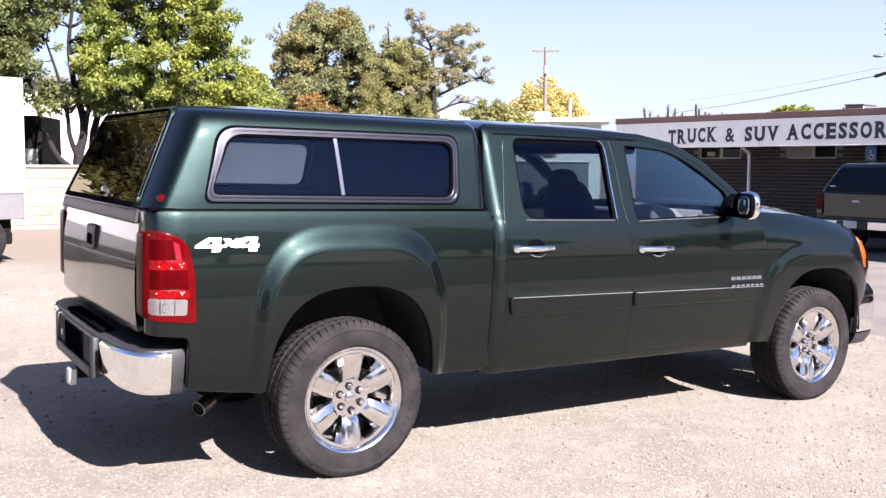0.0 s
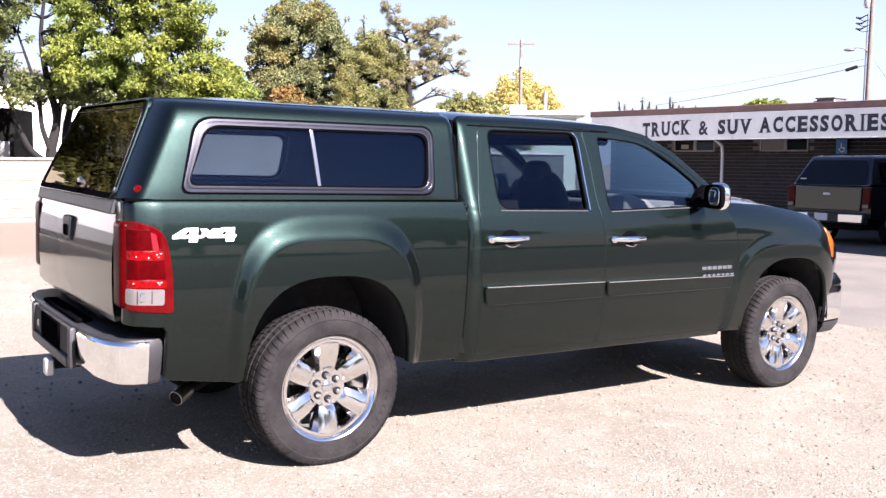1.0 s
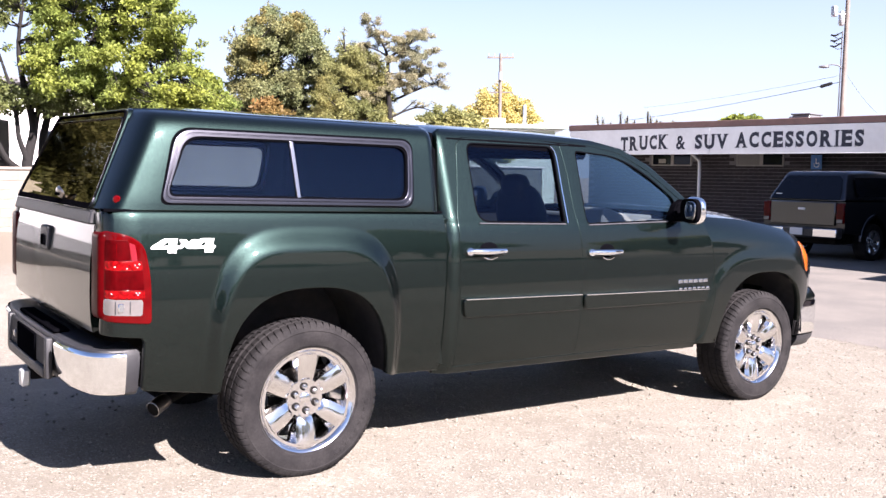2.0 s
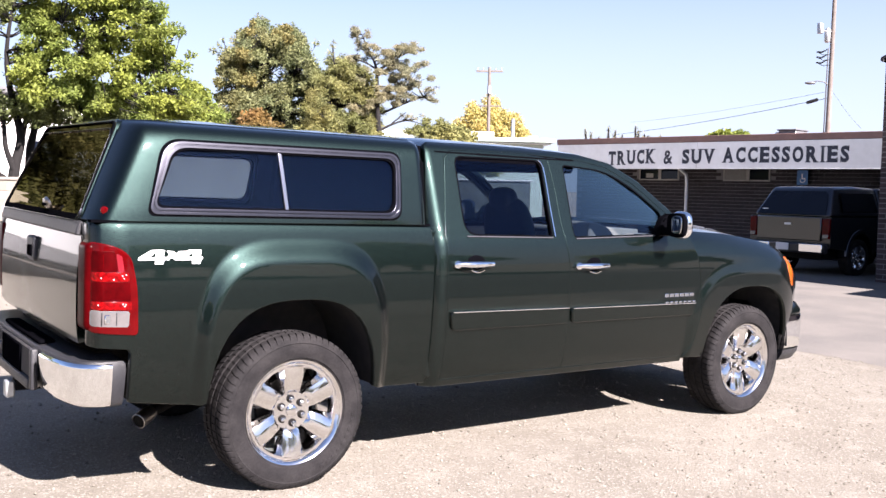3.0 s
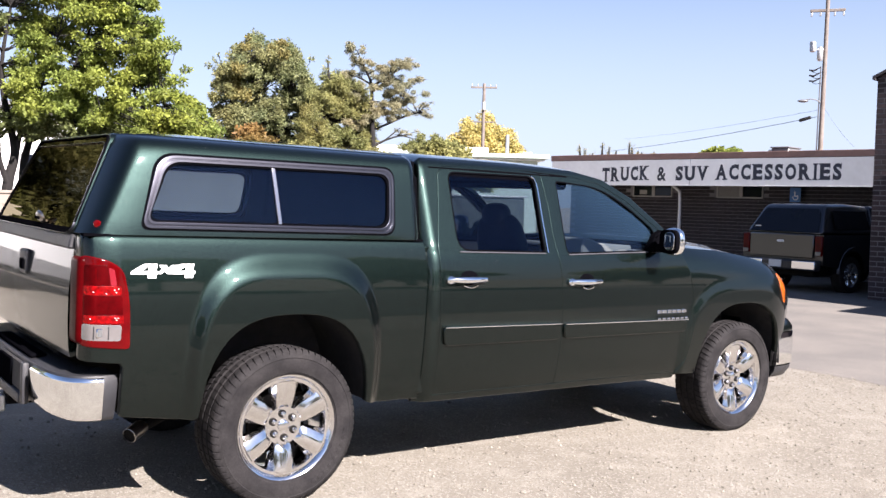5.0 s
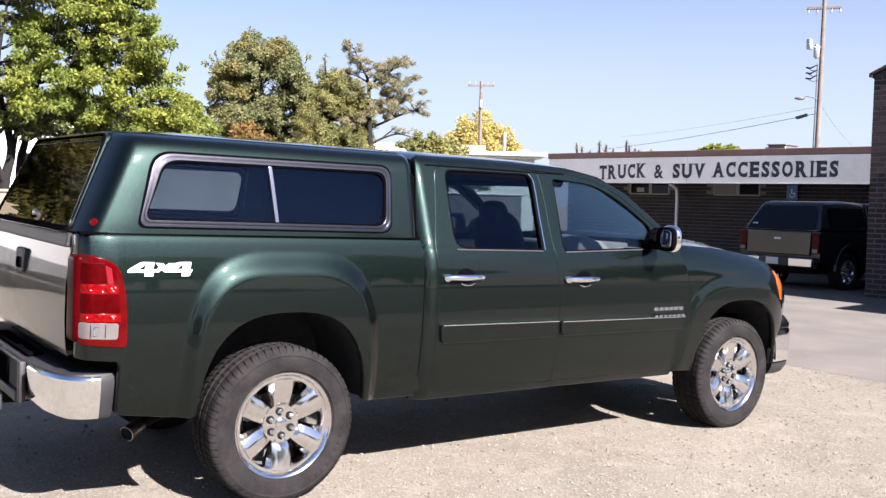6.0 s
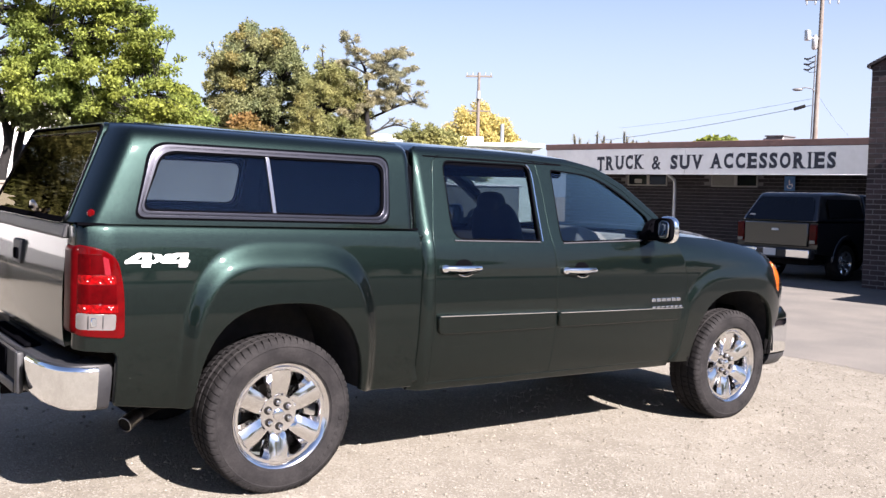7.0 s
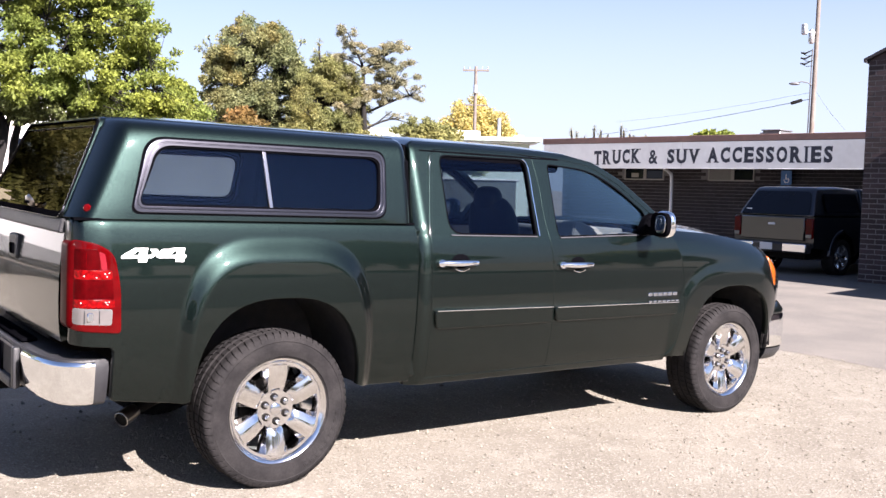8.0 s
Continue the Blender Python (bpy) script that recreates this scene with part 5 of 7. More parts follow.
part("rear_axle", tubed([(0, 0.30, HUB), (0, 0.85, HUB), (0, 0.90, HUB), (0, 1.13, HUB), (0, 1.18, HUB), (0, 1.73, HUB)], [0.045, 0.05, 0.14, 0.14, 0.05, 0.045], 14), BLACK, truck)
part("front_axle", tubed([(AXLE, 0.30, HUB), (AXLE, 1.73, HUB)], 0.04, 12), BLACK, truck)
for yy in (0.50, 1.53):
    part("leaf_spring", tubed([(-0.62, yy, 0.56), (-0.3, yy, 0.47), (0.0, yy, 0.44), (0.3, yy, 0.47), (0.62, yy, 0.56)], 0.03, 6), BLACK, truck)
part("shock_absorber", tubed([(0.12, 0.62, 0.36), (0.05, 0.62, 0.80)], 0.03, 10), GREY_METAL, truck)
for xc, a, b, n, lip in ((-0.022, 0.470, 0.592, 2.7, 0.50), (3.635, 0.487, 0.558, 2.6, 0.47)):
    for flip in (False, True):
        bm = bmesh.new()
        pts = arch(xc, a + 0.012, b + 0.012, n, lip)
        rows = [[bm.verts.new((x, 2 * MID - y if flip else y, z)) for x, z in pts] for y in (0.03, 0.30, 0.52)]
        for r, q in zip(rows, rows[1:]):
            for k in range(len(pts) - 1):
                bm.faces.new((r[k], r[k + 1], q[k + 1], q[k]))
        bm.faces.new(rows[-1])
        part("wheel_well", bm, LINER, truck)
part("mud_flap", boxed((4.10, 0.16, 0.27), (4.125, 0.30, 0.60), 0.006), SEAL, truck)


# --- wheels
def tyre_mesh(R=0.402, rim=0.268, blocks=64):
    """A tyre with blocked tread, shoulder lugs and a rounded sidewall; the outer side faces -y."""
    g = 0.007
    # radius, place across, how deep the cross grooves cut here
    prof = [(rim - 0.004, -0.092, 0), (rim + 0.006, -0.118, 0), (rim + 0.012, -0.122, 0), (rim + 0.016, -0.130, 0), (rim + 0.04, -0.1365, 0), (rim + 0.065, -0.1385, 0), (rim + 0.088, -0.136, 0), (rim + 0.092, -0.1385, 0),
            (R - 0.030, -0.134, 0), (R - 0.026, -0.131, 0.3), (R - 0.012, -0.123, 1), (R - 0.003, -0.113, 1), (R, -0.100, 1), (R + 0.001, -0.066, 0.9), (R - g, -0.0645, 0), (R - g, -0.0535, 0), (R + 0.002, -0.052, 0.6), (R + 0.003, -0.012, 0.6),
            (R - g, -0.010, 0), (R - g, 0.010, 0), (R + 0.003, 0.012, 0.6), (R + 0.002, 0.052, 0.6), (R - g, 0.0535, 0), (R - g, 0.0645, 0), (R + 0.001, 0.066, 0.9), (R, 0.100, 1), (R - 0.003, 0.113, 1), (R - 0.012, 0.123, 1),
            (R - 0.028, 0.132, 0), (rim + 0.065, 0.138, 0), (rim + 0.01, 0.124, 0), (rim, 0.10, 0)]
    cut = ((0.0, 0), (0.80, 0), (0.82, 1), (0.97, 1))
    bm = bmesh.new()
    rows = []
    for r, y, deep in prof:
        ring = []
        slant = (0.9 * abs(y + 0.031) / 0.02 if y < -0.011 else 0.9 * abs(y - 0.031) / 0.02) if abs(y) < 0.06 else (0.5 if y > 0 else 0.1) + 7.0 * (abs(y) - 0.09)
        for k in range(blocks):
            for u, c in cut:
                t = 2 * math.pi * (k + u + slant) / blocks
                rr = r - c * deep * g
                ring.append(bm.verts.new((rr * math.cos(t), y, rr * math.sin(t))))
        rows.append(ring)
    n = blocks * len(cut)
    for a, b in zip(rows, rows[1:]):
        for k in range(n):
            bm.faces.new((a[k], a[(k + 1) % n], b[(k + 1) % n], b[k]))
    bmesh.ops.recalc_face_normals(bm, faces=bm.faces)
    return bm


def rim_mesh(R=0.270):
    """A six-spoke chrome wheel: lip, barrel and broad spokes round six openings, dished towards the hub."""
    bm = bmesh.new()
    face = hermite([0.0, 0.05, 0.10, 0.16, 0.22, 0.252], [-0.078, -0.074, -0.076, -0.088, -0.098, -0.100])
    radii = [0.028, 0.05, 0.075, 0.098, 0.112, 0.138, 0.166, 0.196, 0.224, 0.234, 0.240, 0.246, 0.251]
    per = 16
    grid = {}
    for s in range(6):
        for k in range(per):
            u = k / per                    # 0 at the spoke's middle, 0.5 at the opening's middle
            for i, r in enumerate(radii):
                half = 0.38 - 0.145 * min(1.0, max(0.0, (r - 0.112) / 0.10))
                w = u if u <= 0.5 else u - 1
                edge = [0.0, half * 0.4, half * 0.8, half, half + 0.008, half + (0.5 - half) * 0.4, half + (0.5 - half) * 0.7, half + (0.5 - half) * 0.85, 0.5]
                kk = min(range(9), key=lambda q: abs(q / 16 - abs(w)))
                a = math.copysign(edge[kk], w) if w else 0.0
                t = math.pi / 2 + (s + (1 if w < 0 else 0) + a) * math.pi / 3
                dome = 0.017 * (1 - min(1, abs(a) / half)**1.5) if 0.10 < r < 0.235 else 0.0
                sink = (0.026 if kk >= 5 else 0.005 if kk == 4 else 0.0) if 4 <= i <= 8 else 0.0        # sloping pockets round the openings
                grid[i, s * per + k] = bm.verts.new((r * math.cos(t), float(face(r)) - dome + sink, r * math.sin(t)))
    n = 6 * per
    faces = []
    for i in range(len(radii) - 1):
        for k in range(n):
            u = (k % per) / per
            open_here = 4 <= i <= 7 and 5 <= (k % per) <= 10
            if not open_here:
                faces.append(bm.faces.new((grid[i, k], grid[i, (k + 1) % n], grid[i + 1, (k + 1) % n], grid[i + 1, k])))
    bmesh.ops.recalc_face_normals(bm, faces=bm.faces)
    back = bmesh.ops.extrude_face_region(bm, geom=bm.faces[:] + bm.edges[:])
    bmesh.ops.translate(bm, verts=[g for g in back["geom"] if isinstance(g, bmesh.types.BMVert)], vec=(0, 0.034, 0))
    for prof in ([(0.248, -0.099), (0.254, -0.108), (0.262, -0.119), (0.271, -0.123), (0.275, -0.117), (0.268, -0.105)], [(0.246, -0.098), (0.240, -0.07), (0.235, 0.0), (0.240, 0.11)]):
        ring = lathe(prof, 96)
        tmp = bpy.data.meshes.new("ring")
        ring.to_mesh(tmp)
        ring.free()
        bm.from_mesh(tmp)
        bpy.data.meshes.remove(tmp)
    bmesh.ops.recalc_face_normals(bm, faces=bm.faces)
    return bm


def wheel(parent, x, y, z, flip=False, mats=None):
    rubber, bright = mats or (RUBBER, CHROME_WHEEL)
    drum = lathe([(0.0, 0.0), (0.16, 0.0), (0.165, 0.02), (0.10, 0.06), (0.0, 0.06)], 32)
    w = part("wheel", drum, BLACK, parent)
    w.matrix_local = Matrix.Translation((x, y, z)) @ (Matrix.Rotation(math.pi, 4, "Z") if flip else Matrix.Identity(4))
    part("tyre", tyre_mesh(), rubber, w, "dusty all-terrain tyre", sharp=35)
    mark = bmesh.new()                                     # worn raised lettering on the sidewall
    for k in range(9):
        a = radians(-62 + 7.0 * k)
        turn = Matrix.Rotation(-a, 4, "Y") @ Matrix.Translation((0.332, -0.1385, 0))
        box(mark, (-0.011, -0.0016, -0.014), (0.011, 0.002, 0.014), 0.002, turn)
        box(mark, (-0.004, -0.0024, -0.005), (0.004, 0.0, 0.006), 0.001, turn)
    part("sidewall_marking", mark, rubber, w)
    rim = part("rim", rim_mesh(), bright, w, "six-spoke chrome rim", sharp=32)
    cap = lathe([(0.0, -0.092), (0.022, -0.091), (0.030, -0.086), (0.032, -0.070)], 24)
    part("centre_cap", cap, bright, rim)
    for k in range(6):
        t = math.pi / 2 + k * math.pi / 3 + 0.12
        nut = lathe([(0.0, -0.106), (0.008, -0.104), (0.0125, -0.097), (0.014, -0.070)], 10)
        # black ring paints the shade of the recess round each nut
        seat_ring = lathe([(0.0135, -0.0800), (0.0205, -0.0800), (0.0210, -0.072)], 16)
        part("nut_recess_shade", moved(seat_ring, Matrix.Translation((0.063 * math.cos(t), 0, 0.063 * math.sin(t)))), BLACK, rim)
        part("wheel_nut", moved(nut, Matrix.Translation((0.063 * math.cos(t), 0, 0.063 * math.sin(t)))), bright, rim)
    return w


for x in (0.0, AXLE):
    wheel(truck, x, 0.165, HUB)
    wheel(truck, x, 2 * MID - 0.165, HUB, True)

# --- door mirrors
for flip in (False, True):
    mir = Matrix.Translation((0, 2 * MID, 0)) @ Matrix.Diagonal((1, -1, 1, 1)) if flip else Matrix.Identity(4)
    arm = prism(rounded([(2.60, 1.300), (2.80, 1.330), (2.74, 1.46), (2.66, 1.42)], 0.02), 0.02, 0.085, 0.01)
    box(arm, (2.64, -0.10, 1.312), (2.72, 0.06, 1.365), 0.015)
    base = part("door_mirror", moved(arm, mir), SEAL, truck)
    shell = bmesh.new()
    bmesh.ops.create_uvsphere(shell, u_segments=36, v_segments=24, radius=1)
    for v in shell.verts:
        x, y, z = v.co
        p = 2.6
        k = (abs(x)**p + abs(y)**p + abs(z)**p)**(-1 / p)
        v.co = (2.650 + 0.044 * max(x * k, -0.62), -0.138 + 0.084 * y * k, 1.388 + 0.090 * z * k)
    part("mirror_shell", moved(shell, mir), CHROME, base, "chrome mirror cap")
    frame_ring = prism(rounded([(-0.217, 1.310), (-0.052, 1.310), (-0.048, 1.466), (-0.213, 1.466)], 0.06, 8), 2.594, 2.634, 0.006, "x")
    for v in frame_ring.verts:                             # turned a little towards the driver
        v.co.x += 0.12 * (v.co.y + 0.151)
    part("mirror_frame", moved(frame_ring, mir), SEAL, base)
    pane = bmesh.new()
    bmesh.ops.create_uvsphere(pane, u_segments=28, v_segments=18, radius=1)
    for v in pane.verts:                                   # a bulging pane with squarish corners
        k = (abs(v.co.y)**3.2 + abs(v.co.z)**3.2 + abs(v.co.x)**3.2)**(-1 / 3.2)
        v.co = (2.597 + 0.011 * v.co.x * k + 0.12 * 0.074 * v.co.y * k, -0.148 + 0.052 * v.co.y * k, 1.390 + 0.060 * v.co.z * k)
    part("mirror_glass", moved(pane, mir), MIRROR, base)

# --- lettering and nameplates
FOUR = ([(5, 97), (67, 60), (92, 60), (91, 72), (55, 97)], [(92, 60), (137, 60), (131, 97), (89, 97), (91, 72)], [(2, 97), (145, 97), (141, 113), (0, 113)], [(88, 113), (134, 113), (131, 133), (86, 133)])
CROSS = ([(146, 66), (182, 66), (196, 80), (205, 90), (232, 112), (190, 112), (174, 99), (160, 86)], [(213, 66), (252, 66), (205, 90), (196, 80)], [(174, 99), (158, 112), (146, 112), (148, 100), (160, 86)])
fx_bm = bmesh.new()
for shift, shapes in ((0, FOUR), (0, CROSS), (196, FOUR)):
    for shape in shapes:
        low = [fx_bm.verts.new(((q[0] + shift) * 0.00089, 0.0, (133 - q[1]) * 0.00089)) for q in shape]
        top = [fx_bm.verts.new((v.co.x, -0.0015, v.co.z)) for v in low]
        fx_bm.faces.new(top)
        for k in range(len(low)):
            fx_bm.faces.new((low[k], low[(k + 1) % len(low)], top[(k + 1) % len(low)], top[k]))
bmesh.ops.recalc_face_normals(fx_bm, faces=fx_bm.faces)
fx = part("decal", moved(fx_bm, Matrix.Translation((-0.832, float(bed_y(-0.66, 1.2)) - 0.003, 1.168))), WHITE_DECAL, truck, smooth=False)
tagged(fx, "white four-wheel-drive decal")
for k in range(6):
    part("badge_letter", boxed((2.690 + 0.050 * k, -0.004, 0.898), (2.732 + 0.050 * k, 0.004, 0.922), 0.002), CHROME, truck)
for k in range(7):
    part("badge_letter", boxed((2.670 + 0.045 * k, -0.0315, 0.861), (2.700 + 0.045 * k, -0.026, 0.873), 0.002), CHROME, truck)

# --- cab interior
def cushion(c, r, p):
    """A stuffed block with soft corners."""
    bm = bmesh.new()
    bmesh.ops.create_uvsphere(bm, u_segments=28, v_segments=18, radius=1)
    for v in bm.verts:
        k = (abs(v.co.x)**p + abs(v.co.y)**p + abs(v.co.z)**p)**(-1 / p)
        v.co = (c[0] + r[0] * v.co.x * k, c[1] + r[1] * v.co.y * k, c[2] + r[2] * v.co.z * k)
    return bm


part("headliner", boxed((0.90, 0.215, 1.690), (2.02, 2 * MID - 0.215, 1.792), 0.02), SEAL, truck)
for yy in (0.56, 1.47):
    seat = part("front_seat", boxed((1.78, yy - 0.25, 0.85), (2.28, yy + 0.25, 1.00), 0.05), LEATHER, truck)
    part("seat_back", moved(cushion((0, yy, 0.30), (0.085, 0.215, 0.32), 3.2), Matrix.Translation((1.88, 0, 0.92)) @ Matrix.Rotation(radians(-14), 4, "Y")), LEATHER, seat)
    part("headrest", moved(cushion((0, yy, 0.075), (0.055, 0.120, 0.088), 2.8), Matrix.Translation((1.735, 0, 1.425)) @ Matrix.Rotation(radians(-10), 4, "Y")), LEATHER, seat)
bench = part("rear_bench", boxed((0.98, 0.18, 0.80), (1.45, 2 * MID - 0.18, 0.98), 0.05), LEATHER, truck)
part("bench_back", moved(boxed((-0.07, 0.18, 0.0), (0.07, 2 * MID - 0.18, 0.38), 0.05), Matrix.Translation((1.02, 0, 0.92)) @ Matrix.Rotation(radians(-10), 4, "Y")), LEATHER, bench)
for yy in (0.52, 1.51):
    part("bench_headrest", cushion((0.98, yy, 1.36), (0.05, 0.13, 0.085), 2.8), LEATHER, bench)
dash = part("dashboard", boxed((2.72, 0.16, 0.90), (3.20, 2 * MID - 0.16, 1.27), 0.06), PLASTIC, truck)
part("dash_top", boxed((2.76, 0.18, 1.26), (3.25, 2 * MID - 0.18, 1.30), 0.02), BEIGE, dash)
part("dash_end", prism(rounded([(2.44, 1.20), (2.46, 1.365), (2.52, 1.372), (2.62, 1.338), (2.95, 1.325), (2.95, 1.20)], 0.02), 0.50, 0.95, 0.01), BEIGE, dash, "pale dash panel")
ring = bmesh.new()
tube(ring, [(0.19 * math.cos(2 * math.pi * k / 32), 0.19 * math.sin(2 * math.pi * k / 32), 0) for k in range(33)], 0.016, 8)
tube(ring, [(-0.18, 0, 0), (0, 0, -0.03), (0.18, 0, 0)], 0.02, 8)
part("steering_wheel", moved(ring, Matrix.Translation((2.52, 1.47, 1.14)) @ Matrix.Rotation(radians(-65), 4, "Y")), LEATHER, dash)
part("console", boxed((1.75, 0.86, 0.70), (2.75, 1.17, 0.98), 0.04), LEATHER, truck)
for flip in (False, True):
    yy = 0.10 if not flip else 2 * MID - 0.16
    part("door_trim", boxed((0.95, yy, 0.62), (2.90, yy + 0.06, 1.262), 0.015), PLASTIC, truck)

# --- the cap over the bed
cap = part("bed_cap", boxed((-0.98, 0.10, 1.356), (0.74, 2 * MID - 0.10, 1.362), 0.0), SEAL, truck, "colour-matched fibreglass bed cap with sliding side windows")
cap_curve = hermite([1.355, 1.40, 1.50, 1.62, 1.72, 1.765, 1.795, 1.815, 1.826], [0.036, 0.042, 0.060, 0.084, 0.108, 0.126, 0.152, 0.190, 0.235])


def cap_rear(z):
    return -1.030 + (z - 1.36) * 0.45


def cap_y(x, z):
    x, z = np.asarray(x, float), np.asarray(z, float)
    u = x - cap_rear(z)                                     # a slow turn, then a tight one at the rear corner
    return cap_curve(z) + 0.032 * np.clip((0.25 - u) / 0.25, 0, None)**2 + 0.143 * np.clip((0.10 - u) / 0.10, 0, None)**3 + 0.02 * np.clip((x - 0.72) / 0.04, 0, None)**2


cap_window = rounded([(-0.778, 1.392), (0.592, 1.388), (0.612, 1.744), (-0.688, 1.738)], [0.045, 0.07, 0.07, 0.09], 8)
cap_out = [(cap_rear(1.362), 1.362), (0.765, 1.362), (0.790, 1.60), (0.800, 1.826), (cap_rear(1.826), 1.826), (cap_rear(1.70), 1.70), (cap_rear(1.50), 1.50)]
panel("cap_side", cap_out, cap_y, PAINT, cap, [cap_window], 0.0125, mirror=MID)
roof_rows = []
for i in range(25):
    x = 0.800 + (cap_rear(1.826) - 0.800) * i / 24
    row = []
    for j in range(33):
        s = -1 + 2 * j / 32
        y0 = 0.235 + (float(cap_y(x, 1.826)) - 0.235)
        z = 1.826 + (0.046 - 0.046 * max(0, (i - 18) / 6)**2) * (1 - abs(s)**2.6)
        row.append((x, MID + s * (MID - y0), z))
    roof_rows.append(row)
sheet("cap_roof", roof_rows, PAINT, cap, close=0.008)
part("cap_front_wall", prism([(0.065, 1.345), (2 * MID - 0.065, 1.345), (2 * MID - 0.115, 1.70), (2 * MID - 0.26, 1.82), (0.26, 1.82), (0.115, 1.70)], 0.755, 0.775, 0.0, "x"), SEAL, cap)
part("cap_rail_gap", prism([(-1.03, 1.353), (0.79, 1.353), (0.79, 1.364), (-1.03, 1.364)], 0.046, 0.10), SEAL, cap)
for flip in (False, True):
    mir = Matrix.Translation((0, 2 * MID, 0)) @ Matrix.Diagonal((1, -1, 1, 1)) if flip else Matrix.Identity(4)
cx, cz = -0.065, 1.565


def inset(poly, k):
    return [(x + (cx - x) / abs(cx - x) * k if abs(cx - x) > 0.05 else x, z + (cz - z) / abs(cz - z) * k) for x, z in poly]


panel("cap_window_seal", [(x, z) for x, z in inset(cap_window, -0.006)], cap_y, SEAL, cap, [inset(cap_window, 0.008)], 0.05, flange=0.01, lip=0.002, lift=0.002, mirror=MID)
panel("cap_window_frame", inset(cap_window, 0.004), cap_y, ALU, cap, [inset(cap_window, 0.013)], 0.04, flange=0.02, lip=0.003, lift=0.010, mirror=MID, label="aluminium window frame")
panel("cap_window_channel", inset(cap_window, 0.013), cap_y, ALU, cap, [inset(cap_window, 0.022)], 0.04, flange=0.015, lip=0.001, lift=0.006, mirror=MID)
panel("cap_window_rim", inset(cap_window, 0.022), cap_y, ALU, cap, [inset(cap_window, 0.030)], 0.04, flange=0.02, lip=0.003, lift=0.011, mirror=MID)
panel("cap_window_inner_frame", inset(cap_window, 0.030), cap_y, SEAL, cap, [inset(cap_window, 0.040)], 0.05, flange=0.02, lip=0.002, lift=0.002, mirror=MID)
panel("cap_window_glass", inset(cap_window, 0.040), cap_y, GLASS_DARK, cap, (), 0.08, flange=0.003, lip=0.0005, lift=-0.010, mirror=MID, label="smoked sliding glass")
panel("window_divider", [(-0.088, 1.428), (-0.073, 1.428), (-0.097, 1.704), (-0.111, 1.704)], cap_y, ALU_BRIGHT, cap, (), 0.06, flange=0.012, lip=0.003, lift=0.003, mirror=MID)


def on_back(y, z, off=0.0):
    return (cap_rear(z) - off - 0.028 * (1 - ((y - MID) / 0.95)**2), y, z)


def loop_plate(name, outer, inner, off, deep, mat, parent, label=""):
    bm = bmesh.new()
    rings = [[bm.verts.new(on_back(y, z, o)) for y, z in p] for p, o in ((outer, off - deep), (outer, off), (inner, off), (inner, off - deep))]
    n = len(outer)
    for a, b in zip(rings, rings[1:]):
        for k in range(n):
            bm.faces.new((a[k], a[(k + 1) % n], b[(k + 1) % n], b[k]))
    bmesh.ops.recalc_face_normals(bm, faces=bm.faces)
    return part(name, bm, mat, parent, label)


def rear_loop(g, z0, z1, lean=0.12):
    return rounded([(0.21 + g, z0), (2 * MID - 0.21 - g, z0), (2 * MID - 0.21 - lean - g, z1), (0.21 + lean + g, z1)], 0.05, 8)


loop_plate("cap_rear_frame", rear_loop(-0.004, 1.350, 1.83), rear_loop(0.012, 1.354, 1.822), 0.0, 0.03, PAINT, cap)
hatch = loop_plate("hatch_trim", rear_loop(0.012, 1.354, 1.822), rear_loop(0.020, 1.380, 1.816), 0.006, 0.02, SEAL, cap)
bm = bmesh.new()
lp = rear_loop(0.016, 1.373, 1.819)
gv = [bm.verts.new(on_back(y, z, -0.002)) for y, z in lp]
bm.faces.new(gv)
part("hatch_glass", bm, GLASS_HATCH, hatch, "dark glass hatch", smooth=False)
loop_plate("hatch_bright_edge", rear_loop(0.0105, 1.352, 1.789), rear_loop(0.013, 1.3545, 1.786), 0.0068, 0.01, ALU, cap)
lat = lathe([(0.0, -0.020), (0.030, -0.018), (0.046, -0.010), (0.050, 0.0)], 28, "x")
turn = Matrix.Translation(on_back(0.77, 1.412, 0.006)) @ Matrix.Rotation(radians(-22), 4, "Y") @ Matrix.Diagonal((1, 1.15, 0.66, 1))
latch = part("hatch_latch", moved(lat, turn), STEEL, hatch, "small oval twist latch")
part("latch_grip", moved(boxed((-0.028, -0.030, -0.012), (-0.016, 0.030, 0.012), 0.005), turn), SEAL, latch)

for flip in (False, True):
    mir = Matrix.Translation((0, 2 * MID, 0)) @ Matrix.Diagonal((1, -1, 1, 1)) if flip else Matrix.Identity(4)
    dot = lathe([(0.0, -0.008), (0.014, -0.006), (0.019, 0.0), (0.018, 0.010)], 18)
    part("cap_reflector", moved(moved(dot, Matrix.Translation((-0.962, float(cap_y(-0.962, 1.405)), 1.405)) @ Matrix.Rotation(radians(-35), 4, "Z")), mir), LENS_RED, cap, "small red reflector")
# ---------------------------------------------------------------- the second pickup, parked at the shop
suv = thing("parked_pickup", "dark pickup with taupe tailgate and bed cap, parked in shade", "pickup truck", Matrix.Translation((15.95, 7.13, ground_z(17.5, 8.0))))
SW = 1.98
side = [(0.02, 0.62), (0.62, 0.56), *[(1.15 + 0.46 * -math.cos(math.pi * k / 14), 0.42 + 0.50 * math.sin(math.pi * k / 14)) for k in range(15)], (1.75, 0.50), (3.95, 0.48),
        *[(4.42 + 0.46 * -math.cos(math.pi * k / 14), 0.42 + 0.48 * math.sin(math.pi * k / 14)) for k in range(15)], (5.1, 0.52), (5.35, 0.60), (5.36, 1.02), (5.20, 1.12), (4.0, 1.26), (0.02, 1.27)]
body = prism(side, 0.0, SW, 0.0)
part("body", body, PAINT_PEWTER, suv, smooth=False)
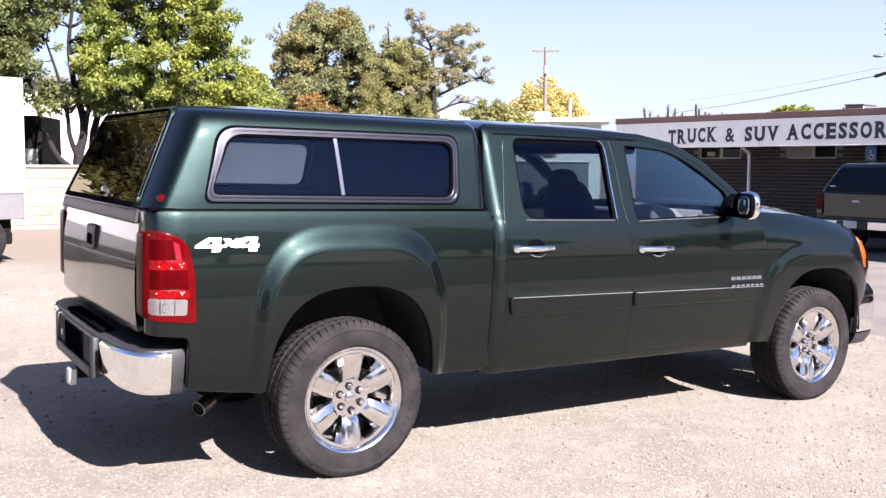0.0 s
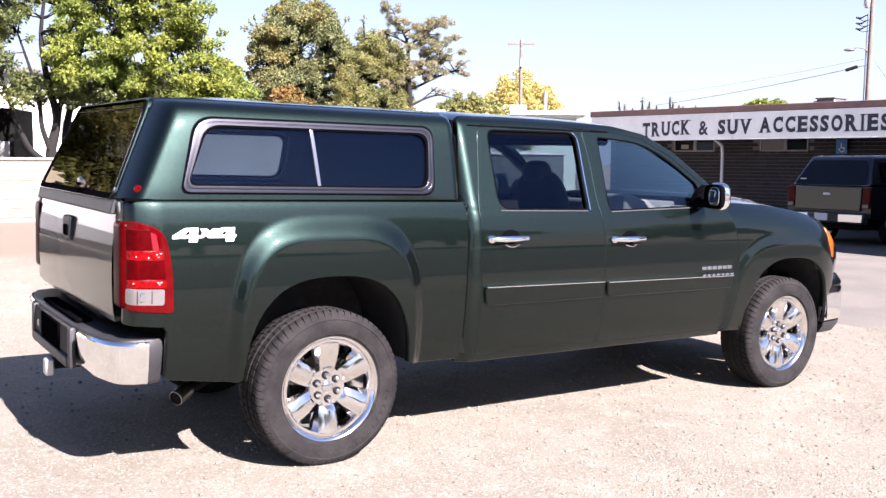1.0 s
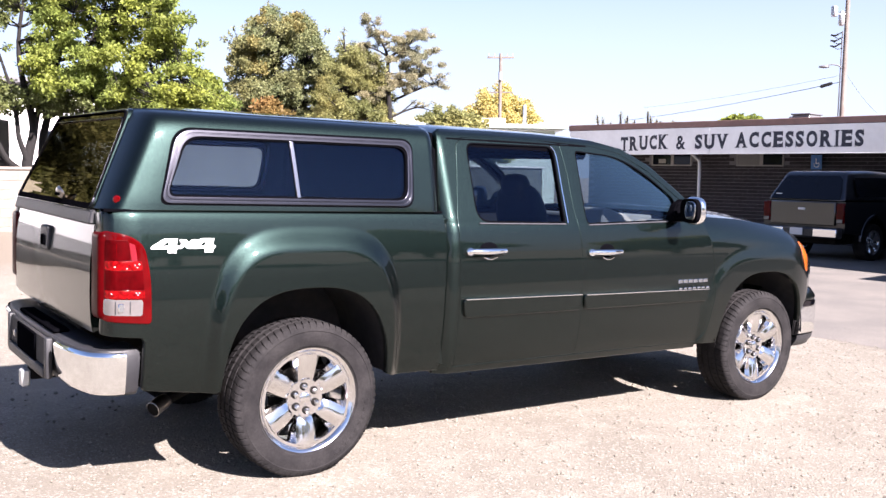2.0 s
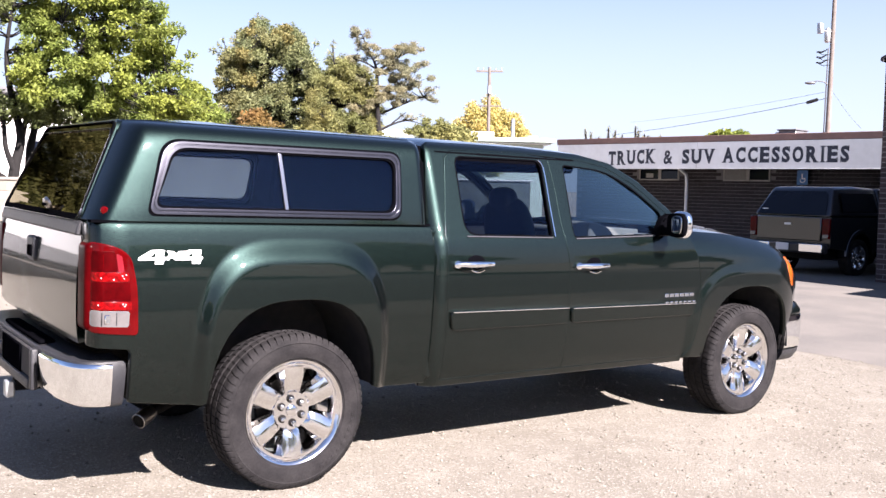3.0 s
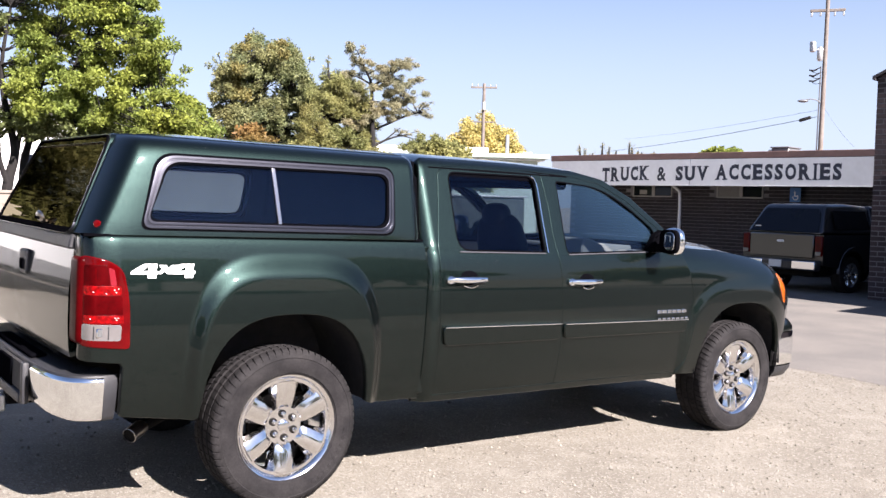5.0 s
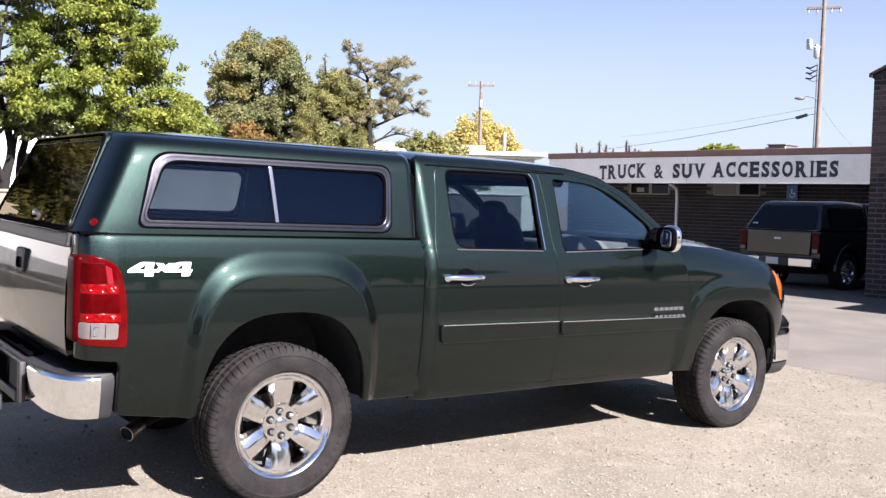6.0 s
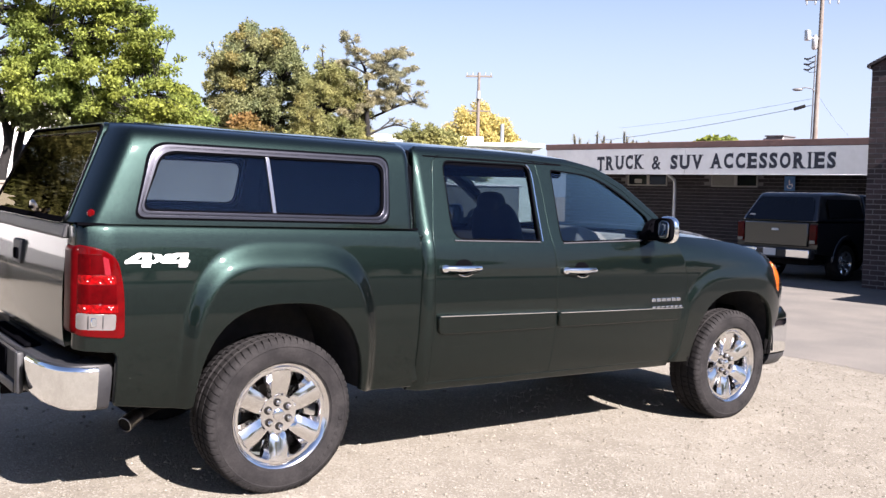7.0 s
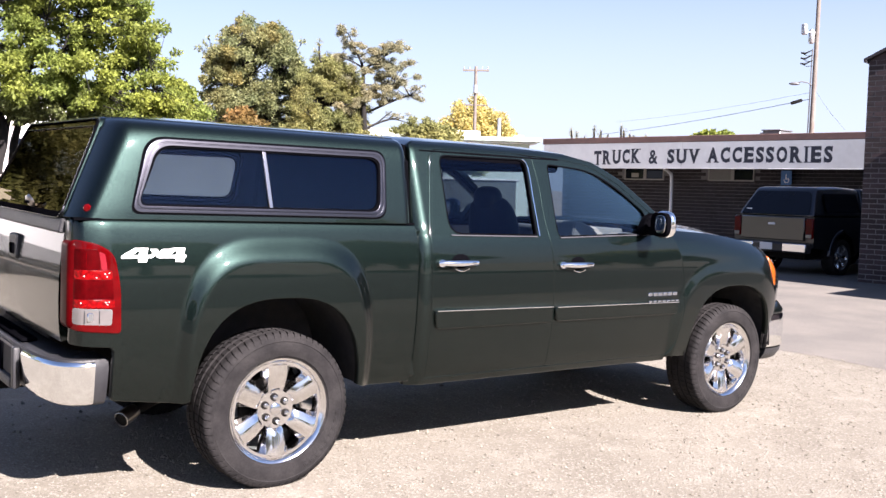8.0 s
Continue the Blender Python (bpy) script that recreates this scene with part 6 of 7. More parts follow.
for y0 in (-0.012, SW - 0.03):
    for xc in (1.15, 4.42):
        ring = bmesh.new()
        for k in range(20):
            a, b = math.pi * k / 20, math.pi * (k + 1) / 20
            q = [ring.verts.new((xc - r * math.cos(t), y0 + d, 0.44 + r * 1.05 * math.sin(t))) for t, r, d in ((a, 0.46, 0), (a, 0.53, 0), (b, 0.53, 0), (b, 0.46, 0))]
            p = [ring.verts.new((xc - r * math.cos(t), y0 + 0.042, 0.44 + r * 1.05 * math.sin(t))) for t, r in ((a, 0.46), (a, 0.55), (b, 0.55), (b, 0.46))]
            ring.faces.new(q)
            for i in range(4):
                ring.faces.new((q[i], p[i], p[(i + 1) % 4], q[(i + 1) % 4]))
        bmesh.ops.remove_doubles(ring, verts=ring.verts, dist=1e-4)
        bmesh.ops.recalc_face_normals(ring, faces=ring.faces)
        part("wheel_arch", ring, PAINT_PEWTER, suv)


def tapered(bm_outline, lean, z_low):
    bm = prism(bm_outline, 0.03, SW - 0.03, 0.08, segments=4)
    for v in bm.verts:
        k = max(0.0, v.co.z - z_low) * lean
        v.co.y = v.co.y + k if v.co.y < SW / 2 else v.co.y - k
    return bm


shell = part("bed_cap", tapered([(0.04, 1.275), (2.02, 1.275), (2.04, 1.90), (1.2, 1.935), (0.58, 1.92), (0.44, 1.885)], 0.34, 1.27), PAINT_PEWTER, suv, "dark bed cap")
cab2 = part("cab", tapered([(2.06, 1.26), (4.02, 1.26), (3.30, 1.86), (2.9, 1.90), (2.08, 1.90)], 0.28, 1.27), PAINT_PEWTER, suv)
rg = bmesh.new()
vs = [rg.verts.new(p) for p in ((0.06, 0.16, 1.31), (0.06, SW - 0.16, 1.31), (0.20, SW - 0.21, 1.52), (0.345, SW - 0.30, 1.75), (0.385, SW - 0.37, 1.81), (0.385, 0.37, 1.81), (0.345, 0.30, 1.75), (0.20, 0.21, 1.52))]
vb = [rg.verts.new((v.co.x - 0.018, v.co.y, v.co.z + 0.008)) for v in vs]
rg.faces.new(vb)
for k in range(8):
    rg.faces.new((vs[k], vs[(k + 1) % 8], vb[(k + 1) % 8], vb[k]))
bmesh.ops.recalc_face_normals(rg, faces=rg.faces)
part("hatch_glass", rg, WINDOW_DARK, shell, smooth=False)
for xa, xb, par in ((0.50, 1.85, shell), (2.2, 2.85, cab2), (2.93, 3.55, cab2)):
    sg = bmesh.new()
    zt = 1.78 if xb < 3 else 1.74
    q = [sg.verts.new(p) for p in ((xa, 0.030, 1.37), (xb, 0.030, 1.37), (xb - (0.28 if xb > 3 else 0.02), 0.165 if xb < 2 else 0.135, zt), (xa + 0.05, 0.165 if xb < 2 else 0.135, zt))]
    sg.faces.new(q)
    bmesh.ops.solidify(sg, geom=sg.faces[:], thickness=0.012)
    part("side_window", sg, WINDOW_DARK, par, smooth=False)
gate2 = part("tailgate", boxed((-0.035, 0.20, 0.76), (0.03, SW - 0.20, 1.265), 0.02), PAINT_TAUPE, suv, "taupe tailgate")
part("gate_handle", prism(rounded([(0.90, 1.085), (1.08, 1.085), (1.07, 1.135), (0.91, 1.135)], 0.02), -0.055, -0.03, 0.006, "x"), SIGN_WHITE, gate2)
part("hatch_sticker", boxed((0.10, 1.60, 1.40), (0.104, 1.74, 1.43)), SIGN_WHITE, shell, smooth=False)
for y0 in (0.0, SW - 0.19):
    tl = part("tail_lamp", boxed((-0.03, y0 + 0.005, 0.82), (0.10, y0 + 0.185, 1.25), 0.02), LENS_RED, suv)
    part("reverse_lens", boxed((-0.037, y0 + 0.03, 0.83), (-0.025, y0 + 0.165, 0.91), 0.006), LENS_CLEAR, tl)
bump2 = part("rear_bumper", boxed((-0.16, 0.05, 0.50), (0.06, SW - 0.05, 0.72), 0.04), PLASTIC, suv)
for y0, y1 in ((0.07, 0.62), (SW - 0.62, SW - 0.07)):
    part("bumper_corner", boxed((-0.175, y0, 0.53), (-0.15, y1, 0.70), 0.01), CHROME, bump2)
part("plate_panel", boxed((-0.185, 0.86, 0.55), (-0.17, 1.17, 0.70), 0.004), SIGN_WHITE, bump2)
part("underbody", boxed((0.1, 0.25, 0.36), (5.1, SW - 0.25, 0.60), 0.02), BLACK, suv)
for xc in (1.15, 4.42):
    wheel(suv, xc, 0.15, 0.395)
    wheel(suv, xc, SW - 0.15, 0.395, True)
# ---------------------------------------------------------------- trees
def leaves_mesh(name, centres, radii, count, size, mat, parent, seed, droop=0.25, long=1.7, flat=0.75):
    """Many small folded leaves in clumps."""
    rng = np.random.default_rng(seed)
    c = np.array(centres, float)
    r = np.array(radii, float)
    w = r**2 / (r**2).sum()
    pick = rng.choice(len(c), count, p=w)
    d = rng.normal(size=(count, 3))
    d /= np.linalg.norm(d, axis=1)[:, None]
    rad = r[pick] * rng.random(count)**0.45
    pos = c[pick] + d * rad[:, None] * np.array([1, 1, flat])
    nr = rng.normal(size=(count, 3)) * 0.75 + d * 0.32 + np.array([0, 0, 0.40])      # leaves face outwards and up
    nr /= np.linalg.norm(nr, axis=1)[:, None]
    ax = rng.normal(size=(count, 3)) + d * 0.7
    ax[:, 2] -= droop
    ax -= nr * (ax * nr).sum(1)[:, None]
    ax /= np.linalg.norm(ax, axis=1)[:, None]
    sd = np.cross(nr, ax)
    s = size * rng.uniform(0.6, 1.3, count)[:, None]
    v = np.stack([pos, pos + ax * s * long * 0.5 + sd * s * 0.5 + nr * s * 0.12, pos + ax * s * long, pos + ax * s * long * 0.5 - sd * s * 0.5 + nr * s * 0.12], 1).reshape(-1, 3)
    me = bpy.data.meshes.new(name)
    n = count
    me.vertices.add(n * 4)
    me.vertices.foreach_set("co", v.ravel())
    f = (np.arange(n)[:, None] * 4 + np.array([0, 1, 2, 0, 2, 3])).ravel()
    me.loops.add(n * 6)
    me.loops.foreach_set("vertex_index", f)
    me.polygons.add(n * 2)
    me.polygons.foreach_set("loop_start", np.arange(n * 2) * 3)
    me.polygons.foreach_set("loop_total", np.full(n * 2, 3))
    me.materials.append(mat)
    me.update(calc_edges=True)
    ob = new(name, me)
    ob.parent = parent
    return ob


def branch_to(bm, start, end, r0, r1, rng, steps=6, sag=0.06):
    a, b = Vector(start), Vector(end)
    pts = []
    for k in range(steps + 1):
        t = k / steps
        p = a.lerp(b, t)
        p.z += sag * math.sin(math.pi * t) * (b - a).length * 0.4
        if 0 < k < steps:
            p += Vector(rng.normal(size=3)) * 0.05 * (b - a).length / steps * 2
        pts.append(p)
    tube(bm, pts, [r0 + (r1 - r0) * k / steps for k in range(steps + 1)], 7)
    return pts


def tree(name, label, base, trunks, clumps, leaf, count, size, seed, twig=0.05, group="", **kw):
    """trunks: limbs as (points, radii), from the base; clumps: (x, y, z, radius), all from the base."""
    t = thing(name, label, "bush" if "bush" in label or "shrub" in label else "tree", Matrix.Translation(base), group)
    rng = np.random.default_rng(seed)
    bm = bmesh.new()
    nodes = []
    for pts, radii in trunks:
        fine = smooth_line(pts, 4)
        rr = np.interp(np.linspace(0, 1, len(fine)), np.linspace(0, 1, len(radii)), radii).tolist()
        tube(bm, fine, rr, 9)
        nodes += [(Vector(p), r) for p, r in zip(fine, rr)][len(fine) // 3:]
    for x, y, z, r in clumps:
        c = Vector((x, y, z))
        near, rad = min(nodes, key=lambda q: (q[0] - c).length + max(0, q[0].z - c.z) * 1.5)
        pts = branch_to(bm, near, c, min(rad * 0.6, twig * 1.6), twig * 0.25, rng)
        for k in range(3):
            d = Vector(rng.normal(size=3)).normalized() * r * 0.8
            branch_to(bm, pts[-2], c + d, twig * 0.35, twig * 0.1, rng, 3, 0)
    part("trunk", bm, BARK, t)
    leaves_mesh("crown", [c[:3] for c in clumps], [c[3] for c in clumps], count, size, leaf, t, seed, **kw)
    return t


def cloud(rng, n, centre, spread, r0, r1, shell=0.5):
    """Clump places filling an uneven ellipsoid, thicker towards its outside."""
    out = []
    for _ in range(n):
        d = rng.normal(size=3)
        d /= np.linalg.norm(d)
        k = shell + (1 - shell) * rng.random()
        out.append((centre[0] + d[0] * spread[0] * k, centre[1] + d[1] * spread[1] * k, centre[2] + d[2] * spread[2] * k, rng.uniform(r0, r1)))
    return out


def within(x, z, poly):
    hit = False
    for (x0, z0), (x1, z1) in zip(poly, poly[1:] + poly[:1]):
        if (z0 > z) != (z1 > z) and x < x0 + (z - z0) / (z1 - z0) * (x1 - x0):
            hit = not hit
    return hit


def lobes(rng, poly, count, per, r0, r1, deep, slant=0.22, gaps=(), spread=0.42):
    """Clumps gathered in lobes that fill a crown's silhouette (across, up); deep: half its depth; gaps: (x, z, r) left open."""
    xs, zs = [p[0] for p in poly], [p[1] for p in poly]
    out = []
    made = 0
    while made < count:
        x, z = rng.uniform(min(xs), max(xs)), rng.uniform(min(zs), max(zs))
        if not within(x, z, poly):
            continue
        made += 1
        d = rng.uniform(-1, 1) * deep
        for _ in range(per):
            px, pz, py = x + rng.normal() * spread, z + rng.normal() * spread * 0.6, d + rng.normal() * spread
            if within(px, pz, poly) and not any((px - a)**2 + (pz - b)**2 < c * c for a, b, c in gaps):
                out.append((px + slant * py, py, pz * (1 + py / 26), rng.uniform(r0, r1)))
    return out


rng = np.random.default_rng(11)
# the big yellow-green tree with forked trunks behind the yard wall
LIME_SHAPE = [(0.1, 3.1), (0.7, 3.0), (1.5, 3.1), (2.3, 3.0), (3.4, 2.9), (4.8, 3.0), (5.0, 3.4), (4.85, 3.8), (4.3, 4.1), (4.1, 4.5), (3.85, 5.0), (3.8, 5.5), (3.6, 6.3), (3.2, 7.2), (0.0, 7.2), (0.2, 5.2), (0.0, 4.5), (0.25, 3.8)]
# part of the crown whose shade is put into a darker leaf colour
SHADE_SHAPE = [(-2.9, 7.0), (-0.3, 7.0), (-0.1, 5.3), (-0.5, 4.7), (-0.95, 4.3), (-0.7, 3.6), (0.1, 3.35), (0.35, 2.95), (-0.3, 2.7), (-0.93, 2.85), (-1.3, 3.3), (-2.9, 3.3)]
HOLES = ((1.41, 4.72, 0.30), (0.99, 4.14, 0.26), (1.1, 3.32, 0.26), (2.31, 3.94, 0.24), (-0.45, 4.3, 0.40), (-0.2, 3.75, 0.28), (0.0, 3.35, 0.16))
cl = lobes(rng, LIME_SHAPE, 120, 6, 0.15, 0.34, 1.2, gaps=HOLES) + [(0.0, 0.3, 3.9, 0.12), (-0.3, 0.2, 4.3, 0.12), (4.0, -0.3, 5.3, 0.16), (4.3, -0.2, 4.75, 0.15)]
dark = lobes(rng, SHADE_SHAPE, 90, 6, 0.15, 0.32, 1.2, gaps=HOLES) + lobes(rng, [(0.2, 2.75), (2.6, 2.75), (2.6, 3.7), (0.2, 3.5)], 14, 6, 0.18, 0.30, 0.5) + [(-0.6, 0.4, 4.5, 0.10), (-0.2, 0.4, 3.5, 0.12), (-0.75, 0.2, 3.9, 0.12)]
big_tree = tree("large_tree", "broad yellow-green tree with forked dark trunks behind the wall", (2.7, 20.2, 0.1),
     [([(0.03, 0, -0.2), (0.03, 0, 1.5), (0.2, 0, 2.4), (0.0, 0, 3.4), (-0.1, 0, 4.4), (0.1, 0, 5.8)], [0.18, 0.13, 0.10, 0.075, 0.05, 0.03]),
      ([(0.03, 0, 1.3), (-0.40, 0.05, 1.63), (-0.69, 0.1, 2.3), (-0.85, 0.1, 2.9), (-1.15, 0.1, 4.0), (-1.4, 0.1, 5.2)], [0.09, 0.075, 0.065, 0.05, 0.035, 0.02]),
      ([(0.03, -0.05, 1.6), (-0.16, -0.1, 2.18), (-0.20, -0.1, 2.72), (-0.32, 0, 3.4), (-0.6, 0.1, 4.4)], [0.07, 0.06, 0.05, 0.04, 0.02]),
      ([(0.45, 0.5, -0.2), (0.49, 0.5, 1.89), (0.59, 0.4, 2.61), (0.72, 0.3, 3.2), (1.4, 0.0, 4.2), (1.9, -0.3, 5.6)], [0.12, 0.10, 0.085, 0.07, 0.05, 0.02]),
      ([(0.60, 0.4, 2.65), (1.1, 0.2, 3.0), (1.6, 0.0, 3.1), (2.4, -0.3, 3.5), (3.6, -0.5, 3.8)], [0.06, 0.05, 0.045, 0.035, 0.015]),
      ([(0.22, 0, 2.3), (0.36, 0, 3.0), (0.75, -0.2, 4.0), (1.1, -0.3, 5.2)], [0.07, 0.06, 0.04, 0.02])], cl + dark, LEAF_LIME, 10, 0.06, 21, twig=0.022)
leaves_mesh("crown", [c[:3] for c in cl], [c[3] for c in cl], 92000, 0.054, LEAF_LIME, big_tree, 21, long=1.9, flat=0.55, droop=0.5)
# darker leaf colour stands for the shade on this part
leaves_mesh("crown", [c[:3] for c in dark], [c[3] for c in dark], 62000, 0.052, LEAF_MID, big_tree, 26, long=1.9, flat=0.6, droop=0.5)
# the broad olive-green tree, turning ochre on its sunny side
OLIVE_SHAPE = [(-2.25, 3.4), (-2.25, 4.9), (-1.95, 5.6), (-1.75, 6.3), (-1.5, 6.7), (-1.1, 7.25), (-0.4, 7.6), (0.05, 7.2), (0.75, 7.5), (1.4, 7.05), (1.9, 6.9), (1.85, 6.2), (2.6, 5.4), (2.6, 3.4)]
cl = lobes(rng, OLIVE_SHAPE, 105, 6, 0.13, 0.30, 1.2, 0.4, ((0.05, 7.5, 0.22), (0.75, 5.75, 0.25), (-1.75, 4.25, 0.2), (-1.55, 3.9, 0.15)), 0.34) + lobes(rng, [(-1.3, 6.2), (-1.1, 7.2), (-0.4, 7.55), (0.05, 7.1), (0.75, 7.45), (1.6, 6.9), (1.6, 6.0)], 26, 6, 0.13, 0.26, 0.7, 0.4, spread=0.28) + [(-2.25, 0, 6.3, 0.14), (-2.0, 0, 6.0, 0.14), (-2.05, 0, 6.5, 0.10), (1.95, 0, 7.0, 0.14), (-0.75, 0, 7.45, 0.12), (-1.9, 0, 6.75, 0.08)]
WARM = ((-1.33, 6.14), (-0.76, 7.11), (0.52, 7.01), (-1.68, 5.5), (-1.11, 5.43), (-1.79, 4.97))
warm = [c for c in cl if min(math.hypot(c[0] - 0.4 * c[1] - a, c[2] - b) for a, b in WARM) < 0.36 and c[3] < 0.26]
cool = [c for c in cl if c not in warm]
olive = tree("olive_tree", "dense olive-green tree turning ochre at its edges", (13.55, 29.0, 0), [([(0, 0, -0.2), (0, 0, 2.5), (-0.1, 0, 4.2), (-0.3, 0, 5.4)], [0.28, 0.2, 0.10, 0.03]), ([(0, 0, 2.6), (0.7, 0, 4.2), (1.0, 0, 5.4)], [0.14, 0.08, 0.03]), ([(0, 0, 2.4), (-1.0, 0, 4.0), (-1.6, 0, 5.8)], [0.12, 0.08, 0.03])],
             cool, LEAF_GREEN, 80000, 0.056, 23, twig=0.03, flat=0.9, droop=0.5)
leaves_mesh("crown", [c[:3] for c in warm], [c[3] for c in warm], 20000, 0.054, LEAF_OCHRE, olive, 27, flat=0.9, droop=0.5)
FEATHER_SHAPE = [(-1.9, 3.2), (-1.6, 4.6), (-1.3, 5.5), (-0.9, 6.0), (0.35, 6.35), (1.1, 5.8), (1.7, 4.7), (1.75, 3.2)]
cl = lobes(rng, FEATHER_SHAPE, 95, 6, 0.12, 0.26, 0.9, 0.45, spread=0.30) + [(-0.62, 0, 6.1, 0.16), (-0.55, 0, 6.4, 0.12), (-0.47, 0, 6.65, 0.09), (-0.40, 0, 6.85, 0.06)]
tree("feathery_tree", "soft dull yellow-green conifer with drooping sprays", (15.7, 27.3, 0), [([(0, 0, -0.2), (0, 0, 2.5), (-0.3, 0, 5.0), (-0.45, 0, 6.7)], [0.22, 0.16, 0.07, 0.02])], cl, LEAF_DULL, 85000, 0.026, 24, twig=0.03, droop=0.7, long=5.0)
# the open pine with bare limbs and flat tufts
pine_cl = []
for x, z, r in ((-0.92, 7.1, 0.24), (-0.67, 6.75, 0.22), (-1.2, 6.2, 0.22), (-0.3, 6.28, 0.32), (0.45, 6.65, 0.34), (1.15, 6.7, 0.30), (1.53, 6.82, 0.16), (0.71, 6.23, 0.36), (0.33, 5.84, 0.30), (1.22, 5.97, 0.32), (0.84, 5.4, 0.40), (1.6, 5.45, 0.28),
                (0.46, 4.95, 0.36), (2.05, 5.24, 0.16), (-0.79, 5.77, 0.28), (-0.91, 5.35, 0.30), (-0.42, 5.06, 0.34), (1.05, 4.95, 0.24), (2.24, 4.9, 0.14), (-0.7, 4.5, 0.4), (2.1, 5.0, 0.12), (1.3, 4.2, 0.12)):
    for k in range(9):
        pine_cl.append((x + rng.normal() * r * 0.75, rng.normal() * 0.4, z + rng.normal() * r * 0.40, r * rng.uniform(0.3, 0.6)))
tree("open_pine", "open grey-green pine with bare dark limbs", (17.0, 26.7, 0),
     [([(0.1, 0, -0.2), (-0.05, 0, 3.0), (-0.15, 0, 4.9), (-0.2, 0, 5.9), (-0.45, 0, 6.4), (-0.85, 0, 7.1)], [0.17, 0.12, 0.08, 0.055, 0.035, 0.015]), ([(-0.1, 0, 4.2), (0.4, 0, 4.4), (1.2, 0, 4.75), (1.95, 0, 5.0), (2.2, 0, 4.9)], [0.05, 0.045, 0.04, 0.03, 0.012]),
      ([(-0.02, 0, 3.6), (0.5, 0, 3.85), (1.2, 0, 4.05), (1.9, 0, 3.95)], [0.05, 0.04, 0.03, 0.012]), ([(0.4, 0, 3.8), (0.8, 0, 4.1), (1.15, 0, 4.35)], [0.03, 0.022, 0.012]), ([(-0.18, 0, 5.8), (0.4, 0, 6.2), (1.1, 0, 6.6)], [0.06, 0.04, 0.02]),
      ([(-0.18, 0, 5.2), (-0.6, 0, 5.5), (-1.1, 0, 5.6)], [0.05, 0.035, 0.015]), ([(-0.2, 0, 5.9), (-0.7, 0, 6.1), (-1.2, 0, 6.2)], [0.04, 0.03, 0.015]), ([(-0.15, 0, 4.9), (0.5, 0, 5.2), (1.2, 0, 5.4)], [0.05, 0.035, 0.015])],
     pine_cl, LEAF_PINE, 40000, 0.020, 25, twig=0.02, droop=0.2, long=5.5, flat=0.5)
# trees beyond the trailer and across the lot, which show in the paint and glass
for k, (x, y, h, w, leaf) in enumerate(((-4.2, 22.5, 10.5, 3.6, LEAF_GREEN), (-8.5, 20.5, 10.0, 3.8, LEAF_GREEN), (-16, 19, 8.0, 3.0, LEAF_GREEN), (-2.6, 20.0, 4.6, 1.7, LEAF_MID), (-6.0, 19.6, 5.0, 2.0, LEAF_GREEN), (-9, -27, 6.5, 3.0, LEAF_GREEN), (0.5, -30, 7.5, 3.2, LEAF_DULL), (9, -28, 6.5, 3.0, LEAF_GREEN), (19, -27, 7.0, 3.4, LEAF_GREEN), (30, -24, 6.5, 3.2, LEAF_DULL), (-19, -20, 7.0, 3.2, LEAF_DULL))):
    cl = cloud(rng, 40, (0, 0, h * 0.58), (w, w * 0.8, h * 0.38), 0.8, 1.3, 0.25) if y > 0 else cloud(rng, 60, (0, 0, h * 0.5), (w * 1.5, w * 0.8, h * 0.46), 0.8, 1.3, 0.25)
    tree("shade_tree", "dense olive-green tree across the lot", (x, y, -0.2), [([(0, 0, -0.2), (0.1, 0, h * 0.4), (0, 0, h * 0.8)], [0.25, 0.18, 0.05])], cl, leaf, 34000 if y > 0 else 18000, 0.11 if y > 0 else 0.24, 60 + k, group="trees across the lot")
# low growth along the yard, the rust bush, far golden tree
for k, (x, y, h, w, leaf) in enumerate(((11.2, 24.8, 3.68, 0.32, LEAF_RUST), (13.6, 26.5, 3.3, 1.0, LEAF_DULL), (16.3, 25.3, 2.95, 1.0, LEAF_DULL), (18.6, 25.0, 3.5, 0.9, LEAF_DULL), (19.55, 25.2, 3.65, 0.5, LEAF_DULL), (7.75, 21.9, 3.95, 0.5, LEAF_LIME), (10.0, 27.0, 3.2, 0.7, LEAF_LIME), (21.3, 26.0, 2.9, 0.6, LEAF_LIME))):
    cl = cloud(rng, 9, (0, 0, h - 0.3), (w, w, 0.5), 0.28, 0.5) + (cloud(rng, 6, (0, 0, h * 0.5), (w, w, h * 0.3), 0.4, 0.6) if x < 16 else [])
    tree("bush", ("rust-brown shrub" if leaf is LEAF_RUST else "leafy green shrub") + " behind the truck", (x, y, 0), [([(0, 0, -0.2), (0, 0, h * 0.7)], [0.08, 0.03])], cl, leaf, 6500, 0.075, 30 + k, twig=0.03, group="shrubs behind the yard wall")
ragged = np.random.default_rng(17)
cl = cloud(ragged, 15, (0.05, 0, 3.78), (0.62, 0.6, 0.26), 0.10, 0.22) + cloud(ragged, 7, (-0.75, 0, 3.52), (0.35, 0.4, 0.2), 0.10, 0.2) + cloud(ragged, 6, (0.15, 0, 3.3), (0.9, 0.5, 0.3), 0.2, 0.3)
tree("bush", "ragged grey-green shrub behind the truck", (18.35, 25.1, 0), [([(0, 0, -0.2), (0, 0, 2.6), (0.1, 0, 3.6)], [0.08, 0.05, 0.02])], cl, LEAF_DULL, 7500, 0.034, 47, twig=0.02, group="shrubs behind the yard wall", long=3.5, droop=0.3)
cl = cloud(rng, 60, (-0.4, 0, 6.9), (3.2, 2.9, 3.1), 0.5, 1.0, 0.3) + cloud(rng, 22, (2.8, -1.7, 5.9), (1.8, 1.6, 2.1), 0.4, 0.8, 0.3)
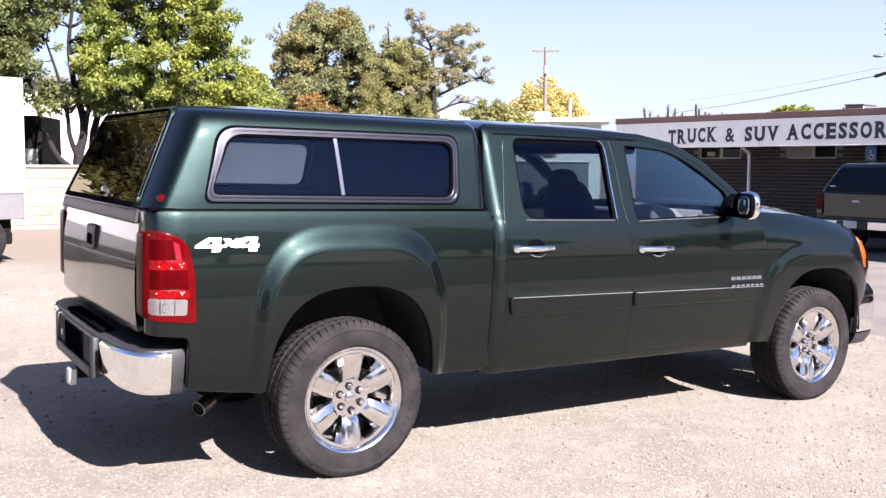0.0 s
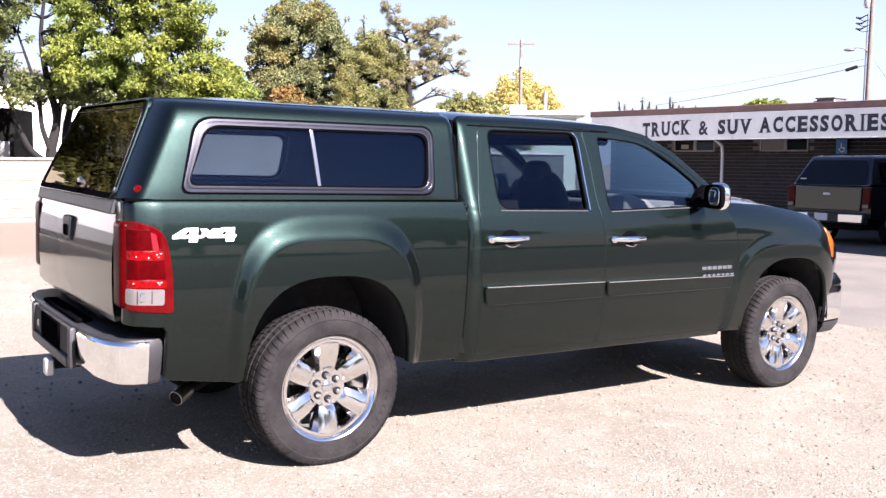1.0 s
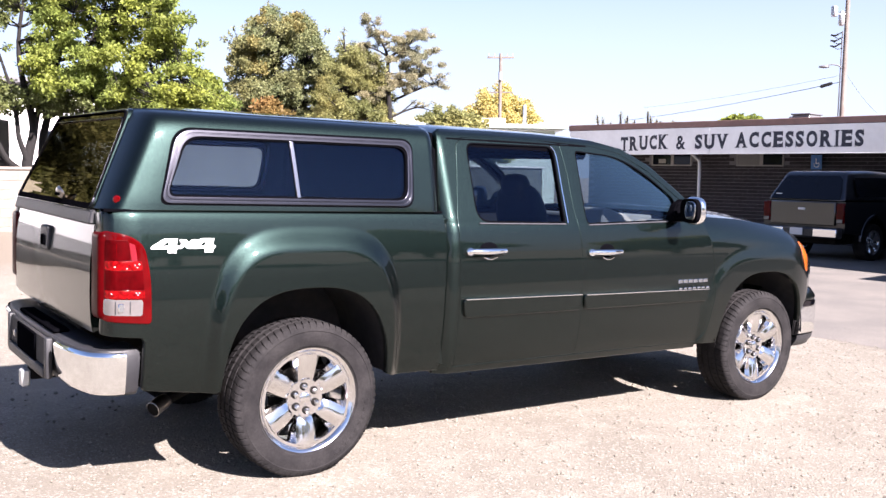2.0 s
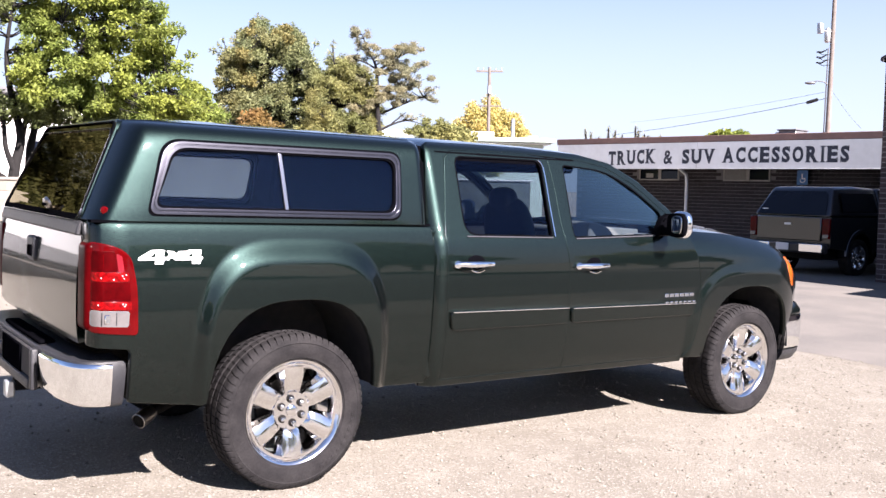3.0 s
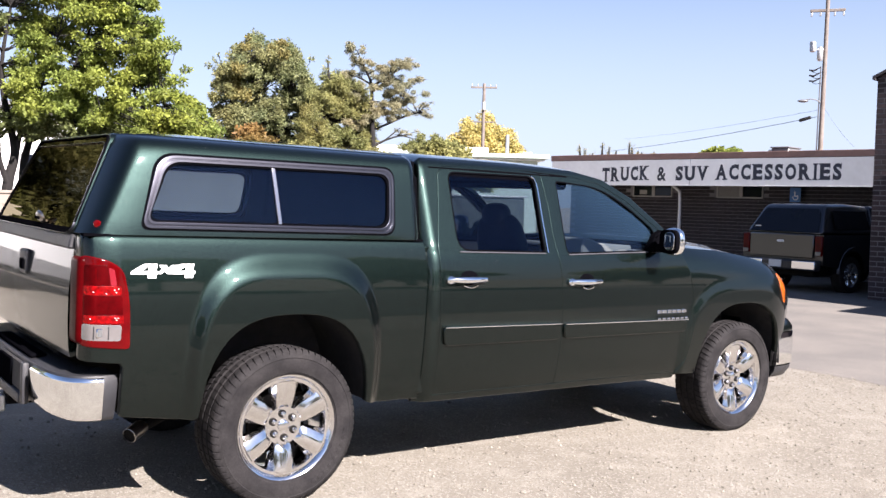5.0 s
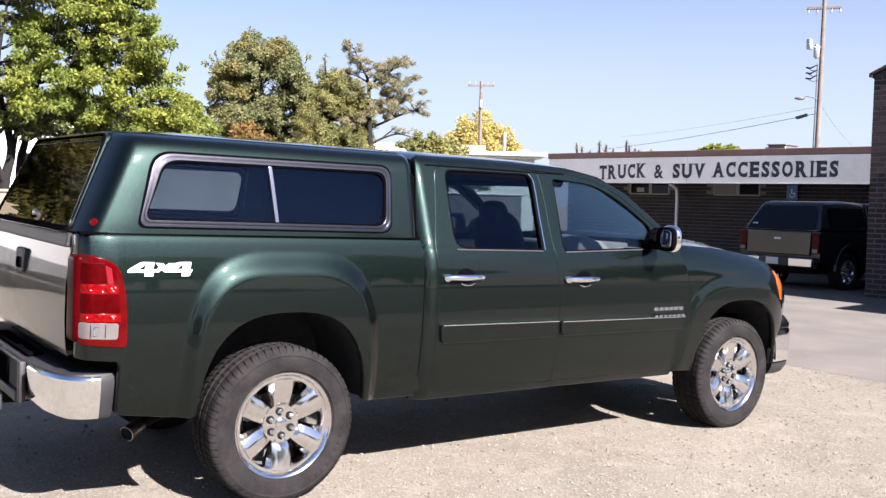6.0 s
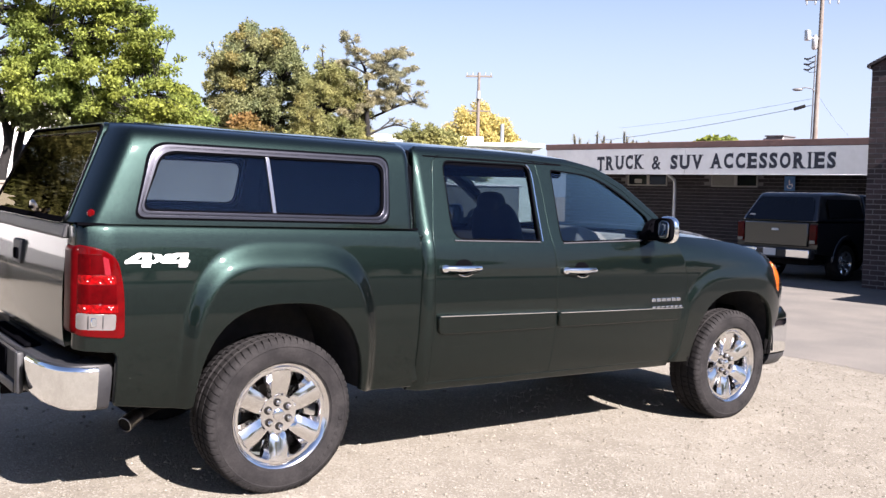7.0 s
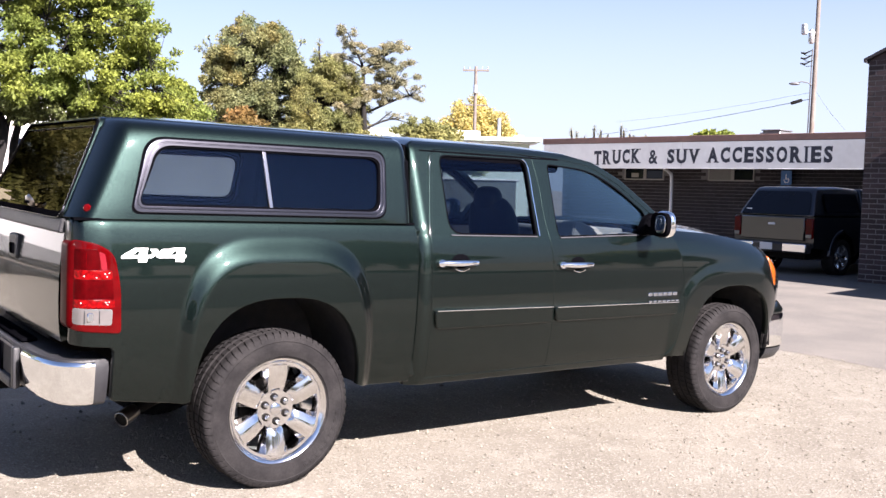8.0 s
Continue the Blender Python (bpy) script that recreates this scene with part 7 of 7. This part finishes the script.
tree("golden_tree", "round golden autumn tree far away", (54.7, 67.6, 0), [([(0, 0, -0.2), (0, 0, 6)], [0.3, 0.1])], cl, LEAF_GOLD, 42000, 0.13, 41, flat=1.0)
# plants that show over the shop's roof: dry upright sprays and one low bush
for k, (lx, ly, h, limbs_n, bare) in enumerate(((9.5, 14.05, 3.72, 3, True), (9.5, 13.2, 3.74, 5, True), (9.5, 11.95, 3.76, 4, True), (9.5, 11.2, 3.52, 5, True), (11.6, 9.55, 3.66, 5, False))):
    p = SHOP @ Vector((lx, ly, 0))
    limbs = [([(0, 0, -0.2), (0.03, 0, h - 0.8)], [0.07, 0.06])]
    cl = []
    for q in range(limbs_n):
        d = Vector((rng.normal() * 0.15, rng.normal() * (0.17 if bare else 0.4), 0))
        tip_z = h + rng.uniform(-0.30, 0.12)
        limbs.append(([(0, 0, h - 0.85), (d.x * 0.8, d.y * 0.9, h - 0.45), (d.x, d.y, tip_z)], [0.055, 0.05, 0.018]))
        cl.append((d.x, d.y, tip_z - 0.12 if bare else h - rng.uniform(0.1, 0.3), 0.10 if bare else 0.30))
    tree("roofline_plant", "stubby pale green spiky plant showing over the shop roof" if bare else "low green bush showing over the shop roof", (p.x, p.y, 0), limbs, cl, LEAF_PINE if bare else LEAF_LIME, 220 if bare else 4200, 0.022 if bare else 0.07, 50 + k, twig=0.02, group="plants over the shop roof", flat=2.0 if bare else 0.7, long=3.5 if bare else 1.7, droop=-1.4 if bare else 0.25)

# ---------------------------------------------------------------- poles and wires
far_pole = thing("utility_pole", "far wooden utility pole with a crossarm", "utility pole", Matrix.Translation((45.1, 55.7, 0)))
part("pole", tubed([(0, 0, -0.5), (0, 0, 11.0)], [0.17, 0.12], 10), WOOD_POLE, far_pole)
arm_m = Matrix.Rotation(radians(-40), 4, "Z")
part("crossarm", moved(boxed((-1.05, -0.06, 10.62), (1.05, 0.06, 10.76), 0.01), arm_m), WOOD_POLE, far_pole)
part("crossarm", moved(boxed((-0.9, -0.05, 7.9), (0.9, 0.05, 8.0), 0.01), arm_m), WOOD_POLE, far_pole)
for x in (-0.95, -0.5, 0.5, 0.95):
    part("insulator", moved(boxed((x - 0.05, -0.05, 10.76), (x + 0.05, 0.05, 10.98), 0.02), arm_m), GREY_METAL, far_pole)
part("transformer", moved(tubed([(0.0, -0.3, 8.9), (0.0, -0.3, 9.5)], 0.16, 12), arm_m), GREY_METAL, far_pole)

big = thing("power_pole", "tall wooden power pole with switch gear and street lamp", "utility pole", Matrix.Translation((30.36, 16.58, 0)))
part("pole", tubed([(0, 0, -0.5), (0.15, 0.0, 4.0), (0.42, 0.12, 9.6)], [0.115, 0.095, 0.075], 12), WOOD_POLE, big)
across = Matrix.Translation((0.4, 0.1, 0)) @ Matrix.Rotation(radians(-55), 4, "Z")
part("crossarm", moved(boxed((-0.62, -0.05, 9.06), (0.62, 0.05, 9.16), 0.01), across), WOOD_POLE, big)
for x in (-0.56, -0.25, 0.25, 0.56):
    part("insulator", moved(boxed((x - 0.035, -0.035, 8.90), (x + 0.035, 0.035, 9.06), 0.015), across), GREY_METAL, big)
part("switch_box", boxed((-0.10, -0.09, 0), (0.10, 0.09, 0.40), 0.03, Matrix.Translation((-0.10, 0.34, 7.52))), GREY_METAL, big)
part("switch_bracket", tubed([(0.30, 0.08, 7.62), (-0.10, 0.34, 7.62)], 0.03, 6), GREY_METAL, big)
for k in range(3):
    z = 6.42 + 0.20 * k
    fuse = part("cutout", tubed([(0.10, 0.12, z + 0.12), (-0.06, 0.28, z), (-0.15, 0.42, z + 0.03)], [0.016, 0.035, 0.03], 6), WIRE, big)
    part("cutout_arm", tubed([(-0.15, 0.42, z + 0.03), (0.0, 0.22, z - 0.10), (0.16, 0.10, z - 0.06)], 0.012, 5), WIRE, fuse)
lamp_arm = part("lamp_arm", tubed([(0.20, 0.05, 5.58), (0.02, 0.16, 5.72), (-0.16, 0.32, 5.76), (-0.26, 0.42, 5.72)], 0.022, 8), TRAILER_GREY, big)
lh = bmesh.new()
bmesh.ops.create_uvsphere(lh, u_segments=14, v_segments=8, radius=1, matrix=Matrix.Translation((-0.33, 0.51, 5.68)) @ Matrix.Rotation(radians(41), 4, "Z") @ Matrix.Diagonal((0.10, 0.20, 0.06, 1)))
part("lamp_head", lh, TRAILER_GREY, lamp_arm)
part("transformer", tubed([(0.20, 0.22, 7.20), (0.20, 0.22, 7.26), (0.20, 0.22, 7.66), (0.20, 0.22, 7.74)], [0.07, 0.115, 0.115, 0.06], 14), GREY_METAL, big)
part("conduit", tubed([(0.02, 0.10, 2.9), (0.20, 0.16, 7.0)], 0.025, 6), TRAILER_GREY, big)


def wire(a, b, sag, r, name="overhead_wire", label="thin dark overhead wire"):
    w = thing(name, label, "wire", group="overhead wires")
    a, b = Vector(a), Vector(b)
    pts = [a.lerp(b, k / 20) - Vector((0, 0, sag * 4 * (k / 20) * (1 - k / 20))) for k in range(21)]
    part("cable", tubed(pts, r, 5), WIRE, w)
    return w


wire((30.5, 16.65, 5.12), (41.4, 38.2, 4.95), 0.12, 0.011)
wire((30.5, 16.7, 5.36), (42.8, 38.2, 5.8), 0.12, 0.005)
wire((30.6, 16.6, 5.5), (31.5, 15.8, 3.98), 0.1, 0.004)
splice = thing("cable_splice", "black cable splice box hanging on the wire", "splice box")
part("box", moved(boxed((-0.22, -0.06, -0.06), (0.22, 0.06, 0.06), 0.03), Matrix.Translation((30.08, 17.0, 5.0)) @ Matrix.Rotation(radians(-59), 4, "Z") @ Matrix.Rotation(radians(-17), 4, "Y")), WIRE, splice)
# ---------------------------------------------------------------- bricks and blocks, the many small pieces
def piece_mesh(name, sx, sy, sz, b, mat):
    bm = boxed((-sx / 2, -sy / 2, -sz / 2), (sx / 2, sy / 2, sz / 2))
    for v in bm.verts:
        if v.co.x < 0:
            v.co.y *= 1 - 2 * b / sy
            v.co.z *= 1 - 2 * b / sz
    me = bpy.data.meshes.new(name)
    bm.to_mesh(me)
    bm.free()
    me.materials.append(mat)
    return me


BL, BH = 0.305, 0.1016
prng = np.random.default_rng(8)
# wing wall: single bricks where it shows
whole = piece_mesh("brick", 0.06, BL - 0.012, BH - 0.013, 0.004, BRICK_RED)
half = piece_mesh("brick_half", 0.06, BL / 2 - 0.012, BH - 0.013, 0.004, BRICK_RED)
for row in range(46):
    z = -0.45 + BH * (row + 0.5)
    y = 0.0
    first = row % 2
    k = 0
    while y > -1.3:
        use, ln = (half, BL / 2) if (first and k == 0) else (whole, BL)
        ob = new("brick", use)
        ob.parent = wing
        ob.location = (0.028 - prng.uniform(0, 0.004), y - ln / 2, z)
        y -= ln
        k += 1
# shop wall under the canopy: real bricks, joined
verts, faces = [], []
unit8 = [(-1, -1, -1), (-1, 1, -1), (-1, 1, 1), (-1, -1, 1), (1, -1, -1), (1, 1, -1), (1, 1, 1), (1, -1, 1)]
quads = [(0, 3, 2, 1), (0, 1, 5, 4), (1, 2, 6, 5), (2, 3, 7, 6), (3, 0, 4, 7)]
for row in range(28):
    z = -0.45 + BH * (row + 0.5)
    for k in range(41):
        y = -0.2 + BL * (k + 0.5 * (row % 2))
        if y > 11.75:
            continue
        if any(ya - BL * 0.4 < y < yb + BL * 0.4 for ya, yb in ((8.05, 9.46), (5.14, 6.58))) and 1.84 < z < 2.24:
            continue
        s = len(verts)
        dx = prng.uniform(0, 0.004)
        verts += [(WALL_X - 0.008 - dx + (0.012 if a > 0 else -0.004), y + b * (BL / 2 - 0.006), z + c * (BH / 2 - 0.0065)) for a, b, c in unit8]
        faces += [tuple(s + i for i in q) for q in quads]
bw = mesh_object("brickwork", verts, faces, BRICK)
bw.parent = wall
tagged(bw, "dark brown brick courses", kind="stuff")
# yard wall: concrete blocks
blk = piece_mesh("block", 0.03, 0.40 - 0.008, 0.20 - 0.008, 0.003, BLOCK)
for row in range(7):
    for k in range(30):
        ob = new("block", blk)
        ob.parent = yard
        ob.matrix_local = Matrix.Translation((-3.0 + 0.40 * (k + 0.5 * (row % 2)), 0.012 - prng.uniform(0, 0.003), 0.17 + 0.20 * row)) @ Matrix.Rotation(radians(90), 4, "Z")
